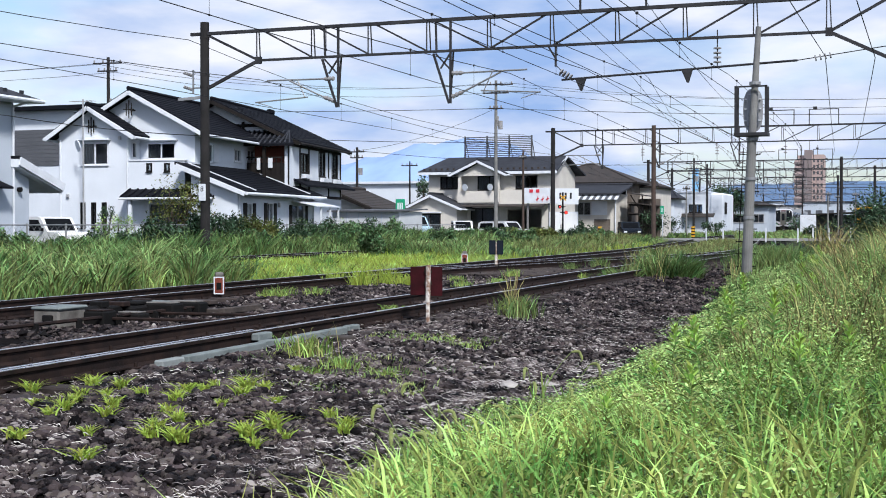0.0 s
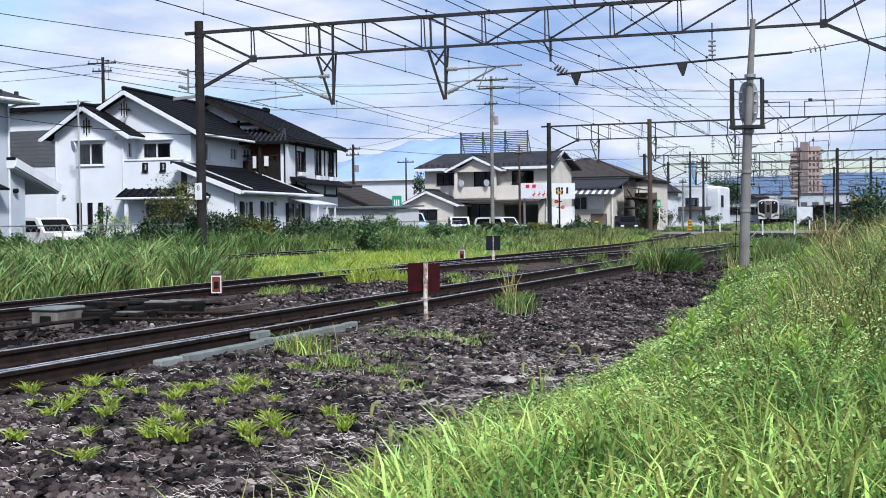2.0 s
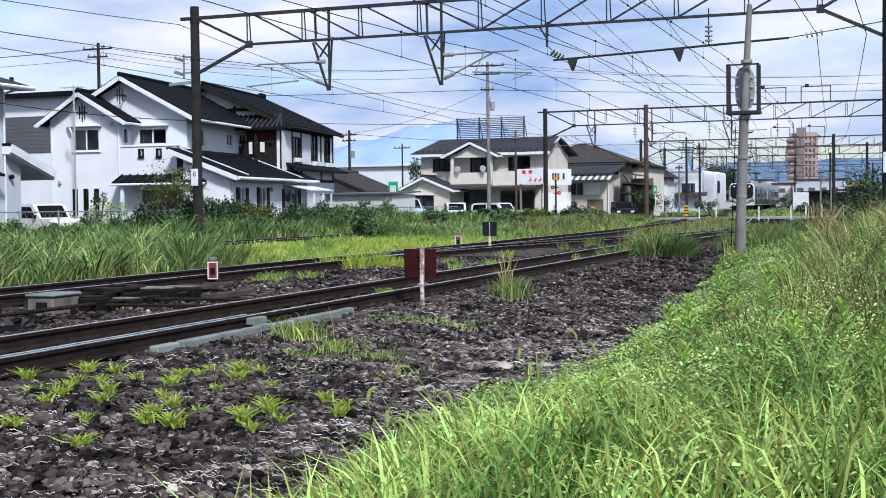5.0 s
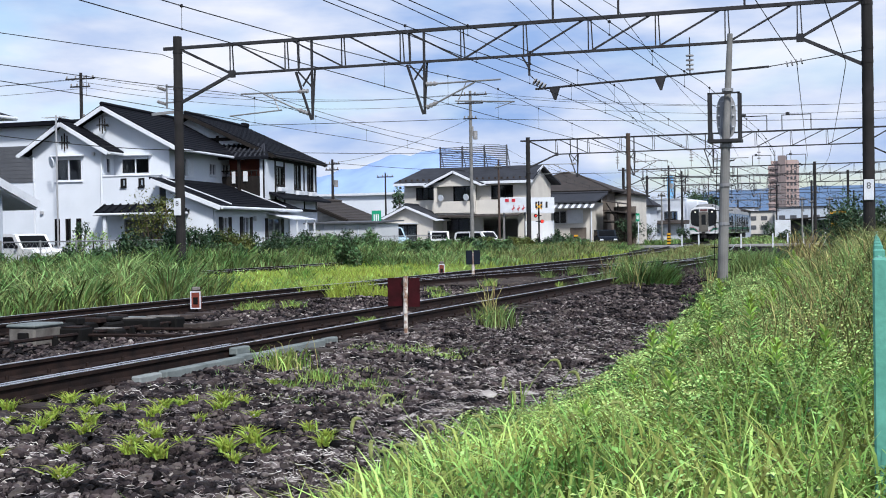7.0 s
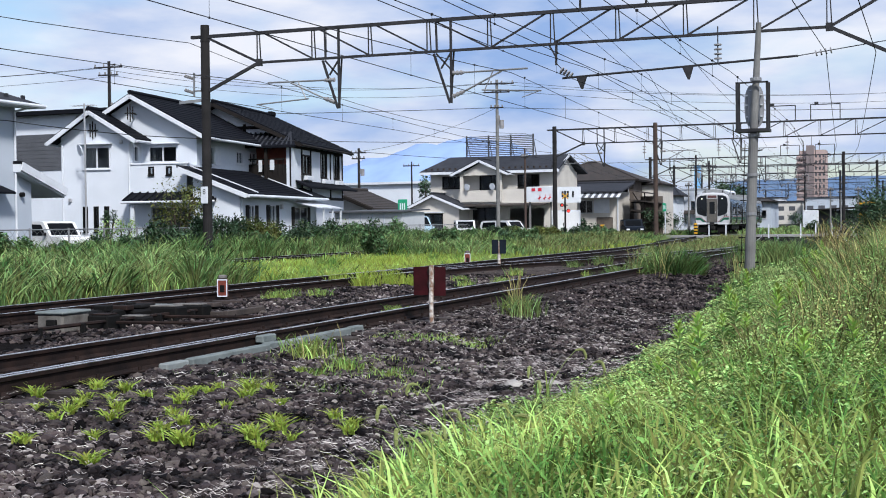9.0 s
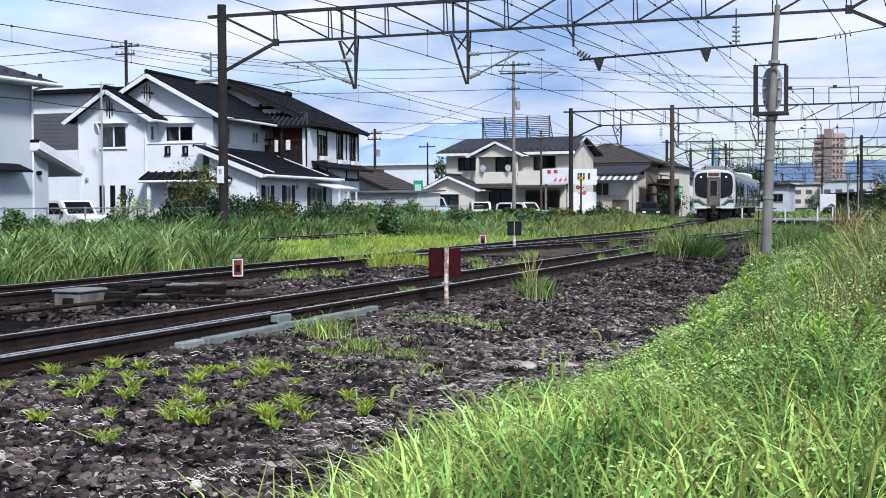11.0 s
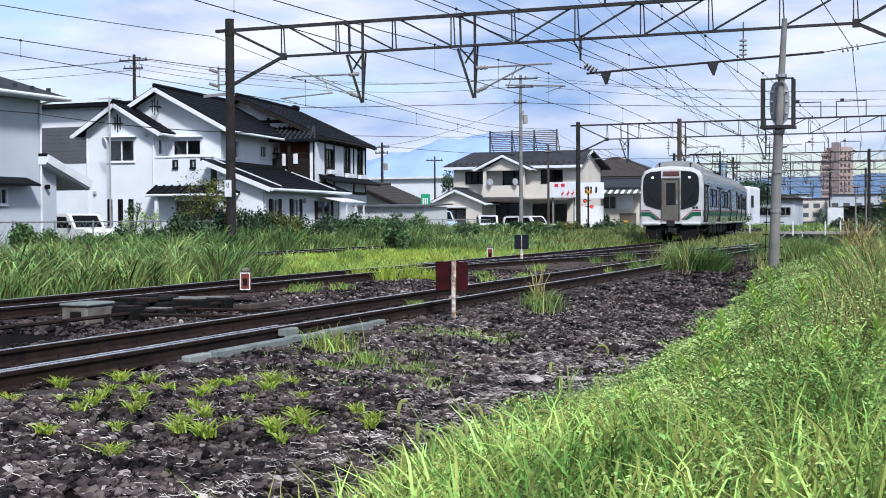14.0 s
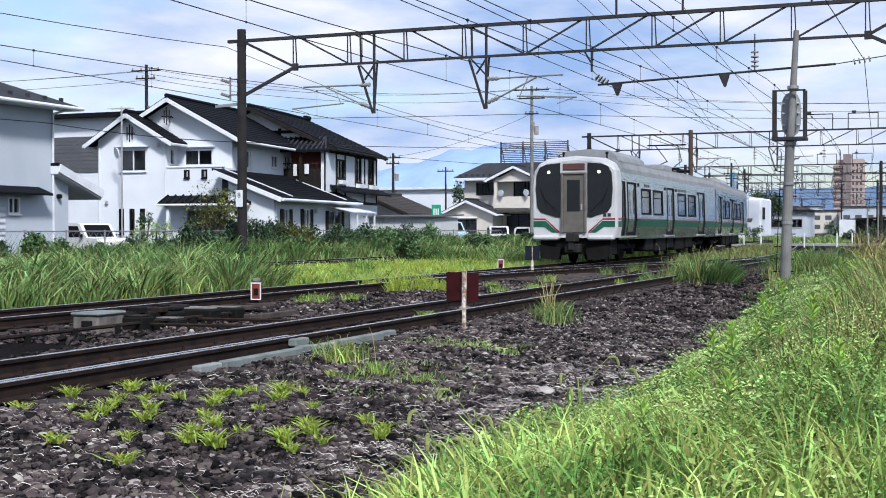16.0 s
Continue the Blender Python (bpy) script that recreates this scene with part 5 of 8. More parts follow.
    if front:
        p = M()
        z = 3.95
        for x in (-0.55, 0.55):
            p.beam((x, 14.6, 3.8), (x, 17.4, 3.8), 0.06)
            p.tube((x * 0.8, 15.0, 3.9), (x * 0.6, 17.2, 4.25), 0.025, 6).tube((x * 0.6, 17.2, 4.25), (x * 0.9, 15.4, 4.85), 0.02, 6)
        p.box(-0.85, 15.3, 4.85, 0.85, 15.5, 4.9).box(-0.7, 14.7, 3.7, 0.7, 14.8, 3.85).box(-0.7, 17.2, 3.7, 0.7, 17.3, 3.85)
        part("pantograph", p, DARK_METAL, c, "raised dark pantograph")
        q = M()
        for x in (-0.5, 0.5):
            for y in (14.75, 17.25):
                for k in range(3):
                    q.tube((x, y, 3.58 + 0.06 * k), (x, y, 3.6 + 0.06 * k), 0.09, 8)
        part("roof_insulator", q, INSUL, c)
        for x, y in ((-0.7, 1.3), (0.75, 1.6)):
            part("horn_antenna", M().tube((x, y, 3.45), (x, y, 3.75), 0.03, 6).ball((x, y, 3.75), 0.06, 6), BLACK, c)
    # underframe
    m = M()
    for a, b, lo in ((5.2, 6.6, 0.35), (6.9, 8.9, 0.3), (9.2, 10.4, 0.4), (10.8, 12.6, 0.3), (12.9, 14.6, 0.38)):
        m.box(-1.3, a, lo, 1.3, b, 0.86, 0.04)
    part("underfloor_box", m, DARK_METAL, c, "dark underfloor equipment boxes")
    for yb in (3.1, 16.9):
        b = M()
        for s in (-1, 1):
            b.box(s * 0.85, yb - 1.5, 0.45, s * 1.05, yb + 1.5, 0.62, 0.03).box(s * 0.84, yb - 1.2, 0.25, s * 1.06, yb - 0.9, 0.6, 0.02).box(s * 0.84, yb + 0.9, 0.25, s * 1.06, yb + 1.2, 0.6, 0.02)
            b.tube((s * 0.95, yb, 0.55), (s * 0.95, yb, 0.95), 0.2, 10)
        b.box(-0.85, yb - 0.3, 0.42, 0.85, yb + 0.3, 0.7)
        part("bogie_frame", b, DARK_METAL, c)
        for dy in (-1.05, 1.05):
            w = M().tube((-0.6, 0, 0), (0.6, 0, 0), 0.08, 8)
            for s in (-1, 1):
                w.tube((s * 0.5, 0, 0), (s * 0.63, 0, 0), 0.43, 18).tube((s * 0.49, 0, 0), (s * 0.52, 0, 0), 0.455, 18)
                w.box(s * 0.63, -0.3, -0.03, s * 0.64, 0.3, 0.03)
            ws = part("wheelset", w, RUST, c, "steel wheels on one axle", pose(0, yb + dy, 0.43))
            WHEELS.append((ws, yb + dy))
    if front:
        cab(c)
    return c


def cab(c):
    """The flat white cab end with two dark windows and the middle door."""
    # shell from the front frame back to the body
    def ring(y, k, top):
        return [(-1.43 * k, y, 0.86), (1.43 * k, y, 0.86), (1.475 * k, y, 1.2), (1.475 * k, y, 2.6), (1.42 * k, y, 3.1), (1.28 * k, y, 3.36 * top), (0.95 * k, y, 3.52 * top), (0, y, 3.61 * top),
                (-0.95 * k, y, 3.52 * top), (-1.28 * k, y, 3.36 * top), (-1.42 * k, y, 3.1), (-1.475 * k, y, 2.6), (-1.475 * k, y, 1.2)]
    rings = [ring(0.1, 0.955, 0.955), ring(0.2, 0.985, 0.98), ring(0.4, 1.0, 1.0), ring(0.75, 1.0, 1.0)]
    m = M()
    n = 13
    vs = [p for r in rings for p in r]
    fs = [(j * n + i, j * n + (i + 1) % n, (j + 1) * n + (i + 1) % n, (j + 1) * n + i) for j in range(3) for i in range(n)]
    m.add(vs, fs + [tuple(range(n))])
    shell = part("cab_front", m, CAB_WHITE, c, "white moulded cab front")
    for s in (-1, 1):
        pts = [(s * 0.47, 1.55), (s * 0.6, 1.54), (s * 1.16, 1.72), (s * 1.28, 1.9), (s * 1.325, 2.5), (s * 1.29, 3.0), (s * 1.18, 3.22), (s * 0.95, 3.32), (s * 0.47, 3.36)]
        w = part("cab_window", M().prism(pts, "y", 0.075, 0.105), DARK_PANEL, shell, "tall dark windscreen")
        part("headlamp", M().tube((s * 0.86, 0.073, 3.05), (s * 0.86, 0.06, 3.05), 0.05, 12), LAMP, w, "lit round headlamp")
        part("wiper", M().beam((s * 0.6, 0.06, 1.75), (s * 1.05, 0.06, 2.2), 0.025).beam((s * 0.95, 0.06, 1.95), (s * 1.15, 0.06, 2.5), 0.02), BLACK, w)
        red = [(s * 1.405, 1.46), (s * 1.405, 1.51), (s * 1.0, 1.51), (s * 0.5, 1.08), (s * 0.5, 1.0), (s * 0.98, 1.46)]
        part("red_stripe", M().prism(red, "y", 0.088, 0.104), RED_BAND, shell)
        gr = [(s * 1.405, 1.22), (s * 1.405, 1.42), (s * 0.98, 1.42), (s * 0.55, 1.03), (s * 0.76, 1.03), (s * 1.03, 1.22)]
        part("green_stripe", M().prism(gr, "y", 0.088, 0.104), GREEN_BAND, shell)
        part("stripe_return", M().box(s * 1.45, 0.3, 1.22, s * 1.482, 0.8, 1.42), GREEN_BAND, shell)
        part("stripe_return", M().box(s * 1.45, 0.3, 1.46, s * 1.482, 0.8, 1.51), RED_BAND, shell)
        part("bumper", M().box(s * 0.5, -0.1, 0.78, s * 1.38, 0.3, 0.94, 0.05), CAB_WHITE, shell, "white lower skirt step")
    mk = M()
    for k in range(2):
        mk.box(1.0 + 0.15 * k, 0.085, 1.56, 1.11 + 0.15 * k, 0.1, 1.67)
    part("emblem", mk, SIGN_DARK, shell, "small dark emblem shapes")
    d = M().box(-0.44, 0.0, 1.02, -0.36, 0.1, 3.04, 0.02).box(0.36, 0.0, 1.02, 0.44, 0.1, 3.04, 0.02).box(-0.36, 0.0, 2.96, 0.36, 0.1, 3.04, 0.02)
    part("door_frame", d, DOOR_STEEL, shell)
    door = part("front_door", M().box(-0.36, 0.04, 1.03, 0.36, 0.1, 2.96, 0.01), DOOR_STEEL, shell, "brownish steel gangway door")
    part("pane", M().box(-0.22, 0.025, 1.74, 0.22, 0.039, 2.79, 0.005), DARK_PANEL, door)
    part("handle", M().box(0.26, 0.0, 1.8, 0.3, 0.04, 1.98), ALU, door)
    part("destination_display", M().box(-0.38, 0.06, 3.12, 0.38, 0.1, 3.34, 0.02), DEST, shell, "dim reddish destination display")
    sk = M().prism([(-1.12, 0.16), (-0.5, 0.12), (-0.42, 0.5), (-1.2, 0.62)], "y", 0.0, 0.25).prism([(1.12, 0.16), (0.5, 0.12), (0.42, 0.5), (1.2, 0.62)], "y", 0.0, 0.25)
    sk.box(-1.2, 0.25, 0.3, 1.2, 1.2, 0.86)
    part("snow_plough", sk, DARK_METAL, shell, "black plough under the cab")
    cp = M().box(-0.17, -0.35, 0.72, 0.17, 0.2, 1.02, 0.03).box(-0.25, -0.2, 0.35, 0.25, 0.2, 0.66, 0.04).box(-0.1, -0.3, 0.45, 0.1, 0.0, 0.75, 0.02)
    part("coupler", cp, POLE_DARK, shell, "grey coupler with hoses")


WHEELS = []
CAR_A = train_car(True, "leading stainless steel train car with white cab and green stripes")
CAR_A_WHEELS = len(WHEELS)
CAR_B = train_car(False, "trailing stainless steel train car with a green stripe")


# ---------------------------------------------------------------- stones
RNG = np.random.default_rng(7)
ICO = np.array([(0, -1, 1.618), (0, 1, 1.618), (0, -1, -1.618), (0, 1, -1.618), (-1, 1.618, 0), (1, 1.618, 0), (-1, -1.618, 0), (1, -1.618, 0), (-1.618, 0, 1), (1.618, 0, 1), (-1.618, 0, -1), (1.618, 0, -1)]) / 1.9
ICO_F = np.array([(0, 1, 8), (0, 9, 1), (0, 8, 6), (0, 6, 7), (0, 7, 9), (1, 9, 5), (1, 5, 4), (1, 4, 8), (2, 10, 3), (2, 3, 11), (2, 11, 7), (2, 7, 6), (2, 6, 10), (3, 10, 4), (3, 4, 5), (3, 5, 11), (4, 10, 8), (5, 9, 11), (6, 8, 10), (7, 11, 9)])
OCT = np.array([(1, 0, 0), (0, 1, 0), (-1, 0, 0), (0, -1, 0), (0.1, 0.1, 0.8), (0, 0, -0.8)])
OCT_F = np.array([(0, 1, 4), (1, 2, 4), (2, 3, 4), (3, 0, 4), (1, 0, 5), (2, 1, 5), (3, 2, 5), (0, 3, 5)])


def turns(n):
    """n random rotation matrices."""
    q = RNG.normal(size=(n, 4))
    q /= np.linalg.norm(q, axis=1)[:, None]
    w, x, y, z = q.T
    return np.stack([1 - 2 * (y * y + z * z), 2 * (x * y - z * w), 2 * (x * z + y * w), 2 * (x * y + z * w), 1 - 2 * (x * x + z * z), 2 * (y * z - x * w), 2 * (x * z - y * w), 2 * (y * z + x * w), 1 - 2 * (x * x + y * y)], 1).reshape(n, 3, 3)


def stone_heap(name, centres, sizes, base, faces, material):
    n, k = len(centres), len(base)
    v = base[None] * (1 + RNG.uniform(-0.28, 0.28, (n, k, 1))) * (sizes[:, None, None] * RNG.uniform(0.55, 1.25, (n, 1, 3)))
    v = np.einsum("nij,nkj->nki", turns(n), v)
    v[:, :, 2] *= 0.75
    v += centres[:, None]
    f = (faces[None] + (np.arange(n) * k)[:, None, None]).reshape(-1, 3)
    return raw_mesh(name, v.reshape(-1, 3).tolist(), f.tolist(), material)


def bed_z(x, y):
    return ground_z(x, y) + 0.05 + 0.05 * noise.noise((x * 2.1, y * 2.1, 3.0)) + 0.03 * noise.noise((x * 7, y * 7, 1.0))


def scatter(n, x0, x1, y0, y1, keep=lambda x, y: True):
    out = []
    while len(out) < n:
        for x, y in RNG.uniform((x0, y0), (x1, y1), (n, 2)):
            if keep(x, y):
                out.append((x, y))
    return out[:n]


def build_stones():
    def free(x, y):
        return x < edge_x(y) + 0.15 + 0.35 * noise.noise((x, y * 1.3, 5)) and min(abs(x - NEAR_X - 0.566), abs(x - NEAR_X + 0.566), abs(x - 0.986), abs(x + 0.146)) > 0.12
    def heap(name, n, box, lo, hi, base, faces):
        p = scatter(n, *box, keep=free)
        s = RNG.uniform(lo, hi, n) * RNG.choice([0.8, 1.0, 1.35], n, p=[0.5, 0.38, 0.12])
        c = np.array([(x, y, bed_z(x, y) + 0.3 * r) for (x, y), r in zip(p, s)])
        ob = new(name, stone_heap(name, c, s, base, faces, STONE))
        ob.parent = BED_OB
        return tagged(ob, kind="stuff")
    heap("loose_ballast", 36000, (6.0, 10.2, 4.4, 13.0), 0.017, 0.036, ICO, ICO_F)
    heap("loose_ballast", 12000, (3.4, 7.0, 6.5, 18.0), 0.024, 0.046, ICO, ICO_F)
    heap("loose_ballast", 22000, (5.8, 9.9, 13.0, 25.0), 0.026, 0.046, OCT, OCT_F)
    heap("loose_ballast", 17000, (-1.4, 5.0, 12.0, 28.0), 0.032, 0.055, OCT, OCT_F)
    heap("loose_ballast", 14000, (-1.0, 8.5, 25.0, 50.0), 0.04, 0.065, OCT, OCT_F)
    def pale(n, box, lo, hi):
        p = scatter(n, *box, keep=free)
        s = RNG.uniform(lo, hi, n)
        c = np.array([(x, y, bed_z(x, y) + 0.45 * r) for (x, y), r in zip(p, s)])
        ob = new("pale_ballast", stone_heap("pale_ballast", c, s, ICO, ICO_F, STONE_PALE))
        ob.parent = BED_OB
        tagged(ob, kind="stuff")
    pale(2400, (6.0, 10.0, 4.4, 13.0), 0.014, 0.034)
    pale(2200, (3.4, 9.8, 12.0, 26.0), 0.02, 0.04)
    pale(1500, (-1.0, 4.5, 14.0, 30.0), 0.024, 0.045)
    # the nearest stones, one by one
    kinds = [stone_heap("stone", np.zeros((1, 3)), np.array([1.0]), ICO, ICO_F, STONE_ONE) for _ in range(10)]
    for x, y in scatter(290, 6.4, 9.7, 5.9, 9.0, free):
        r = RNG.uniform(0.03, 0.052)
        ob = new("stone", kinds[int(RNG.integers(10))])
        ob.parent = BED_OB
        ob.matrix_basis = pose(x, y, bed_z(x, y) + 0.5 * r, *RNG.uniform(0, 360, 3)) @ Matrix.Diagonal((r, r, r, 1))


build_stones()


def pale_rock(x, y, r, flat):
    me = stone_heap("rock", np.zeros((1, 3)), np.array([r]), ICO, ICO_F, WHITE_ROCK)
    ob = new("rock", me)
    ob.matrix_basis = pose(x, y, bed_z(x, y) + 0.3 * r, 0, 0, 40 * r * 10) @ Matrix.Diagonal((1.3, 0.9, flat, 1))
    tagged(ob, "pale whitish rock lying on the dark ballast", "rock", group="pale rocks")


for x, y, r, fl in ((9.2, 10.64, 0.1, 0.8), (9.45, 11.2, 0.08, 0.7), (8.6, 12.0, 0.06, 0.7), (8.9, 9.6, 0.05, 0.7), (8.1, 11.7, 0.045, 0.8), (9.2, 12.4, 0.07, 0.5)):
    pale_rock(x, y, r, fl)


# ---------------------------------------------------------------- grass and weeds
def blade_mesh(name, p, h, w, lean, material, droop=0.5, way=None):
    """Tapered, bent blades at the points p."""
    n = len(p)
    p, h, w = np.asarray(p, float), np.asarray(h, float), np.asarray(w, float)
    a = RNG.uniform(0, 2 * np.pi, n) if way is None else np.asarray(way)
    d = np.stack([np.cos(a), np.sin(a), np.zeros(n)], 1)
    b = RNG.uniform(0, 2 * np.pi, n)
    s = np.stack([np.cos(b), np.sin(b), np.zeros(n)], 1) * w[:, None] / 2
    k = (lean * RNG.uniform(0.2, 1.3, n) * h)[:, None]
    up = np.array([0, 0, 1.0])
    q1 = p + up * h[:, None] * 0.45 + d * k * 0.22
    q2 = p + up * h[:, None] * 0.8 + d * k * 0.62
    tip = p + up * (h * (1 - droop * RNG.uniform(0, 0.35, n)))[:, None] + d * k * 1.15
    v = np.stack([p - s * 0.7, p + s * 0.7, q1 + s, q1 - s, q2 + s * 0.7, q2 - s * 0.7, tip], 1).reshape(-1, 3).tolist()
    f = []
    for i in range(n):
        o = 7 * i
        f += [(o, o + 1, o + 2, o + 3), (o + 3, o + 2, o + 4, o + 5), (o + 5, o + 4, o + 6)]
    return raw_mesh(name, v, f, material)


def leaf_mesh(name, p, size, material, long=1.6, flat=0.5):
    """Small folded leaves turned every way, more flat than upright."""
    n = len(p)
    p = np.asarray(p, float)
    a = RNG.uniform(0, 2 * np.pi, n)
    e = RNG.uniform(-flat, flat * 1.4, n)
    d = np.stack([np.cos(a) * np.cos(e), np.sin(a) * np.cos(e), np.sin(e)], 1)
    s = np.stack([-np.sin(a), np.cos(a), RNG.uniform(-0.5, 0.5, n)], 1)
    L = (np.asarray(size) * long)[:, None]
    W = (np.asarray(size) * 0.5)[:, None]
    v = np.stack([p, p + d * L * 0.5 + s * W, p + d * L - np.array([0, 0, 0.15]) * L, p + d * L * 0.5 - s * W], 1).reshape(-1, 3).tolist()
    f = [(4 * i, 4 * i + 1, 4 * i + 2, 4 * i + 3) for i in range(n)]
    return raw_mesh(name, v, f, material)


def stuff(name, me, label, category):
    return tagged(new(name, me), label, category, kind="stuff")


def bank_h(x, y):
    """How high the growth stands on the bank."""
    k = 0.07 + 0.17 * smooth(0.0, 1.0, x - edge_x(y)) + 0.1 * (1 - smooth(6.0, 9.0, y)) + 0.56 * smooth(10.9, 12.3, x) * smooth(6, 14, y) + 0.12 * noise.noise((x * 0.9, y * 0.5, 2.0))
    return max(0.06, k)


def bank_grass():
    def on_bank(x, y):
        return x > edge_x(y) - 0.1 + 0.45 * noise.noise((x * 1.5, y * 0.9, 9)) and math.hypot(x - 12.6, y) > 2.6
    def lay(name, n, box, material, hk, w, lean, label):
        p = scatter(n, *box, keep=on_bank)
        h = [hk * bank_h(x, y) * RNG.uniform(0.55, 1.25) for x, y in p]
        pts = [(x, y, ground_z(x, y) - 0.01) for x, y in p]
        stuff(name, blade_mesh(name, pts, h, RNG.uniform(w * 0.6, w * 1.3, n), lean, material), label, "grass")
    lay("bank_grass", 8500, (9.2, 13.2, 3.2, 9.0), GRASS_A, 1.3, 0.014, 0.65, "lush bright green grass on the near bank")
    lay("bank_grass", 5000, (9.0, 13.2, 9.0, 20.0), GRASS_A, 1.05, 0.01, 0.6, "bright green grass along the bank")
    lay("bank_grass", 15000, (6.8, 13.0, 20.0, 45.0), GRASS_B, 1.2, 0.018, 0.5, "green grass further along the bank")
    lay("dry_grass", 10500, (11.0, 13.2, 9.5, 34.0), GRASS_DRY, 1.35, 0.009, 0.5, "tall yellowing grass beside the green fence")
    lay("seeding_grass", 6000, (10.9, 13.2, 8.5, 34.0), GRASS_OL, 1.45, 0.01, 0.5, "olive seeding grass beside the fence")
    lay("bank_grass", 8000, (11.2, 13.4, 10.0, 34.0), GRASS_B, 1.35, 0.012, 0.45, "tall green grass beside the fence")
    lay("far_grass", 14000, (6.6, 26.0, 45.0, 110.0), GRASS_B, 1.0, 0.05, 0.5, "grass of the yard verge")
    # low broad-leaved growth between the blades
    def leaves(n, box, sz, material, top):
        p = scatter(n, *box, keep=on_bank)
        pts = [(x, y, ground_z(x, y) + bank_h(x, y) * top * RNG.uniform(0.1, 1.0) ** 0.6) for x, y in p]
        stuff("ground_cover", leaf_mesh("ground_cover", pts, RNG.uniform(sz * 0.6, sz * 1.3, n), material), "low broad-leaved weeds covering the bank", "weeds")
    leaves(70000, (9.2, 12.9, 6.6, 14.0), 0.0175, LEAF, 1.25)
    leaves(46000, (9.0, 12.6, 12.0, 26.0), 0.024, LEAF, 1.2)
    # LEAF_DARK layers stay low: their colour paints shade under the brighter tops
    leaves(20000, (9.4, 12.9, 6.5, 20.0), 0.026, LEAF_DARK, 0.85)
    leaves(18000, (9.2, 12.9, 4.3, 8.5), 0.017, LEAF, 1.1)
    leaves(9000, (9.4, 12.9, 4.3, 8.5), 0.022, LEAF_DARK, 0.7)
    leaves(3500, (9.2, 12.9, 4.3, 9.5), 0.026, GRASS_A, 1.1)
    leaves(7000, (7.0, 12.6, 24.0, 45.0), 0.05, LEAF, 1.0)


bank_grass()


def tall_weed_mesh(height):
    """One upright goldenrod-like weed: a stem and whorls of narrow leaves, brighter at the top."""
    stem = M()
    pts = [(0.02 * math.sin(3 * k), 0.02 * math.cos(2 * k), height * k / 5) for k in range(6)]
    for a, b in zip(pts, pts[1:]):
        stem.tube(a, b, 0.006, 5, 0.005, caps=False)
    n = int(95 * height)
    v, f = [], []
    for i in range(n):
        z = height * (0.18 + 0.84 * i / n)
        a = i * 2.4
        L = 0.15 * (1.05 - 0.5 * (i / n))
        e = 0.25 + 0.9 * (i / n) ** 2
        d = Vector((math.cos(a) * math.cos(e), math.sin(a) * math.cos(e), math.sin(e)))
        s = Vector((-math.sin(a), math.cos(a), 0)) * 0.017
        o = Vector((0, 0, z))
        k = len(v)
        v += [tuple(o), tuple(o + d * L * 0.5 + s), tuple(o + d * L - Vector((0, 0, 0.02))), tuple(o + d * L * 0.5 - s)]
        f.append((k, k + 1, k + 2, k + 3))
    return stem, v, f


def tall_weeds():
    kinds = []
    for h in (0.4, 0.48, 0.58, 0.66, 0.76):
        w = thing("tall_weed", "upright green weed with whorls of narrow leaves", "weed", group="tall weeds on the bank")
        stem, v, f = tall_weed_mesh(h)
        part("stem", stem, STEM, w)
        cut = int(len(f) * 0.74)
        for material, fs, note in ((LEAF_TALL, f[:cut], ""), (LEAF_TIP, f[cut:], "bright yellow-green tip")):
            used = sorted({i for q in fs for i in q})
            at = {o: k for k, o in enumerate(used)}
            lv = new("foliage", raw_mesh("foliage", [v[i] for i in used], [tuple(at[i] for i in q) for q in fs], material))
            lv.parent = w
            tagged(lv, note)
        kinds.append(w)
    spots = [(10.9, 8.6), (11.0, 9.4), (10.8, 9.9), (11.3, 8.2), (11.6, 9.1), (11.9, 7.6), (11.1, 11.2), (10.9, 12.3), (11.5, 12.0), (12.1, 9.9), (12.0, 11.0), (10.9, 11.6), (11.3, 13.2), (10.8, 13.0), (10.8, 14.1), (11.9, 13.6), (11.4, 7.0), (12.2, 8.6), (11.0, 6.9), (12.4, 6.9)]
    spots += [(x, y) for x, y in scatter(34, 9.6, 12.3, 12.0, 30.0, lambda x, y: x > 12.9 - 0.125 * y and x > edge_x(y) + 1.5 and noise.noise((x * 0.8, y * 0.4, 4)) > -0.15)]
    for i, (x, y) in enumerate(spots):
        k = i % 5 if y > 10 else i % 3
        m = pose(x, y, ground_z(x, y), RNG.uniform(-6, 6), RNG.uniform(-6, 6), RNG.uniform(0, 360))
        if i < 5:
            kinds[i].matrix_basis = m
        else:
            copy_thing(kinds[k], m)


tall_weeds()


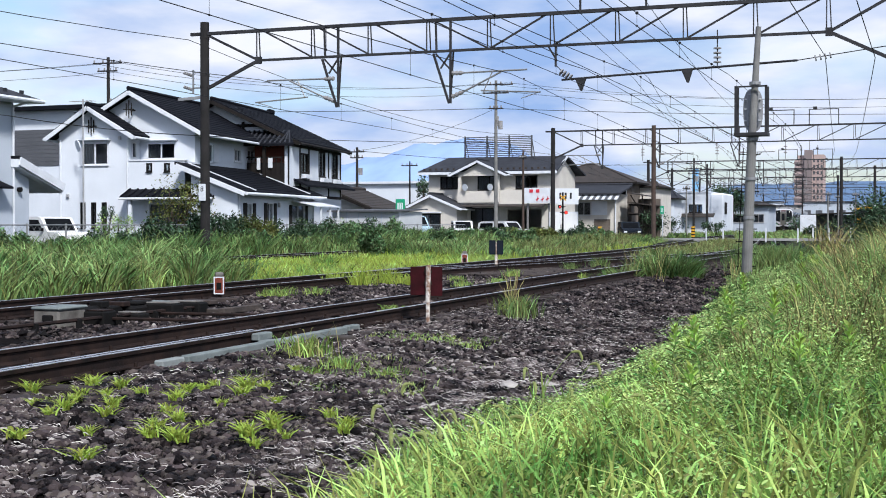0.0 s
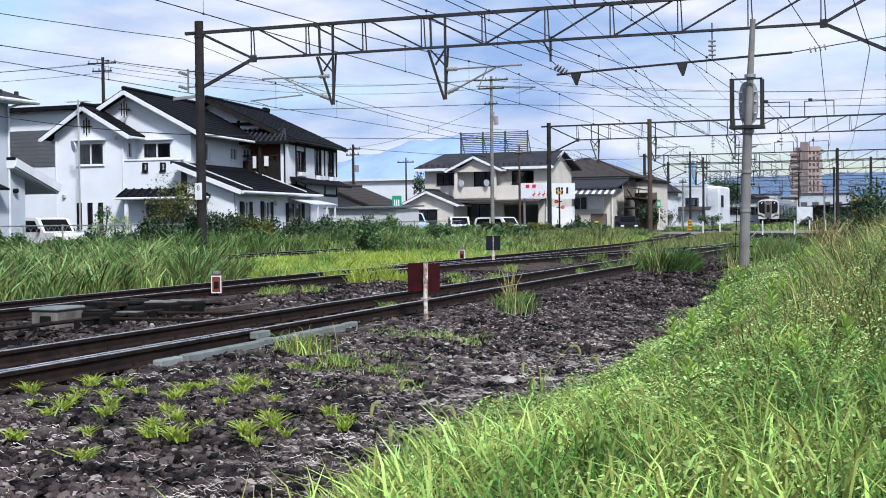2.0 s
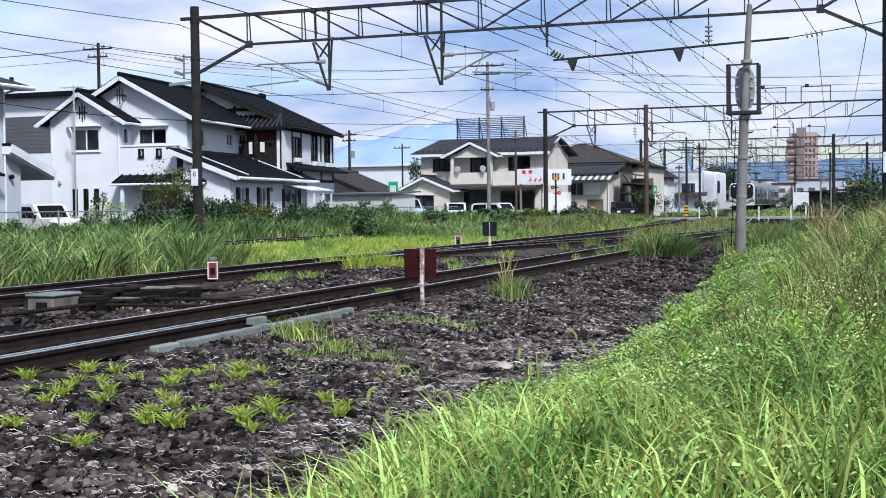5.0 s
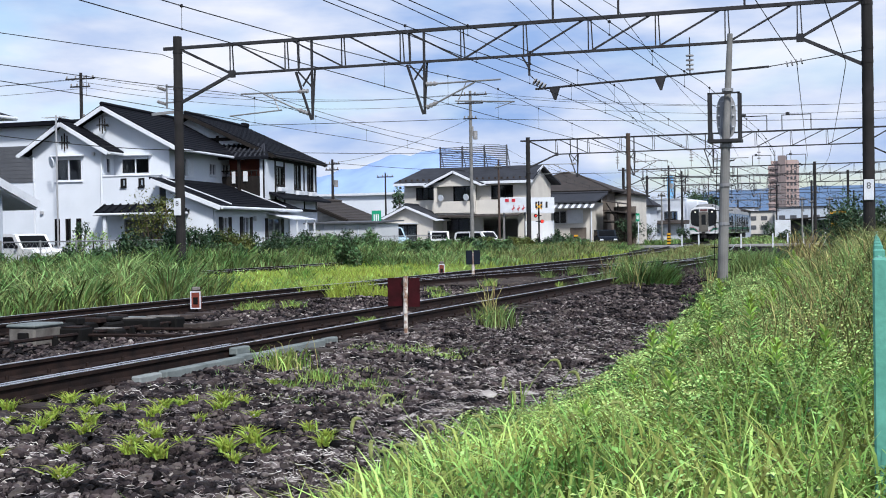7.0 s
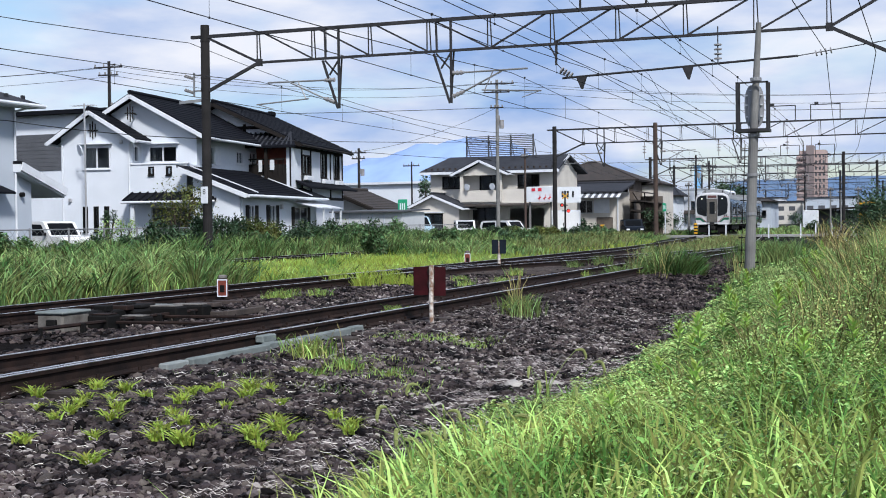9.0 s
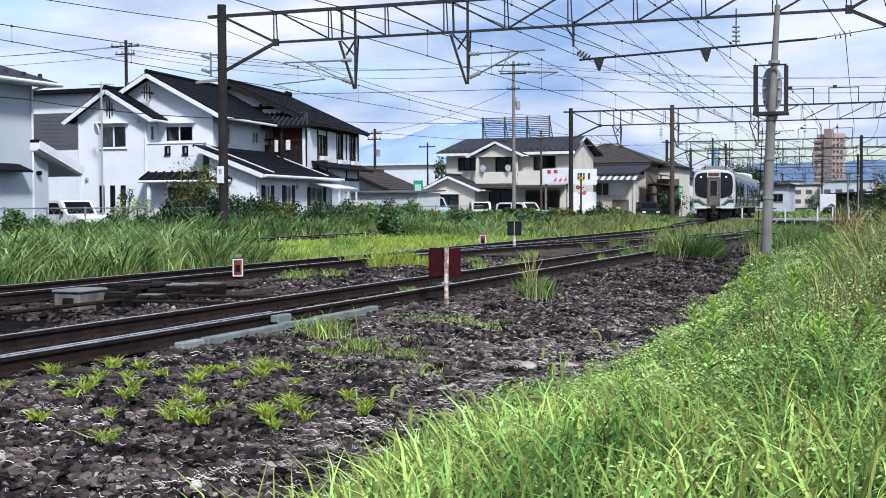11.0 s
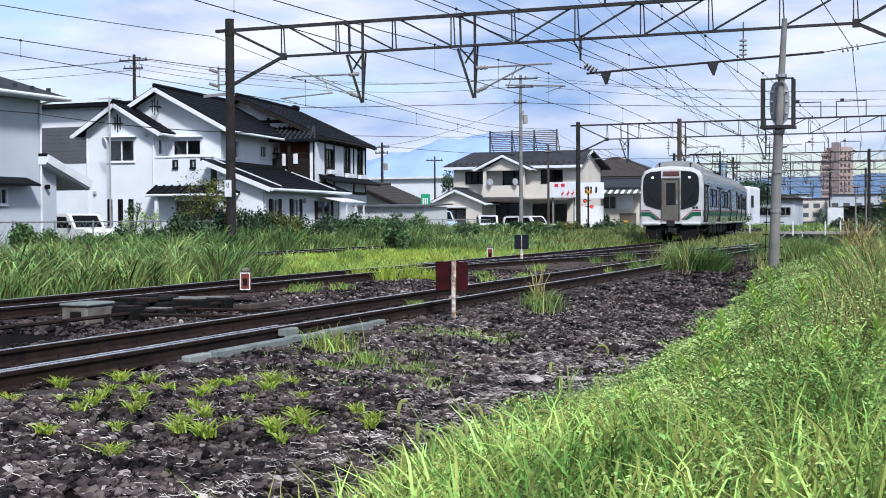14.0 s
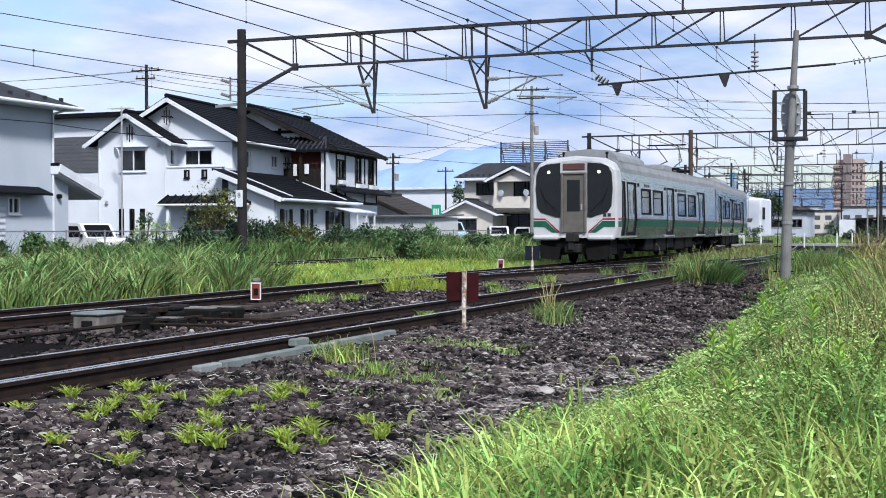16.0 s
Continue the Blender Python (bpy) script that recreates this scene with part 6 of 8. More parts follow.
def foxtails():
    """Drooping seed heads along the edge of the ballast."""
    spots = ((9.73, 6.53), (9.86, 6.4), (10.03, 6.13), (9.98, 7.64), (9.76, 9.56), (10.15, 9.05), (10.26, 8.79), (9.96, 8.68), (9.77, 6.92), (9.83, 7.15), (9.9, 5.78), (9.73, 9.92), (10.6, 7.4), (10.9, 7.0), (10.4, 6.2), (9.6, 7.6), (9.5, 8.2))
    kinds = []
    for h in (0.3, 0.38, 0.46):
        t = thing("foxtail", "foxtail grass with a drooping pale green seed head", "grass", group="foxtails")
        curve = [Vector((0.02 * k * k * h, 0, h * (k / 5))) for k in range(6)]
        st = M()
        for a, b in zip(curve, curve[1:]):
            st.tube(a, b, 0.0025, 4, caps=False)
        part("stem", st, STEM, t)
        hd = M()
        o = curve[-1]
        row = [o + Vector((0.085 * math.sin(q * 0.42), 0, 0.05 * math.cos(q * 0.5) - 0.05 + 0.012 * q * (1 if q < 3 else 0.2))) for q in range(6)]
        for q, (a, b) in enumerate(zip(row, row[1:])):
            hd.tube(a, b, (0.006, 0.011, 0.012, 0.011, 0.008)[q], 7, (0.011, 0.012, 0.011, 0.008, 0.003)[q])
        part("seed_head", hd, SEED, t)
        part("blade", _leafy(h), GRASS_A, t)
        kinds.append(t)
    for i, (x, y) in enumerate(spots):
        m = pose(x, y, ground_z(x, y) + 0.02, 0, 0, RNG.uniform(0, 360))
        if i < 3:
            kinds[i].matrix_basis = m
        else:
            copy_thing(kinds[i % 3], m)


def _leafy(h):
    m = M()
    for k in range(5):
        a = k * 1.7
        d = Vector((math.cos(a), math.sin(a), 0))
        s = Vector((-math.sin(a), math.cos(a), 0)) * 0.006
        b, c, e = d * 0.03 + Vector((0, 0, h * 0.4)), d * 0.1 + Vector((0, 0, h * 0.62)), d * 0.17 + Vector((0, 0, h * 0.55))
        m.add([-s, s, b + s, b - s, c + s * 0.7, c - s * 0.7, e], [(0, 1, 2, 3), (3, 2, 4, 5), (5, 4, 6)])
    return m


foxtails()


def rosettes():
    """Small yellow-green plants dotted over the ballast."""
    spots = ((5.86, 8.39), (5.98, 8.62), (6.33, 8.67), (6.6, 8.67), (6.38, 7.96), (6.77, 7.82), (7.18, 8.71), (7.21, 9.08), (7.49, 9.08), (7.99, 8.67), (6.96, 7.31), (7.47, 7.04), (7.06, 7.9), (7.49, 7.94), (7.81, 7.3), (8.05, 7.51), (8.27, 7.68), (8.6, 7.23), (8.62, 7.6), (8.54, 8.47),
             (8.83, 8.08), (7.96, 6.33), (7.32, 6.51), (5.73, 8.34), (7.16, 10.57), (7.5, 9.39), (8.42, 7.45), (6.2, 8.45), (7.9, 7.1), (8.75, 8.3), (7.25, 8.85), (6.6, 7.6), (6.1, 8.2), (6.45, 8.35), (6.9, 8.5), (7.35, 8.3), (7.7, 8.35), (6.2, 7.5), (6.9, 7.55), (7.7, 7.75), (8.2, 8.2), (8.1, 7.1), (7.65, 8.75), (6.75, 8.25), (8.35, 7.95), (7.2, 7.6))
    kinds = []
    for n, h in ((46, 0.13), (36, 0.11), (55, 0.15)):
        p = [(RNG.normal(0, 0.03), RNG.normal(0, 0.03), 0) for _ in range(n)]
        kinds.append(blade_mesh("rosette", p, RNG.uniform(0.5 * h, h * 1.1, n), RNG.uniform(0.014, 0.022, n), 1.5, GRASS_Y, 0.9))
    for i, (x, y) in enumerate(spots):
        ob = new("rosette_plant", kinds[i % 3])
        k = RNG.uniform(0.5, 0.85)
        ob.matrix_basis = pose(x, y, bed_z(x, y) + 0.02, 0, 0, RNG.uniform(0, 360)) @ Matrix.Diagonal((k, k, k, 1))
        tagged(ob, "small yellow-green leafy plant growing in the ballast", "plant", group="plants in the ballast")


rosettes()


def tufts():
    spots = ((7.4, 11.03, 0.17), (6.79, 11.52, 0.27), (7.91, 11.07, 0.13), (7.3, 10.5, 0.13), (6.72, 18.61, 0.28), (1.42, 24.86, 0.45), (1.72, 20.7, 0.28), (1.78, 20.17, 0.22), (2.13, 21.25, 0.2), (5.41, 34.07, 0.5),
             (8.1, 37.0, 0.85), (7.6, 40.0, 0.9), (8.8, 35.4, 0.8), (3.17, 35.43, 0.3), (4.25, 25.44, 0.25), (3.59, 25.18, 0.2), (5.3, 17.3, 0.18), (3.36, 38.02, 0.4), (0.75, 25.0, 0.36), (1.55, 25.9, 0.4), (7.12, 17.74, 0.38), (2.2, 25.4, 0.34), (4.6, 22.5, 0.16), (4.3, 20.0, 0.15), (4.9, 30.0, 0.2), (3.0, 30.5, 0.25), (2.6, 27.6, 0.18))
    for x, y, h in spots:
        n = int(90 + 260 * h)
        r = 0.05 + 0.32 * h * h + 0.04
        p = [(RNG.normal(0, r), RNG.normal(0, r), 0) for _ in range(n)]
        ob = new("grass_tuft", blade_mesh("grass_tuft", p, RNG.uniform(0.45 * h, h * 1.1, n), RNG.uniform(0.007, 0.012, n) * (1 + h), 0.7, GRASS_A if h < 0.3 else (GRASS_Y if x < 3 else GRASS_B)))
        ob.location = (x, y, bed_z(x, y) - 0.02)
        tagged(ob, "clump of long green grass growing out of the ballast", "grass", group="grass tufts")
    # tall dry stalks beside some tufts
    for x, y, h in ((6.72, 18.6, 0.75), (7.0, 17.8, 0.55), (6.75, 30.0, 1.25), (8.0, 33.4, 0.6), (6.9, 11.6, 0.42), (5.9, 31.0, 1.1)):
        n = 14
        p = [(RNG.normal(0, 0.1), RNG.normal(0, 0.1), 0) for _ in range(n)]
        ob = new("dry_stalk_clump", blade_mesh("dry_stalk_clump", p, RNG.uniform(0.5 * h, h * 1.1, n), RNG.uniform(0.008, 0.014, n), 0.5, GRASS_DRY))
        ob.location = (x, y, bed_z(x, y) - 0.02)
        tagged(ob, "thin dry grass stalks standing in the ballast", "grass", group="dry stalks")
    # a low green strip before the red marker
    p = scatter(900, 6.6, 8.0, 13.4, 14.3)
    stuff("moss_strip", blade_mesh("moss_strip", [(x, y, bed_z(x, y)) for x, y in p], RNG.uniform(0.03, 0.08, 900), RNG.uniform(0.006, 0.01, 900), 0.8, GRASS_A), "low strip of short green grass in the ballast", "grass")
    p = scatter(700, 6.4, 8.6, 9.6, 12.2, lambda x, y: noise.noise((x * 1.8, y * 1.8, 7)) > 0.02)
    stuff("thin_grass", blade_mesh("thin_grass", [(x, y, bed_z(x, y)) for x, y in p], RNG.uniform(0.03, 0.09, 700), RNG.uniform(0.004, 0.007, 700), 1.0, GRASS_A), "thin young grass sprouting in the ballast", "grass")


tufts()


def dead_stems():
    """Bleached stems and roots lying over the stones."""
    v, f = [], []
    pts = scatter(4200, 5.9, 10.1, 4.6, 20.0, lambda x, y: x < edge_x(y) + 0.3 and noise.noise((x * 0.9, y * 0.7, 12)) > -0.3)
    pts += scatter(1500, 7.4, 10.1, 5.0, 13.0, lambda x, y: edge_x(y) - 0.9 + 0.6 * noise.noise((x, y * 0.8, 3)) < x < edge_x(y) + 0.3)
    for x, y in pts:
        a = RNG.uniform(0, 2 * np.pi)
        L = RNG.uniform(0.015, 0.06)
        z = bed_z(x, y) + RNG.uniform(0.03, 0.06)
        row = []
        for k in range(4):
            row.append((x, y, z + RNG.uniform(-0.008, 0.014)))
            a += RNG.normal(0, 0.3)
            x, y = x + L * math.cos(a) * 0.5, y + L * math.sin(a) * 0.5
        w = RNG.uniform(0.0008, 0.0017)
        o = len(v)
        for q in row:
            v += [(q[0], q[1] - w, q[2] - w), (q[0], q[1] + w, q[2] + w)]
        f += [(o + 2 * k, o + 2 * k + 1, o + 2 * k + 3, o + 2 * k + 2) for k in range(3)]
    stuff("dead_stems", raw_mesh("dead_stems", v, f, ROOTS), "bleached dead stems and roots strewn over the ballast", "dead stems")


dead_stems()


def left_verge():
    """The grass strip between the main and the far track, and the rough growth before the houses."""
    def strip(name, n, box, material, lo, hi, w, label, keep=lambda x, y: True):
        p = scatter(n, *box, keep=keep)
        h = [RNG.uniform(lo, hi) * (0.75 + 0.5 * (0.5 + 0.8 * noise.noise((x * 0.45, y * 0.35, 1)))) for x, y in p]
        stuff(name, blade_mesh(name, [(x + bend(y), y, ground_z(x, y)) for x, y in p], h, RNG.uniform(w * 0.6, w * 1.4, n), 0.55, material), label, "grass")

    def clumps(name, k, per, box, material, lo, hi, w, spread, label, keep=lambda x, y: True):
        """Arching clumps: the blades of one clump fall outwards from its middle."""
        p, d, h = [], [], []
        for x, y in scatter(k, *box, keep=keep):
            tall = RNG.uniform(lo, hi)
            for _ in range(per):
                a, r = RNG.uniform(0, 2 * np.pi), abs(RNG.normal(0, spread))
                p.append((x + r * math.cos(a) + bend(y), y + r * math.sin(a), ground_z(x, y) - 0.02))
                d.append(a + RNG.normal(0, 0.5))
                h.append(tall * RNG.uniform(0.55, 1.1))
        stuff(name, blade_mesh(name, p, h, RNG.uniform(w * 0.6, w * 1.4, len(p)), 0.95, material, 0.9, d), label, "grass")
    lowzone = lambda x, y: 27 + 1.5 * math.sin(x) < y < 44
    clumps("tall_grass", 300, 36, (-7.2, -1.8, 13.0, 46.0), GRASS_B, 0.45, 0.9, 0.03, 0.16, "arching clumps of tall grass between the tracks", lambda x, y: not lowzone(x, y))
    clumps("tall_grass", 190, 28, (-7.0, -1.8, 13.0, 34.0), GRASS_B, 0.55, 1.0, 0.03, 0.14, "arching bright grass clumps between the tracks", lambda x, y: not lowzone(x, y))
    clumps("short_grass", 90, 50, (-6.0, -1.2, 26.0, 44.0), GRASS_A, 0.2, 0.45, 0.018, 0.14, "grass clumps beside the main track")
    clumps("tall_grass", 150, 60, (-13.6, -10.0, 22.0, 78.0), GRASS_B, 0.5, 1.15, 0.03, 0.25, "arching clumps of rough grass before the houses")
    clumps("tall_grass", 90, 50, (-7.0, -1.8, 46.0, 92.0), GRASS_B, 0.4, 0.8, 0.035, 0.25, "grass clumps between the tracks further along")
    def dome(x, y, r, tall, n, material, label):
        """A rounded clump whose outer blades are shorter and fall further out."""
        p, d, h = [], [], []
        for _ in range(n):
            a, q = RNG.uniform(0, 2 * np.pi), r * math.sqrt(RNG.uniform(0, 1))
            p.append((x + q * math.cos(a), y + q * math.sin(a), ground_z(x, y) - 0.03))
            d.append(a + RNG.normal(0, 0.6))
            h.append(tall * (1 - 0.62 * (q / r) ** 2) * RNG.uniform(0.5, 1.05))
        stuff("big_grass_clump", blade_mesh("big_grass_clump", p, h, RNG.uniform(0.012, 0.026, n), 0.9, material, 0.9, d), label, "grass")
    dome(6.6, 32.3, 0.78, 0.98, 1500, GRASS_DK, "large rounded clump of dark green grass beside the siding")
    dome(6.5, 32.0, 0.72, 0.95, 420, GRASS_B, "brighter blades on the large rounded grass clump")
    dome(5.6, 31.2, 0.55, 0.5, 420, GRASS_B, "low grass beside the large rounded clump")
    clumps("big_grass_clump", 14, 100, (7.6, 9.0, 37.0, 43.0), GRASS_DK, 0.6, 0.95, 0.02, 0.28, "large arching grass clump behind the signal mast")
    clumps("rough_clump", 70, 55, (-13.4, -10.0, 24.0, 62.0), GRASS_DK, 0.7, 1.25, 0.03, 0.3, "dark feathery weeds before the house fence")
    clumps("rough_clump", 55, 60, (-7.0, -1.9, 44.0, 92.0), GRASS_DK, 0.45, 0.85, 0.035, 0.3, "dark rough grass clumps between the tracks further along")
    clumps("rough_clump", 60, 60, (-15.0, -9.6, 58.0, 100.0), GRASS_DK, 0.6, 1.1, 0.04, 0.3, "dark rough grass clumps beside the far track")
    clumps("rough_clump", 130, 45, (-7.2, -2.0, 13.0, 27.0), GRASS_DK, 0.45, 0.85, 0.02, 0.16, "dark grass clumps between the tracks")
    strip("seeding_grass", 7000, (-7.0, -1.6, 46.0, 94.0), GRASS_OL, 0.35, 0.75, 0.025, "olive seeding grass between the tracks", lambda x, y: noise.noise((x * 0.35, y * 0.12, 8)) > -0.05)
    strip("seeding_grass", 3500, (1.7, 4.4, 50.0, 96.0), GRASS_OL, 0.2, 0.55, 0.03, "olive seeding grass beside the siding")
    strip("tall_grass", 7000, (-7.2, -1.7, 12.0, 46.0), GRASS_B, 0.2, 0.45, 0.02, "tall green grass between the tracks", lambda x, y: not lowzone(x, y) and x < -1.6 - 0.3 * math.sin(y * 0.9))
    strip("tall_grass", 1200, (-7.2, -1.7, 12.0, 34.0), GRASS_A, 0.25, 0.5, 0.02, "tall bright grass between the tracks", lambda x, y: not lowzone(x, y) and noise.noise((x * 0.5, y * 0.3, 6)) > 0)
    strip("short_grass", 12000, (-7.0, -1.0, 26.0, 45.0), GRASS_Y, 0.08, 0.26, 0.02, "short yellow-green grass beside the main track")
    strip("tall_grass", 13000, (-7.2, -1.6, 45.0, 90.0), GRASS_B, 0.22, 0.48, 0.035, "grass between the tracks further along")
    strip("short_grass", 5000, (-6.5, -1.4, 44.0, 80.0), GRASS_Y, 0.2, 0.42, 0.03, "yellow-green grass beside the main track")
    strip("tall_grass", 9000, (-13.2, -10.0, 16.0, 60.0), GRASS_B, 0.25, 0.5, 0.03, "rough tall grass before the house fence")
    strip("tall_grass", 12000, (-16.0, -9.8, 58.0, 104.0), GRASS_B, 0.45, 0.9, 0.05, "rough grass beside the far track")
    strip("tall_grass", 7000, (1.6, 4.2, 52.0, 96.0), GRASS_B, 0.15, 0.4, 0.03, "grass between main track and siding")
    strip("far_grass", 9000, (-3.0, 9.0, 108.0, 190.0), GRASS_B, 0.3, 0.7, 0.08, "far grass beyond the level crossing", lambda x, y: abs(x - 0.42) > 2.2)


left_verge()


def shrub(name, label, category, x, y, w, h, material, n, leaf, group="", stem=True, upright=0.0, z0=None):
    """A shrub of many small leaves in uneven lobes, on a few branching stems."""
    z0 = ground_z(x, y) if z0 is None else z0
    s = thing(name, label, category, pose(x, y, z0), group=group)
    lobes = []
    k = max(4, int(5 + 3 * w))
    for i in range(k):
        a = RNG.uniform(0, 2 * np.pi)
        r = RNG.uniform(0.1, 0.42) * w
        lobes.append((r * math.cos(a), r * math.sin(a), h * RNG.uniform(0.35, 0.8), RNG.uniform(0.16, 0.3) * min(w, h)))
    pts = []
    for i in range(n):
        lx, ly, lz, lr = lobes[int(RNG.integers(k))]
        d = RNG.normal(size=3)
        d /= np.linalg.norm(d)
        rr = lr * RNG.uniform(0.35, 1.12) ** 0.6
        q = np.array((lx, ly, lz)) + d * rr * np.array((1, 1, 1.15 + upright))
        if q[2] > 0.03:
            pts.append(q)
    me = leaf_mesh("foliage", pts, RNG.uniform(leaf * 0.6, leaf * 1.3, len(pts)), material, 1.7, 0.9)
    lv = new("foliage", me)
    lv.parent = s
    if stem:
        m = M()
        for lx, ly, lz, lr in lobes:
            m.tube((lx * 0.15, ly * 0.15, -0.05), (lx * 0.5, ly * 0.5, lz * 0.55), 0.012 + 0.012 * h, 6, 0.01 + 0.008 * h)
            m.tube((lx * 0.5, ly * 0.5, lz * 0.55), (lx, ly, lz + lr * 0.5), 0.01 + 0.008 * h, 5, 0.005)
        part("branch", m, BARK, s)
    return s


def shrubs():
    dk, ol, gr = LEAF_DARK, LEAF_OLIVE, LEAF_MID
    row = ((-13.2, 34.5, 2.2, 0.7, gr), (-13.4, 37.2, 2.4, 1.0, dk), (-12.6, 39.0, 2.0, 1.25, dk), (-13.0, 42.0, 2.4, 1.4, dk), (-13.4, 44.3, 2.0, 1.45, dk), (-12.9, 46.3, 2.2, 1.3, ol), (-13.6, 48.6, 2.0, 1.2, dk), (-13.0, 50.9, 2.2, 1.3, dk), (-12.8, 53.8, 2.4, 1.3, gr),
           (-13.4, 56.5, 2.4, 1.2, dk), (-12.9, 59.5, 2.6, 1.35, gr), (-13.2, 62.8, 2.4, 1.2, gr), (-12.7, 66.4, 3.0, 1.2, gr), (-13.1, 70.5, 3.0, 1.05, gr), (-12.5, 75.0, 3.0, 0.95, gr), (-12.6, 79.5, 2.8, 1.2, ol), (-13.4, 31.5, 2.4, 1.0, gr), (-12.8, 33.0, 2.2, 0.65, dk), (-13.2, 28.5, 2.0, 0.8, gr), (-12.4, 36.0, 2.4, 0.7, gr), (-12.2, 44.0, 2.0, 0.9, gr), (-12.0, 48.0, 2.2, 0.95, dk), (-11.8, 56.0, 2.4, 0.95, gr), (-11.6, 62.0, 2.4, 0.9, dk), (-15.0, 84.0, 2.6, 1.3, dk), (-10.8, 84.5, 2.0, 0.8, gr), (-11.5, 67.5, 2.6, 1.25, gr), (-11.2, 72.5, 2.8, 1.3, dk), (-11.2, 77.0, 2.4, 1.15, gr), (-10.8, 81.0, 2.8, 1.2, ol), (-10.6, 88.0, 2.6, 1.2, dk), (-10.2, 92.5, 3.0, 1.1, gr), (-5.2, 58.0, 1.8, 0.8, gr), (-4.0, 66.0, 2.0, 0.7, ol), (-5.8, 74.0, 2.4, 0.8, gr), (-6.2, 50.0, 1.8, 0.85, gr), (-6.4, 43.5, 1.5, 0.8, gr))
    for x, y, w, h, m in row:
        shrub("shrub", "bushy dark green shrub in the rough verge" if m is dk else ("olive green shrub in the rough verge" if m is ol else "leafy light green shrub in the rough verge"), "shrub", x, y, w * 1.05, h * (1.06 if y < 60 else 0.78), m, 3800, 0.075, group="verge shrubs", upright=0.3)
    shrub("garden_tree", "small olive-green garden tree before the white house", "tree", -18.3, 48.8, 3.2, 3.3, ol, 2300, 0.085)
    for x, y, w, h in ((-20.8, 47.2, 0.8, 2.3), (-19.6, 46.6, 1.0, 1.7), (-16.6, 52.8, 0.9, 1.8), (-16.5, 57.6, 1.1, 1.5), (-16.2, 61.2, 1.0, 1.4), (-16.4, 65.6, 0.9, 1.7), (-20.0, 46.0, 1.2, 1.5)):
        shrub("garden_shrub", "slender green garden shrub beside the house fence", "shrub", x, y, w, h, LEAF_DARK if w < 1 else LEAF, 700, 0.06, group="garden shrubs", upright=0.6)
    shrub("dark_bush", "dark conifer-like bush beyond the grass bank", "shrub", 10.9, 60.0, 3.2, 2.7, dk, 8000, 0.09, upright=0.3)
    shrub("dark_bush", "dark green bush beside the fence", "shrub", 13.6, 56.0, 2.6, 2.3, dk, 4000, 0.09)
    shrub("tree", "broad green tree behind the white buildings", "tree", -13.3, 181.0, 4.8, 7.3, dk, 4200, 0.2)
    shrub("tree", "dark green tree beside the roofs", "tree", -33.5, 118.0, 3.0, 6.6, dk, 1200, 0.18)
    for x, y, w, h in ((-12.8, 100.0, 2.4, 1.6), (-10.8, 118.0, 2.6, 2.6), (-13.5, 140.0, 4.0, 2.2), (-9.5, 145.0, 3.0, 1.6), (3.2, 122.0, 2.6, 1.3), (-2.5, 172.0, 4.0, 2.4), (1.5, 176.0, 3.5, 2.4)):
        shrub("shrub", "green shrub near the level crossing", "shrub", x, y, w, h, LEAF_DARK, 900, 0.13, group="crossing shrubs")
    # pale dry reed clump near the crossing
    n = 120
    p = [(RNG.normal(0, 0.35), RNG.normal(0, 0.3), 0) for _ in range(n)]
    ob = new("reed_clump", blade_mesh("reed_clump", p, RNG.uniform(0.7, 1.5, n), RNG.uniform(0.02, 0.035, n), 0.6, GRASS_DRY))
    ob.location = (9.2, 50.0, ground_z(9.2, 50.0))
    tagged(ob, "pale dry reeds standing over the grass bank", "reeds")


shrubs()


# ---------------------------------------------------------------- trackside things
def red_marker():
    s = thing("track_marker", "faded maroon marker plates on a chipped white post", "marker", pose(6.45, 15.8, -0.22, 0, 0, 18))
    post = M().tube((0, 0, -0.05), (0.0, 0, 0.32), 0.028, 8).tube((0.0, 0, 0.32), (0.005, -0.01, 0.81), 0.032, 8)
    part("post", post, WHITE_CHIPPED, s, "post with chipped white paint")
    part("plate", M().box(-0.235, 0.03, 0.41, -0.03, 0.045, 0.79, 0.004), RED_SIGN, s)
    part("plate", M().prism([(0.035, 0.03), (0.19, 0.06), (0.188, 0.075), (0.033, 0.045)], "z", 0.4, 0.785), RED_SIGN, s)
    for z in (0.55, 0.7):
        part("clamp", M().box(-0.05, 0.0, z, 0.05, 0.03, z + 0.05), RUST, s)
    return s


def box_marker(x, y, h):
    s = thing("switch_marker", "small red-brown switch marker box with white edging", "marker", pose(x, y, -0.2, 0, 0, 20), group="switch markers")
    part("post", M().tube((0, 0, -0.05), (0, 0, 0.14), 0.03, 8), RUST, s)
    part("box", M().box(-0.085, -0.06, 0.12, 0.085, 0.06, 0.12 + h * 0.72, 0.012), RED_BROWN, s)
    e = M()
    for a, b, c, d in ((-0.088, 0.12, -0.07, 0.12 + h * 0.72), (0.07, 0.12, 0.088, 0.12 + h * 0.72), (-0.07, 0.12, 0.07, 0.138), (-0.07, 0.1 + h * 0.72, 0.07, 0.12 + h * 0.72)):
        e.box(a, -0.066, b, c, -0.0605, d)
    part("edging", e, TRIM, s, "white painted edging")
    part("cap", M().box(-0.07, -0.05, 0.12 + h * 0.72, 0.07, 0.05, 0.12 + h * 0.9, 0.02), MACH, s)
    part("lens", M().box(-0.04, -0.067, 0.2, 0.04, -0.0605, 0.32), DARK_METAL, s)
    return s


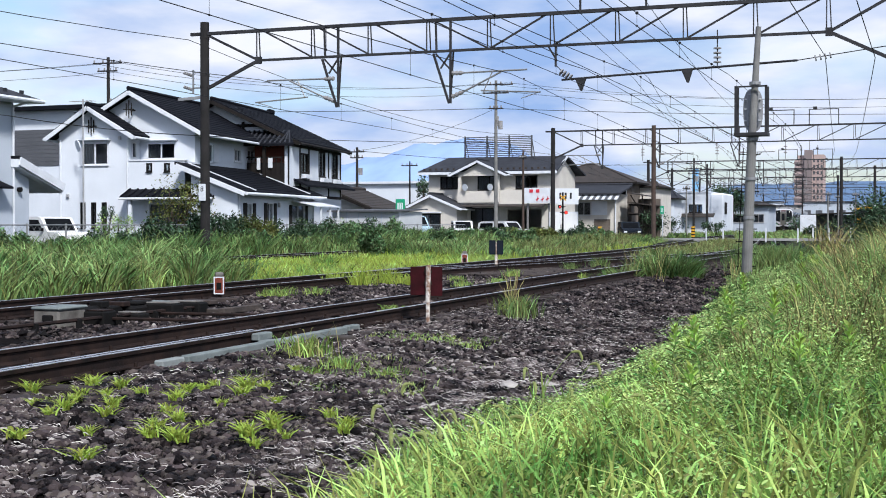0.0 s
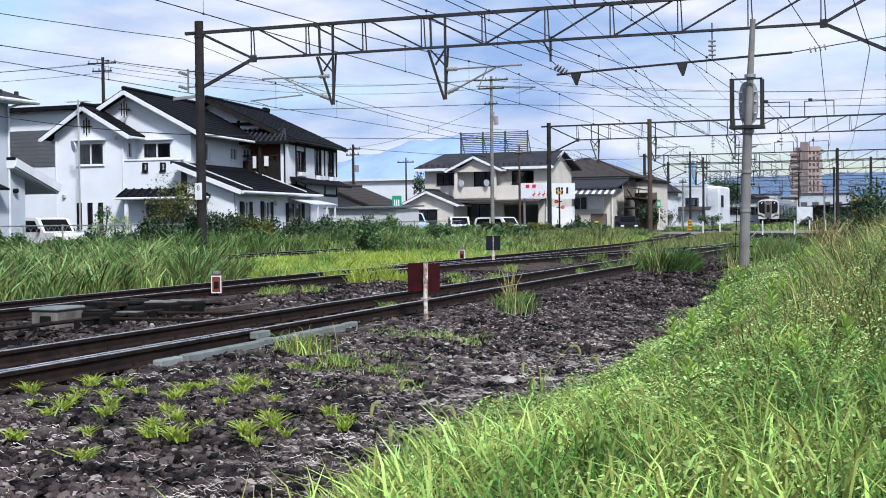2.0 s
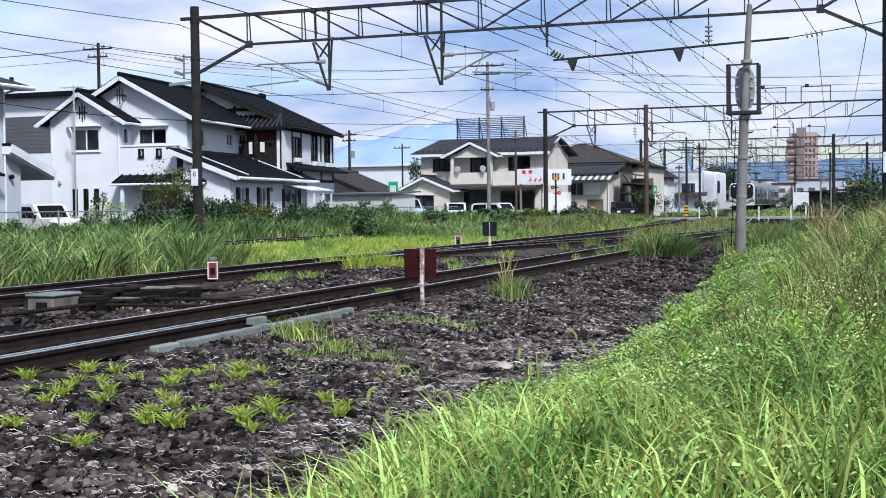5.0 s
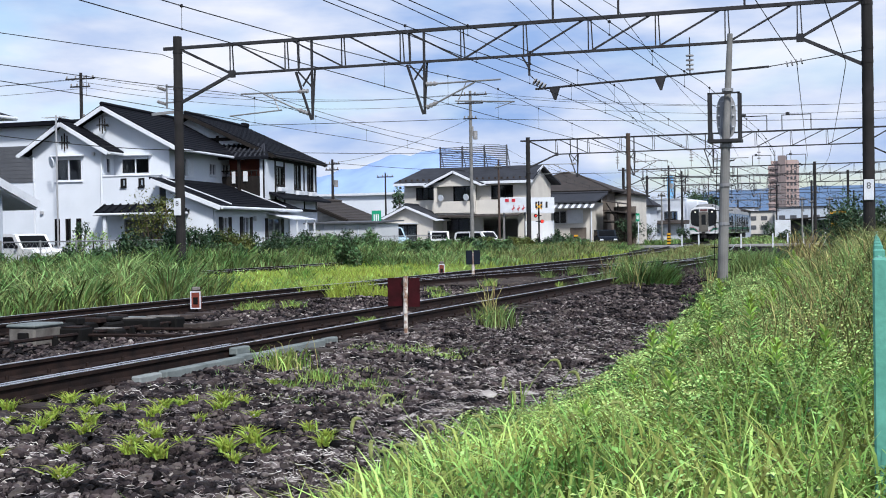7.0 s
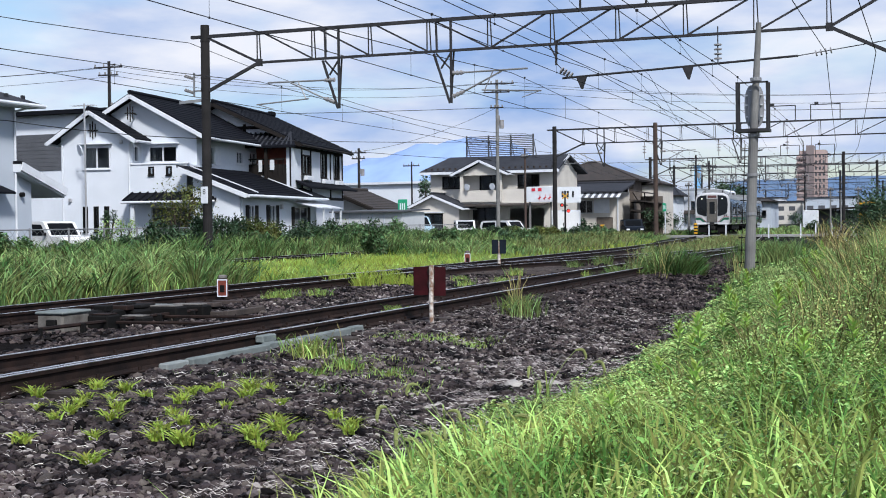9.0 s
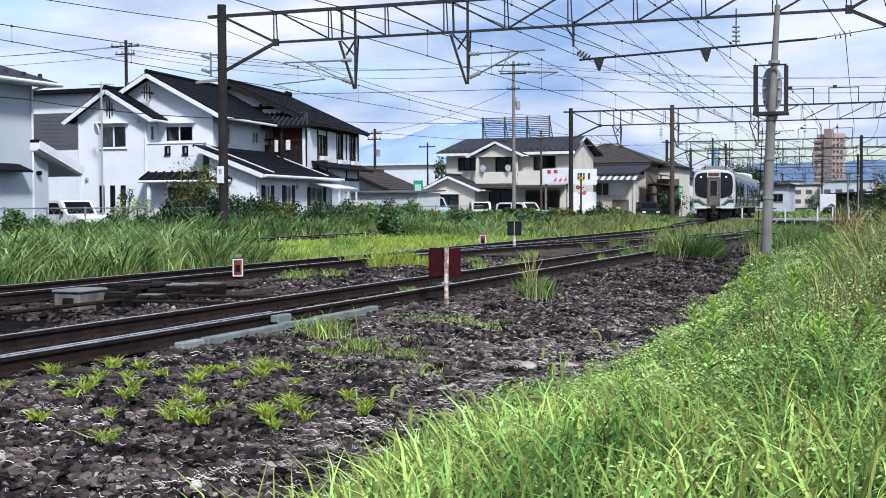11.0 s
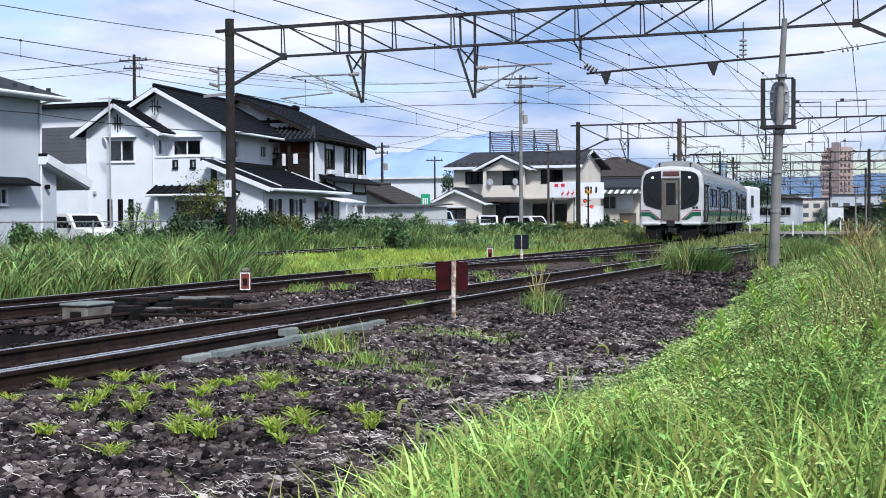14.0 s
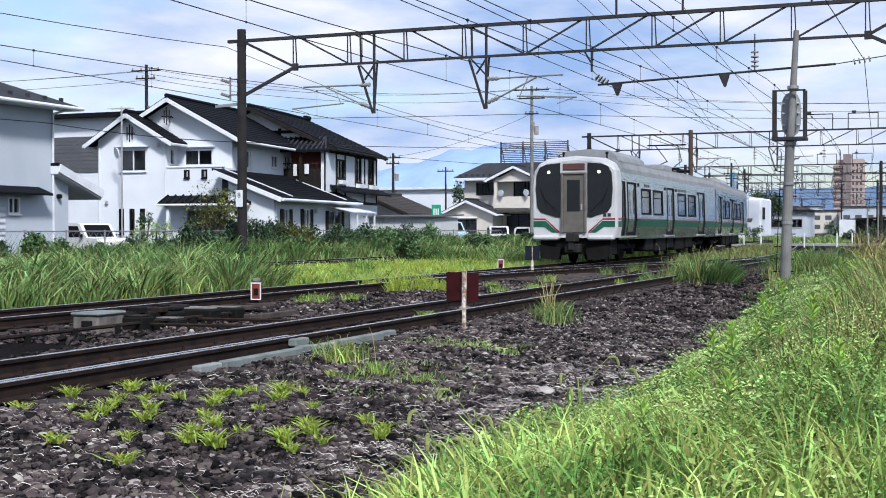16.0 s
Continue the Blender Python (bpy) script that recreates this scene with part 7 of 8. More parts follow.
def blue_marker():
    s = thing("track_marker", "dark blue double plate on a white and red post", "marker", pose(1.33, 34.24, -0.22, 0, 0, 18))
    part("post", M().tube((0, 0, 0.22), (0, 0, 0.85), 0.045, 8), WHITE_CHIPPED, s)
    part("post_foot", M().tube((0, 0, -0.05), (0, 0, 0.22), 0.046, 8), RUST, s, "rusty red foot")
    part("plate", M().box(-0.2, -0.05, 0.5, -0.015, -0.03, 0.9, 0.004), NAVY, s)
    part("plate", M().box(0.015, -0.05, 0.5, 0.2, -0.03, 0.9, 0.004), NAVY, s)
    return s


red_marker()
box_marker(1.18, 19.4, 0.42)
box_marker(-0.24, 36.0, 0.46)
blue_marker()


def switch_machine():
    s = thing("switch_machine", "weathered grey electric switch machine with rods between the tracks", "switch machine", pose(2.2, 13.6, -0.2))
    case = part("casing", M().box(-0.2, -0.2, 0.0, 0.2, 0.36, 0.24, 0.025), MACH, s)
    part("lid", M().box(-0.22, -0.22, 0.24, 0.22, 0.38, 0.28, 0.015), CABLE_GREY, case, "pale top lid")
    part("latch", M().box(-0.02, -0.26, 0.1, 0.12, -0.2, 0.18, 0.01), DARK_METAL, case)
    part("motor", M().tube((0.0, 0.42, 0.13), (0.0, 0.95, 0.13), 0.11, 12).box(-0.16, 0.95, 0.02, 0.16, 1.25, 0.22, 0.02), DARK_METAL, s)
    part("rear_housing", M().box(-0.25, 1.3, 0.02, 0.25, 2.3, 0.2, 0.03).box(-0.18, 1.5, 0.2, 0.2, 1.9, 0.26, 0.02), DARK_METAL, s)
    for k in range(5):
        part("bolt_box", M().box(-0.2 + 0.1 * (k % 2), 0.5 + 0.34 * k, 0.2, 0.0 + 0.1 * (k % 3), 0.68 + 0.34 * k, 0.27 + 0.02 * (k % 2), 0.012), DARK_METAL if k % 2 else RUST, s)
    for k, (x, y, w, d, h) in enumerate(((0.35, 0.3, 0.16, 0.3, 0.2), (0.45, 0.9, 0.2, 0.25, 0.14), (-0.35, 1.1, 0.14, 0.5, 0.18), (0.4, 1.7, 0.25, 0.3, 0.22), (-0.1, 2.45, 0.4, 0.2, 0.16), (0.35, 2.4, 0.3, 0.25, 0.2))):
        gear = part("gear_box", M().box(x - w, y, 0.0, x + w, y + d, h, 0.02), DARK_METAL, s, "black oily gear case")
        part("gear_cap", M().box(x - w * 0.8, y + 0.03, h, x + w * 0.8, y + d - 0.03, h + 0.02, 0.006), MACH if k % 2 else RUST, gear)
    part("rear_lid", M().box(-0.24, 1.95, 0.201, 0.24, 2.28, 0.23, 0.01), CABLE_GREY, s)
    r = M().tube((0.3, -4.5, 0.12), (0.55, 2.5, 0.13), 0.025, 6).tube((0.5, 0.5, 0.1), (2.6, 0.7, 0.1), 0.022, 6).tube((0.5, 1.6, 0.1), (2.6, 1.8, 0.1), 0.022, 6)
    part("rod", r, RUST, s, "rusty steel operating rods")
    for k in range(9):
        y = -4.2 + 0.8 * k
        part("rod_stand", M().box(0.28 + 0.035 * k, y, -0.05, 0.34 + 0.035 * k, y + 0.05, 0.14), DARK_METAL, s)
    part("plank", M().box(-0.4, 2.6, 0.0, 0.9, 2.75, 0.1, 0.01).box(0.9, 2.5, 0.03, 1.0, 3.6, 0.12, 0.01), SLEEPER, s)
    return s


switch_machine()


def pale_boards():
    for x, y, w, d, a in ((0.95 + 0.5, 17.2, 0.5, 0.2, 10), (1.6, 18.1, 0.55, 0.22, -8), (1.5, 19.0, 0.5, 0.2, 15), (2.6, 18.0, 0.25, 0.15, 30)):
        ob = part("cover_plate", M().box(-w / 2, -d / 2, 0, w / 2, d / 2, 0.07, 0.01), SLEEPER)
        ob.matrix_basis = pose(x, y, bed_z(x, y) + 0.02, 0, 0, a)
        tagged(ob, "worn dark board lying beside the switch rods", "board", group="pale boards")


pale_boards()


def cable_trough():
    y = 9.9
    k = 0
    while y < 14.2:
        L = (0.42, 1.55, 0.3, 0.5, 1.3, 0.35)[k % 6]
        ob = part("trough_cover", M().box(-0.05, 0, -0.14, 0.05, L - 0.05, 0.06, 0.012), CABLE_GREY if k % 3 else CONCRETE)
        ob.matrix_basis = pose(6.14 - 0.012 * (y - 9.9) + 0.018 * (k % 2), y, -0.16 + 0.006 * (k % 3))
        tagged(ob, "pale grey concrete cable trough section beside the rail", "cable trough", group="cable trough")
        y += L
        k += 1
    m = part("junction_block", M().box(-0.05, 0, -0.05, 0.05, 0.3, 0.03, 0.012), CABLE_GREY)
    m.matrix_basis = pose(6.02, 11.9, -0.05)
    tagged(m, "small grey concrete block beside the cable trough", "concrete block")


cable_trough()


def signal_mast():
    s = thing("signal_mast", "grey concrete mast with climbing steps and a signal seen from behind", "signal", pose(8.28, 33.74, -0.3))
    top = (0.28, 0.02, 6.5)
    part("mast", M().tube((0, 0, -0.2), (0.13, 0.01, 3.6), 0.14, 14, 0.12).tube((0.13, 0.01, 3.6), top, 0.105, 14, 0.07), POLE_GREY, s)
    for z in (3.62, 5.05, 2.6, 1.6):
        part("collar", M().tube((0.04 * z, 0, z - 0.04), (0.04 * z, 0, z + 0.04), 0.145, 12), BRACKET, s)
    st = M()
    for k in range(10):
        z = 0.35 + 0.32 * k
        st.beam((0.04 * z - 0.3, 0, z), (0.04 * z - 0.1, 0, z), 0.025).beam((0.04 * z + 0.1, 0, z), (0.04 * z + 0.22, 0, z), 0.025)
    st.tube((-0.22, 0.0, 0.0), (-0.08, 0, 3.4), 0.012, 5)
    part("climbing_step", st, DARK_METAL, s, "short climbing steps")
    f = M()
    for x in (-0.26, 0.5):
        f.box(x - 0.03, -0.2, 3.78, x + 0.03, -0.15, 4.98)
        f.box(x - 0.03, 0.2, 3.78, x + 0.03, 0.25, 4.98)
    f.box(-0.3, -0.24, 3.7, 0.55, 0.28, 3.78).box(-0.28, -0.2, 4.94, 0.53, -0.15, 4.98)
    part("cage", f, TRUSS, s, "dark frame round the signal")
    pts = []
    for k in range(20):
        a = 2 * math.pi * k / 20
        pts.append((0.13 + 0.25 * math.copysign(abs(math.cos(a)) ** 0.7, math.cos(a)), 4.38 + 0.56 * math.copysign(abs(math.sin(a)) ** 0.8, math.sin(a))))
    part("backplate", M().prism(pts, "y", 0.2, 0.24), SIGNAL_BACK, s, "oval grey backplate")
    part("lamp_body", M().box(-0.02, 0.1, 3.95, 0.28, 0.198, 4.8, 0.03), SIGNAL_BACK, s)
    b = M()
    for z in (4.1, 4.4, 4.65):
        b.box(-0.08, 0.14, z, 0.34, 0.197, z + 0.03)
    part("strap", b, TRIM, s)
    return s


signal_mast()


def green_fence():
    """The mint green fence along the path, over which the scene is seen."""
    f = thing("green_fence", "mint green steel fence with posts and mesh panels along the bank", "fence")
    fx = lambda y: 12.62 - 0.0165 * y
    y = 5.0
    while y < 40:
        post = M().box(fx(y) - 0.03, y, -0.3, fx(y) + 0.03, y + 0.06, 1.02, 0.008)
        part("post", post, MINT, f)
        m = M()
        for z in (0.02, 0.5, 0.97):
            m.tube((fx(y), y + 0.06, z), (fx(y + 2), y + 2, z), 0.02, 6)
        n = 26 if y < 14 else 8
        for k in range(1, n):
            yy = y + 0.06 + 1.94 * k / n
            m.tube((fx(yy), yy, 0.02), (fx(yy), yy, 0.97), 0.004, 4)
        part("mesh_panel", m, MINT, f)
        y += 2.0
    return f


green_fence()


def wire_fence():
    f = thing("wire_fence", "low grey chain-link fence before the houses", "fence")
    y = 30.0
    while y < 76:
        part("post", M().tube((-14.5, y, -0.2), (-14.5, y, 1.15), 0.03, 6), FENCE_GREY, f)
        y += 2.0
    m = M()
    for z in (0.15, 1.1):
        m.tube((-14.5, 30, z), (-14.5, 76, z), 0.022, 6)
    part("rail", m, FENCE_GREY, f)
    m = M()
    for k in range(153):
        y = 30 + 0.3 * k
        m.tube((-14.5, y, 0.15), (-14.5, y + 0.3 * 3, 1.1), 0.006, 3, caps=False)
        m.tube((-14.5, y + 0.9, 0.15), (-14.5, y, 1.1), 0.006, 3, caps=False)
    part("mesh", m, FENCE_GREY, f, "thin diagonal wire mesh")
    return f


wire_fence()


# ---------------------------------------------------------------- poles and wires of the streets
def utility_pole(x, y, h, arms, material=POLE_GREY, label="grey concrete utility pole with crossarms and wires", r=0.15, gear=True):
    p = thing("utility_pole", label, "utility pole", pose(x, y, -0.2, 0, 0, 8), group="utility poles")
    part("shaft", M().tube((0, 0, 0), (0, 0, h), r, 12, r * 0.65), material, p)
    for z, w in arms:
        arm = part("crossarm", M().box(-w, -0.12, z - 0.05, w, -0.04 - r * 0.6, z + 0.05), TRUSS, p)
        for k in range(4):
            a = -w + 0.1 + (2 * w - 0.2) * k / 3
            part("pin_insulator", M().tube((a, -0.13, z + 0.05), (a, -0.13, z + 0.2), 0.05, 7), INSUL, arm)
    if gear:
        part("transformer", M().tube((0.32, 0.0, h * 0.7), (0.32, 0.0, h * 0.7 + 0.6), 0.17, 10).box(0.1, -0.05, h * 0.72, 0.2, 0.05, h * 0.78), INSUL, p)
        m = M()
        for k in range(5):
            z = h * 0.4 + 0.35 * k
            m.beam((-0.2, 0, z), (0.2, 0, z), 0.02)
        part("climbing_step", m, DARK_METAL, p)
    return p


utility_pole(-16.2, 87.4, 11.6, ((11.3, 1.25), (10.7, 0.95), (9.6, 0.5)))
utility_pole(-36.4, 69.5, 12.0, ((11.6, 1.0), (11.1, 0.7)), POLE_DARK, "dark utility pole behind the white house")
utility_pole(-32.9, 100.2, 7.9, ((7.5, 0.7), (7.0, 0.6)), POLE_DARK, "dark utility pole beyond the timbered house")
utility_pole(-32.5, 111.2, 7.2, ((6.8, 0.8),), POLE_DARK, "thin street pole beyond the roofs", 0.1, False)
utility_pole(-15.2, 90.8, 6.8, ((6.2, 0.3),), POLE_BROWN, "thin brown pole beside the shop house", 0.1, False)
utility_pole(-12.6, 150.0, 9.0, ((8.4, 0.9), (7.8, 0.9), (7.2, 0.7)), POLE_DARK, "dark utility pole crowded with crossarms", 0.16)
utility_pole(-11.4, 152.0, 8.4, ((7.8, 0.8), (7.2, 0.8)), POLE_DARK, "dark utility pole crowded with crossarms", 0.16)
for x, y, h in ((-2.6, 118, 5.2), (-0.4, 150, 6.6), (3.4, 135, 4.6), (4.4, 140, 5.4), (2.4, 168, 5.0), (6.4, 128, 4.4), (-8.6, 122, 5.0)):
    utility_pole(x, y, h, ((h - 0.3, 0.35),), POLE_GREY if h < 5.1 else POLE_DARK, "slim trackside lamp pole in the yard", 0.1, False)


def street_wires():
    A, B, C, D = (-36.4, 69.4, 11.4), (-16.2, 87.3, 11.2), (-32.9, 100.1, 7.4), (-12.6, 150, 8.2)
    for dz, dx in ((0.0, -0.9), (0.0, 0.9), (-0.6, 0.6)):
        feeder("street_wire", "thin street cable between utility poles", [(-75, 50, 10.5 + dz), (A[0] + dx, A[1], A[2] + dz), (B[0] + dx, B[1], B[2] + dz), (20, 104, 11.0 + dz), (70, 120, 10.5 + dz)], 0.013, 0.9)
    feeder("street_wire", "thick street cable between utility poles", [(-60, 60, 8.8), (B[0], B[1], 9.4), (25, 108, 9.8)], 0.02, 0.4)
    feeder("street_wire", "dark service cable strung before the white house", [(-24.0, 22.0, 5.6), (-15.3, 34.0, 4.65), (-11.4, 39.4, 4.25), (-16.2, 87.3, 7.0)], 0.014, 0.1)
    feeder("street_wire", "thin cable over the far roofs", [C, (-16.2, 87.3, 9.4)], 0.014, 0.5)
    feeder("street_wire", "thin cable over the far roofs", [C, D], 0.02, 0.6)
    # slanting stays beyond the near gantry
    for x in (0.0, 0.6):
        feeder("guy_wire", "thin slanting stay wire", [(1.9 + x, 36.0, 8.0), (1.4 + x, 52.0, 7.1), (-3.6 + 0.4 * x, 90, 7.6)], 0.011, 0.05)



street_wires()


def antenna_mast():
    a = thing("antenna_mast", "thin antenna mast with a satellite dish by the house", "antenna", pose(-26.1, 52.8, -0.15))
    part("mast", M().tube((0, 0, 0), (0, 0, 7.4), 0.045, 8), ALU, a)
    part("dish", M().tube((-0.25, -0.12, 5.1), (-0.2, -0.05, 5.12), 0.3, 16, 0.24), TRIM, a, "white satellite dish")
    m = M().beam((-0.7, 0, 7.3), (0.6, 0, 7.3), 0.03)
    for k in range(7):
        m.beam((-0.65 + 0.2 * k, -0.25, 7.3), (-0.65 + 0.2 * k, 0.25, 7.3), 0.02)
    part("aerial", m, ALU, a)
    return a


antenna_mast()


# ---------------------------------------------------------------- buildings further along
def far_buildings():
    hip_house(-24.3, -14.3, 124.0, 133.0, 5.25, 7.25, WEATHERED, ROOF_BROWN, "old weathered house with a brown tiled hipped roof", ((-18.5, -16.8, 3.7, 4.8), (-16.2, -14.8, 3.7, 4.8)), inset=0.44)
    h = thing("shop_front", "cream low shop with a striped awning before the old house", "shop")
    m = M()
    wall_y(m, 118.0, -21.0, -14.6, -0.15, 4.0, [(-18.2, -16.9, 2.0, 3.2), (-16.6, -15.0, -0.1, 1.6)])
    wall_x(m, -14.6, 118.18, 123.5, -0.15, 4.0, [])
    part("wall", m, CREAM, h)
    part("roof", M().slab([(-21.4, 117.2, 4.05), (-13.9, 117.2, 4.05), (-13.9, 122.6, 4.95), (-21.4, 122.6, 4.95)], 0.15), ROOF_GREY, h)
    part("ridge_cap", M().tube((-21.4, 122.6, 5.0), (-13.9, 122.6, 5.0), 0.12, 8), ROOF_GREY, h)
    for k in range(14):
        part("awning_stripe", M().slab([(-18.2 + 0.3 * k, 116.4, 3.45), (-17.9 + 0.3 * k, 116.4, 3.45), (-17.9 + 0.3 * k, 117.6, 3.9), (-18.2 + 0.3 * k, 117.6, 3.9)], 0.05), TRIM if k % 2 else SIDING, h)
    window(h, "y", 118.0, -18.2, -16.9, 2.0, 3.2, frame_mat=ALU, curtain=False)
    part("storm_shutter", M().box(-16.8, 117.9, 2.0, -15.3, 117.99, 3.3, 0.01), TRIM, h, "white storm shutter case")
    part("door", M().box(-16.55, 118.06, -0.1, -15.05, 118.1, 1.58), WEATHERED, h)
    part("side_pipe", M().tube((-14.5, 117.9, -0.1), (-14.5, 117.9, 4.0), 0.06, 8), TRIM, h)
    # stacked lean-tos at the old house's side
    s = thing("lean_to", "weathered brown lean-to sheds stacked against the old house", "shed")
    part("back_wall", M().box(-13.55, 123.6, -0.2, -11.4, 123.8, 3.6), WEATHERED, s)
    part("stair_rail", M().beam((-13.4, 119.4, 3.9), (-11.2, 119.4, 0.4), 0.1).beam((-13.0, 119.3, 3.2), (-10.8, 119.3, 1.6), 0.06), TIMBER, s)
    for k, (z, w) in enumerate(((3.0, 1.3), (2.1, 1.9), (1.1, 2.4))):
        part("floor_deck", M().box(-13.6, 119.5, z - 0.1, -13.6 + w, 124.0, z + 0.05), TIMBER, s)
        part("roof", M().slab([(-13.7, 119.2, z + 1.15), (-13.3 + w, 119.2, z + 0.85), (-13.3 + w, 124.2, z + 0.85), (-13.7, 124.2, z + 1.15)], 0.08), ROOF_BROWN, s)
        part("post", M().box(-13.65 + w, 119.5, -0.2, -13.55 + w, 119.6, z + 0.9), TIMBER, s)
    hip_house(-14.9, -12.7, 128.0, 136.0, 4.95, 5.45, CREAM, ROOF_BROWN, "cream house beside the old brown roofed house", over=0.35)
    w = thing("white_building", "white two-storey building with rounded corner near the crossing", "building")
    m = M()
    wall_y(m, 162.0, -16.6, -12.8, -0.15, 5.1, [(-15.2, -13.6, 2.6, 3.6)])
    wall_x(m, -12.8, 162.18, 172, -0.15, 5.1, [])
    wall_x(m, -16.42, 162.18, 172, -0.15, 5.1, [])
    part("wall", m, STUCCO, w)
    part("flat_roof", M().box(-16.7, 161.9, 5.1, -12.7, 172, 5.25), TRIM, w)
    part("side_block", M().box(-12.79, 163.0, -0.15, -11.1, 172, 5.05, 0.2), STUCCO, w)
    part("side_window", M().box(-11.099, 164.0, 2.4, -11.05, 166.0, 3.9), TIMBER, w, "dark side window")
    window(w, "y", 162.0, -15.2, -13.6, 2.6, 3.6, frame_mat=TIMBER, curtain=False)
    part("awning", M().slab([(-17.4, 160.8, 2.1), (-12.0, 160.8, 2.1), (-12.0, 162.0, 2.5), (-17.4, 162.0, 2.5)], 0.1), ROOF_BROWN, w)
    hip_house(-18.8, -16.0, 156.0, 161.0, 4.3, 5.5, STUCCO, ROOF_GREY, "small white house beside the white building", ((-17.6, -16.4, 2.2, 3.4),))
    hip_house(-14.6, -8.4, 188.0, 198.0, 3.9, 4.3, STUCCO_GREY, ROOF_BROWN, "low pinkish building beyond the white one", ((-13.5, -11.0, 1.4, 2.6), (-10.5, -9.0, 1.4, 2.6)), inset=0.2)
    b = thing("banner_tower", "slim bright blue advertising tower", "sign tower")
    part("panel", M().box(-17.2, 176.0, 5.0, -16.4, 176.6, 8.7, 0.05), BLUE_BANNER, b)
    part("leg", M().box(-17.0, 176.1, -0.2, -16.6, 176.5, 5.0), POLE_GREY, b)
    p = thing("station_shed", "dark roofed station shed beside the yard", "shed")
    part("roof", M().slab([(-3.0, 188.0, 2.6), (3.6, 188.0, 2.9), (3.6, 196.0, 2.9), (-3.0, 196.0, 2.6)], 0.2), TIMBER, p)
    for x in (-2.8, 0.4, 3.3):
        part("post", M().box(x, 188.2, -0.2, x + 0.15, 188.35, 2.6), TIMBER, p)
    part("wall", M().box(-2.9, 194.0, -0.2, 3.5, 194.2, 2.5), SIDING, p)
    q = thing("storage_box", "white storage container beside the yard", "container")
    part("body", M().box(-0.6, 149.5, 0.25, 1.0, 151.5, 2.2, 0.04), TRIM, q)
    part("skid", M().box(-0.5, 149.6, -0.2, 0.9, 151.4, 0.249), DARK_METAL, q)
    # yellow maintenance machine
    y = thing("track_machine", "yellow track maintenance machine with windows in the yard", "machine", pose(6.4, 150, 0))
    part("cab", M().box(-1.2, 0, 0.9, 1.2, 2.6, 3.1, 0.08), YELLOW, y)
    part("cab_roof", M().box(-1.3, -0.1, 3.1, 1.3, 2.7, 3.3, 0.05), TRIM, y)
    part("window", M().box(-1.0, -0.03, 1.9, 1.0, -0.002, 2.8), DARK_PANEL, y)
    part("engine", M().box(-1.1, 2.6, 0.9, 1.1, 6.5, 2.2, 0.1), YELLOW, y)
    part("chassis", M().box(-1.2, -0.3, 0.45, 1.2, 7.0, 0.9), DARK_METAL, y)
    for s_ in (0.6, 2.0, 5.0, 6.2):
        part("wheel", M().tube((-0.65, s_, 0.4), (-0.5, s_, 0.4), 0.4, 14).tube((0.5, s_, 0.4), (0.65, s_, 0.4), 0.4, 14), DARK_METAL, y)
    # pink tower block, its cladding paled to stand in for distance haze
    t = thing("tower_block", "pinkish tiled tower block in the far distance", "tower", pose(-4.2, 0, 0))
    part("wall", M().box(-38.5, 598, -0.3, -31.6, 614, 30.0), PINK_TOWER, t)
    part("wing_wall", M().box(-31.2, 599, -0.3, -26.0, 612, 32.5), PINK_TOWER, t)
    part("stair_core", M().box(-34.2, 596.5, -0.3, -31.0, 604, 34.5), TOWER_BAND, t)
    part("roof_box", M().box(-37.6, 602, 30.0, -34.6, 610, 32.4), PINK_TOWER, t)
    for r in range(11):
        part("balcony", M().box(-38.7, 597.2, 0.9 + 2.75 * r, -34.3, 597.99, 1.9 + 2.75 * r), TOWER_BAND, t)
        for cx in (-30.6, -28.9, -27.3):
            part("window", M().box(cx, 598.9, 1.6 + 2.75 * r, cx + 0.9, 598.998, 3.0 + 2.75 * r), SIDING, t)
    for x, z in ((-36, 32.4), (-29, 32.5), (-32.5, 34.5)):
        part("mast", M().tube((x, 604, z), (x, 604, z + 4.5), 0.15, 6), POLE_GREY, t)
    # low town blocks
    for x0, x1, y0, z, mtl in ((-60, -36, 470, 9, STUCCO), (-24, -8, 420, 8, STUCCO_GREY), (-6, 12, 430, 6.5, STUCCO), (-34, -26, 430, 7, CREAM), (14, 30, 380, 6, STUCCO_GREY)):
        b = thing("town_building", "plain pale low town building in the distance", "building", group="town buildings")
        part("wall", M().box(x0, y0, -0.3, x1, y0 + 16, z), mtl, b)
        part("roof", M().box(x0 - 0.4, y0 - 0.4, z, x1 + 0.4, y0 + 16.4, z + 0.4), ROOF_GREY, b)
        n = int((x1 - x0) / 3.5)
        for k in range(n):
            for zz in (1.2, 4.2):
                if zz + 1.6 < z:
                    part("window", M().box(x0 + 0.8 + 3.5 * k, y0 - 0.08, zz, x0 + 2.8 + 3.5 * k, y0 - 0.002, zz + 1.4), SIDING, b)
    b = thing("warehouse", "large plain white hall behind the roofs", "hall")
    part("wall", M().box(-52, 128, -0.3, -36, 146, 5.5), STUCCO, b)
    part("roof", M().box(-52.4, 127.6, 5.5, -35.6, 146.4, 5.75), TRIM, b)
    # shed and low house beyond the timbered house
    s = thing("garden_shed", "long grey-white shed behind the fence", "shed")
    part("body", M().box(-19.4, 67.0, -0.2, -15.2, 70.5, 1.85, 0.03), PALE_SHED, s)
    for k in range(6):
        part("panel_rib", M().box(-19.2 + 0.72 * k, 66.97, 0.0, -19.15 + 0.72 * k, 66.999, 1.8), STUCCO_GREY, s)
    part("roof", M().slab([(-19.6, 66.7, 1.92), (-15.0, 66.7, 1.92), (-15.0, 70.9, 2.05), (-19.6, 70.9, 2.05)], 0.08), SIDING, s)
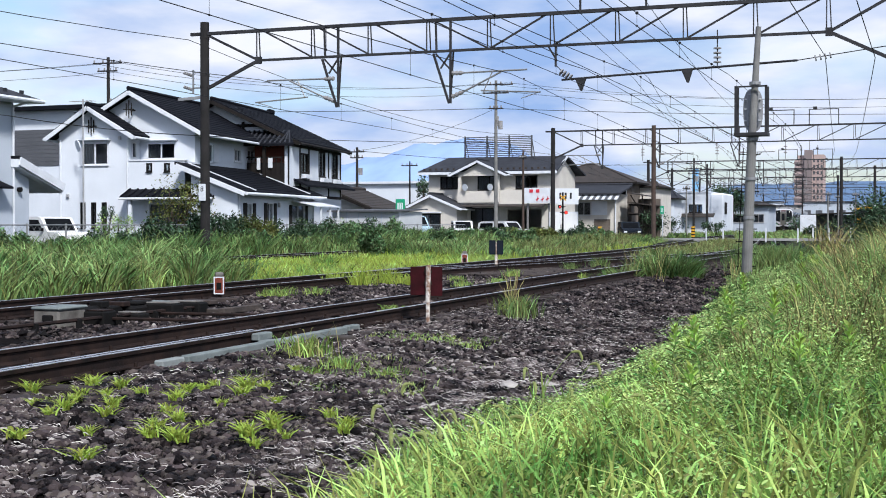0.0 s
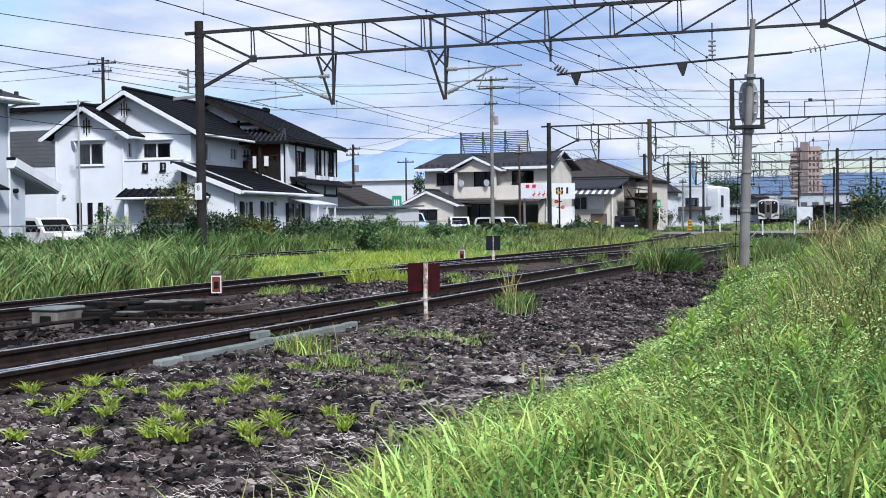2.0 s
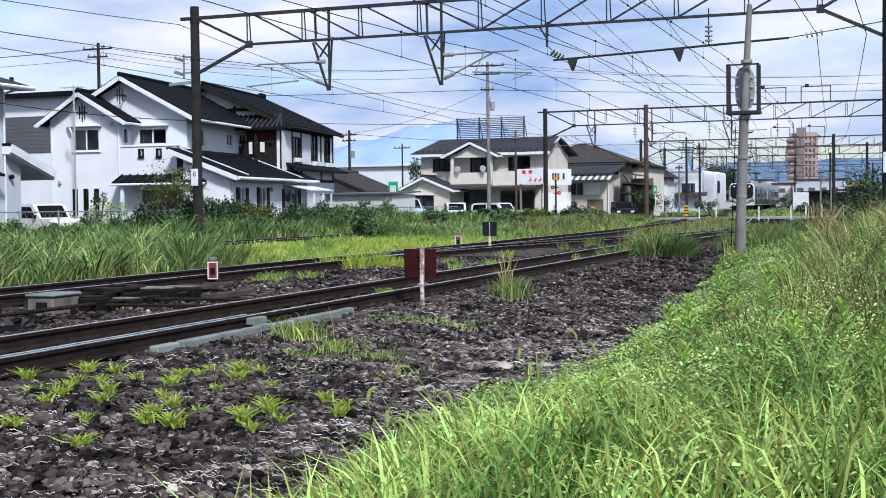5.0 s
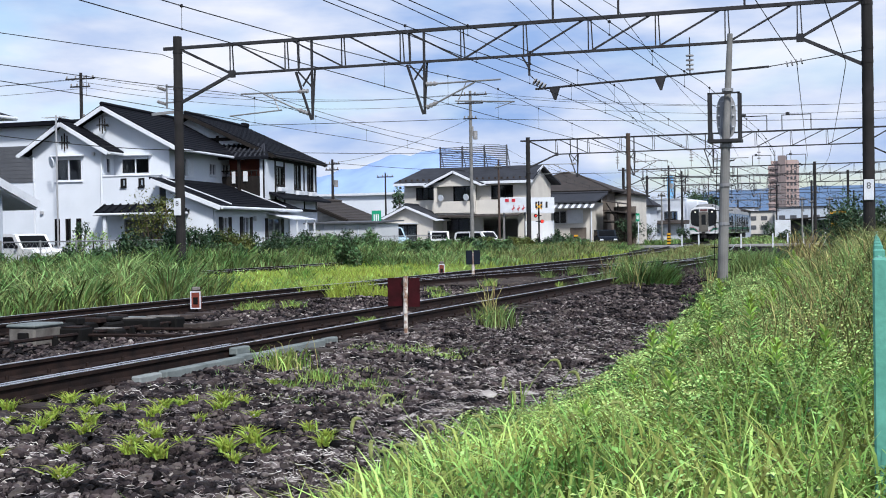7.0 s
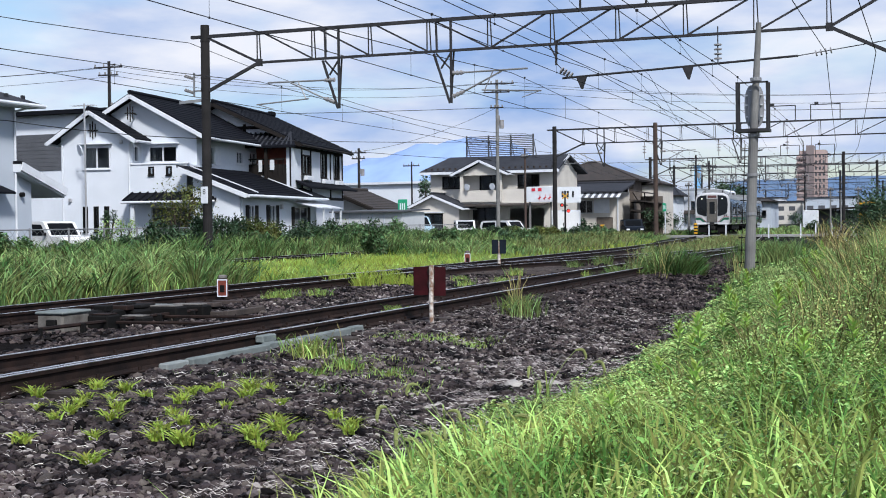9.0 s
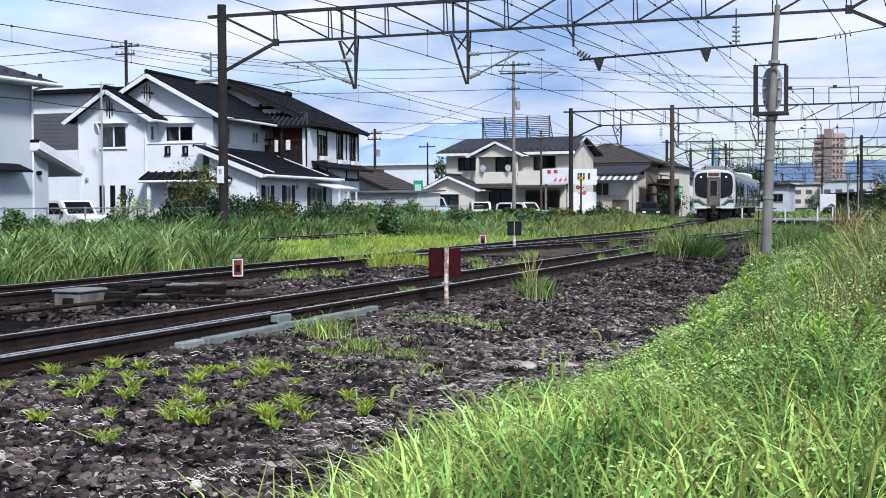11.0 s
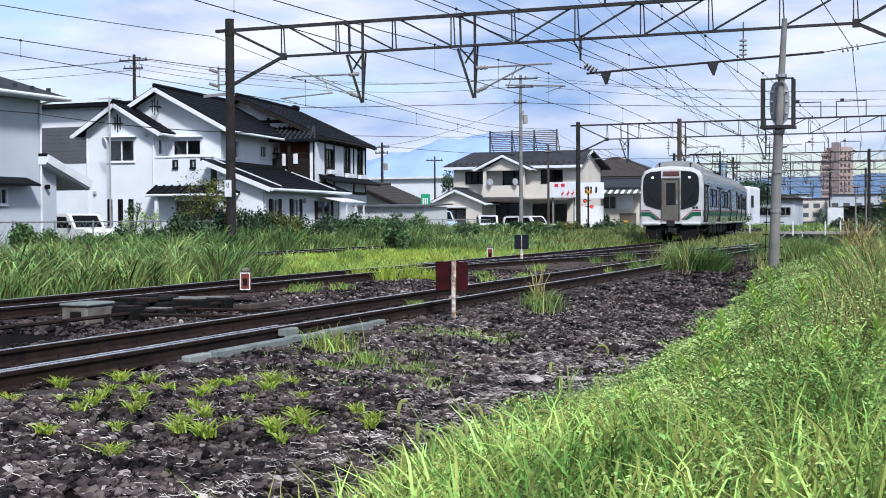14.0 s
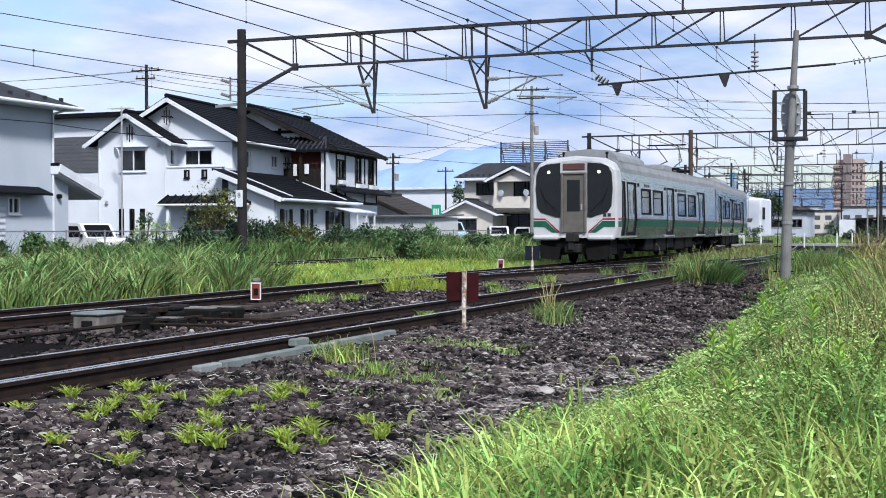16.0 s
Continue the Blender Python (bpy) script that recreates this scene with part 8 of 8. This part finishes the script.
    h = thing("house", "low cream house with a grey gable roof", "house")
    m = M()
    gable_fill(m, -25.8, -23.4, -20.7, 2.3, 3.25, 2.3, -0.15, 75.0)
    wall_x(m, -20.7, 75.18, 80.0, -0.15, 2.2, [])
    part("wall", m, CREAM, h)
    gable_roof_y(h, -26.3, -23.4, -20.2, 2.3, 3.5, 2.2, 74.5, 80.5, ROOF_BROWN, trim=TIMBER)


far_buildings()


# ---------------------------------------------------------------- vehicles and signs
def vehicle(name, label, x, y, rz, L, W, H, hood, paint):
    """A small car or van: body with a shaped profile, windows, wheels, lamps. Its nose points to local -y."""
    v = thing(name, label, "vehicle", pose(x, y, -0.1, 0, 0, rz))
    b = 0.28
    belt = H * 0.56
    prof = [(0, b), (0, belt * 0.85), (hood * 0.15, belt), (hood, belt + 0.04), (hood + 0.45, H - 0.05), (hood + 0.7, H), (L - 0.45, H), (L - 0.12, H - 0.12), (L, belt), (L, b)]
    part("body", M().prism(prof, "x", -W / 2, W / 2), paint, v)
    for s in (-1, 1):
        side = [(hood + 0.3, belt + 0.06), (hood + 0.62, H - 0.14), (L * 0.6, H - 0.12), (L * 0.6, belt + 0.06)]
        part("side_window", M().prism(side, "x", s * W / 2, s * (W / 2 + 0.012)), CAR_GLASS, v)
        part("side_window", M().prism([(L * 0.63, belt + 0.06), (L * 0.63, H - 0.12), (L - 0.35, H - 0.14), (L - 0.2, belt + 0.06)], "x", s * W / 2, s * (W / 2 + 0.012)), CAR_GLASS, v)
        part("mirror", M().box(s * (W / 2 + 0.013), hood + 0.2, belt + 0.05, s * (W / 2 + 0.16), hood + 0.32, belt + 0.2, 0.02), BLACK, v)
        part("headlamp", M().box(s * W * 0.28, -0.02, belt * 0.6, s * W * 0.46, 0.0, belt * 0.78, 0.005), TRIM, v)
        for yy in (0.75, L - 0.75):
            w = part("wheel", M().tube((s * (W / 2 - 0.2), yy, 0.29), (s * (W / 2 + 0.005), yy, 0.29), 0.29, 16), BLACK, v)
            part("hub", M().tube((s * (W / 2 + 0.006), yy, 0.29), (s * (W / 2 + 0.015), yy, 0.29), 0.17, 12), ALU, w)
    m = M().add([(-W / 2 + 0.12, hood + 0.02, belt + 0.08), (W / 2 - 0.12, hood + 0.02, belt + 0.08), (W / 2 - 0.16, hood + 0.4, H - 0.08), (-W / 2 + 0.16, hood + 0.4, H - 0.08), (-W / 2 + 0.12, hood + 0.06, belt + 0.05), (W / 2 - 0.12, hood + 0.06, belt + 0.05), (W / 2 - 0.16, hood + 0.44, H - 0.12), (-W / 2 + 0.16, hood + 0.44, H - 0.12)],
                [(0, 1, 2, 3), (4, 7, 6, 5), (0, 4, 5, 1), (1, 5, 6, 2), (2, 6, 7, 3), (3, 7, 4, 0)])
    part("windscreen", m, CAR_GLASS, v)
    part("bumper", M().box(-W / 2 + 0.05, -0.08, 0.3, W / 2 - 0.05, 0.02, 0.5, 0.03), BLACK, v)
    return v


vehicle("van", "pale blue-white van parked before the cream house", -22.9, 90.6, 62, 3.4, 1.5, 1.85, 0.35, CAR_BLUE)
vehicle("car", "small white and dark car parked beside the van", -20.6, 93.0, 25, 3.4, 1.48, 1.5, 0.7, CAR_WHITE)
vehicle("car", "white estate car parked before the shop", -16.4, 95.5, 70, 4.2, 1.65, 1.45, 1.0, CAR_WHITE)
vehicle("car", "dark car parked beside the shop", -11.6, 112.0, 20, 4.0, 1.65, 1.45, 1.0, NAVY)
vehicle("car", "white car parked between the houses", -21.7, 46.2, 72, 3.9, 1.6, 1.55, 0.9, CAR_WHITE)


def trackside_signs():
    def green_sign(x, y, z0, z1, w):
        s = thing("green_sign", "green trackside sign with pale marks on a post", "sign", pose(x, y, -0.15, 0, 0, 15))
        part("post", M().tube((0.05, 0.03, 0), (0.05, 0.03, z1 - 0.1), 0.04, 8), TRIM, s)
        part("panel", M().box(-w / 2, -0.03, z0, w / 2, 0.0, z1, 0.006), GREEN_SIGN, s)
        m = M()
        for k in range(3):
            m.box(-w * 0.3 + k * w * 0.22, -0.034, z0 + 0.25 * (z1 - z0), -w * 0.18 + k * w * 0.22, -0.0305, z0 + 0.75 * (z1 - z0))
        part("mark", m, TRIM, s, "pale upright bars")
    green_sign(-16.1, 69.3, 1.85, 2.75, 0.55)
    green_sign(-5.9, 96.0, 2.05, 2.65, 0.28)
    s = thing("crossing_signal", "level crossing post with red lamps and a warning cross", "crossing signal", pose(-11.0, 86.5, -0.15, 0, 0, 20))
    part("post", M().tube((0, 0, 0), (0, 0, 3.5), 0.06, 8), BLACK, s)
    for k, z in enumerate((2.1, 2.5)):
        lamp = part("lamp_housing", M().tube((0.22 * (-1) ** k, -0.12, z), (0.22 * (-1) ** k, 0.05, z), 0.13, 12).box(-0.2, 0.02, z - 0.03, 0.2, 0.06, z + 0.03), BLACK, s)
        part("red_lamp", M().tube((0.22 * (-1) ** k, -0.135, z), (0.22 * (-1) ** k, -0.121, z), 0.06 + 0.03 * (k == 0), 12), RED_LAMP, lamp, "lit red lamp")
    part("cross_board", M().beam((-0.2, -0.1, 2.95), (0.2, -0.1, 3.3), 0.03, 0.08).beam((-0.2, -0.14, 3.3), (0.2, -0.14, 2.95), 0.03, 0.08), YELLOW, s)
    c = thing("relay_cabinet", "white trackside relay cabinet with doors", "cabinet", pose(-12.6, 92.5, -0.15, 0, 0, 12))
    part("body", M().box(-1.05, 0, 0.1, 1.05, 1.2, 2.2, 0.03), TRIM, c)
    part("plinth", M().box(-1.1, -0.05, -0.1, 1.1, 1.25, 0.099), CONCRETE, c)
    for x in (-1.0, 0.03):
        d = part("door", M().box(x, -0.03, 0.2, x + 0.97, -0.002, 2.1, 0.006), CAR_WHITE, c)
        part("handle", M().box(x + 0.8, -0.06, 1.0, x + 0.86, -0.031, 1.25), DARK_METAL, d)
    for k, (x, y) in enumerate(((-10.9, 97.0), (-5.6, 108.0))):
        b = thing("crossing_barrier", "yellow and black striped crossing barrier post", "barrier", pose(x, y, -0.15, 0, 0, 10), group="crossing barriers")
        part("stand", M().box(-0.15, -0.15, 0, 0.15, 0.15, 1.1, 0.02), YELLOW, b)
        for j in range(4):
            part("stripe", M().box(-0.155, -0.155, 0.12 + 0.25 * j, 0.155, -0.151, 0.22 + 0.25 * j), BLACK, b)
    for x, y in ((-1.0, 93.5), (1.6, 97.0), (3.8, 98.0), (4.4, 104.0), (5.8, 101.0), (7.0, 108.0), (-2.6, 96.0)):
        ob = part("marker_stake", M().box(-0.05, -0.05, -0.2, 0.05, 0.05, 0.85, 0.01), TRIM)
        ob.matrix_basis = pose(x, y, 0)
        tagged(ob, "short white marker stake by the crossing", "marker stake", group="marker stakes")


trackside_signs()


# ---------------------------------------------------------------- hills
def hill(name, label, y, x0, x1, top, material, seed, rough):
    n = 90
    vs, fs = [], []
    for i in range(n + 1):
        x = x0 + (x1 - x0) * i / n
        s = i / n
        z = top(x) * (0.82 + rough * noise.fractal((x * 0.0022, seed, 0.0), 0.9, 2.0, 5))
        for k, (d, h) in enumerate(((-500, 0.0), (-320, 0.45), (-150, 0.8), (0, 1.0), (300, 0.6))):
            vs.append((x, y + d + 40 * noise.noise((x * 0.004, k * 3.1, seed)), -2 + max(2.0, z * h * (1 + 0.06 * noise.noise((x * 0.01, k, seed + 3))))))
    for i in range(n):
        for k in range(4):
            a = i * 5 + k
            fs.append((a, a + 5, a + 6, a + 1))
    ob = new(name, raw_mesh(name, vs, fs, material))
    for p in ob.data.polygons:
        p.use_smooth = True
    tagged(ob, label, "hills", kind="structure")


# no real haze lies before these slopes, only their blue base colour
hill("backdrop_hills", "wooded hills on the horizon, haze blue put into their colour", 2900, -1500, 900, lambda x: 60 + 55 * smooth(-700, -150, x), HILL, 1.0, 0.4)
hill("backdrop_mountain", "mountain under the clouds, haze blue put into its colour", 4000, -3200, 100, lambda x: 310 * math.exp(-((x + 1500) / 480) ** 2) + 60, HILL_FAR, 5.0, 0.25)


# ---------------------------------------------------------------- what moves
TRAIN_Y = ((0.0, 206.5), (4.5, 159.5), (9.0, 112.0), (12.0, 81.0), (14.0, 60.4), (16.0, 41.2))


def train_y(t):
    n = len(TRAIN_Y)
    for i in range(n - 1):
        (t0, a), (t1, b) = TRAIN_Y[i], TRAIN_Y[i + 1]
        if t <= t1:
            s0 = (TRAIN_Y[i + 1][1] - TRAIN_Y[max(i - 1, 0)][1]) / (TRAIN_Y[i + 1][0] - TRAIN_Y[max(i - 1, 0)][0])
            j = min(i + 2, n - 1)
            s1 = (TRAIN_Y[j][1] - a) / (TRAIN_Y[j][0] - t0)
            h = t1 - t0
            s = (t - t0) / h
            return (2 * s ** 3 - 3 * s ** 2 + 1) * a + (s ** 3 - 2 * s ** 2 + s) * h * s0 + (3 * s ** 2 - 2 * s ** 3) * b + (s ** 3 - s ** 2) * h * s1
    return TRAIN_Y[-1][1]


def car_pose(front_y):
    """The car whose front is at front_y sits on the track with both bogies."""
    ya, yb = front_y + 3.1, front_y + 16.9
    xa, xb = main_x(ya), main_x(yb)
    k = (xb - xa) / (yb - ya)
    return pose(xa - k * 3.1, front_y, 0, 0, 0, -math.degrees(math.atan(k)))


def motions():
    times = [0.5 * i for i in range(33)]
    walk(CAR_A, [(t, car_pose(train_y(t))) for t in times])
    walk(CAR_B, [(t, car_pose(train_y(t) + 20.1)) for t in times])
    steps = [i / 30 for i in range(481)]
    for ws, y in WHEELS:
        walk(ws, [(t, pose(0, y, 0.43) @ Matrix.Rotation((206.5 - train_y(t)) / 0.43, 4, "X")) for t in steps])


motions()
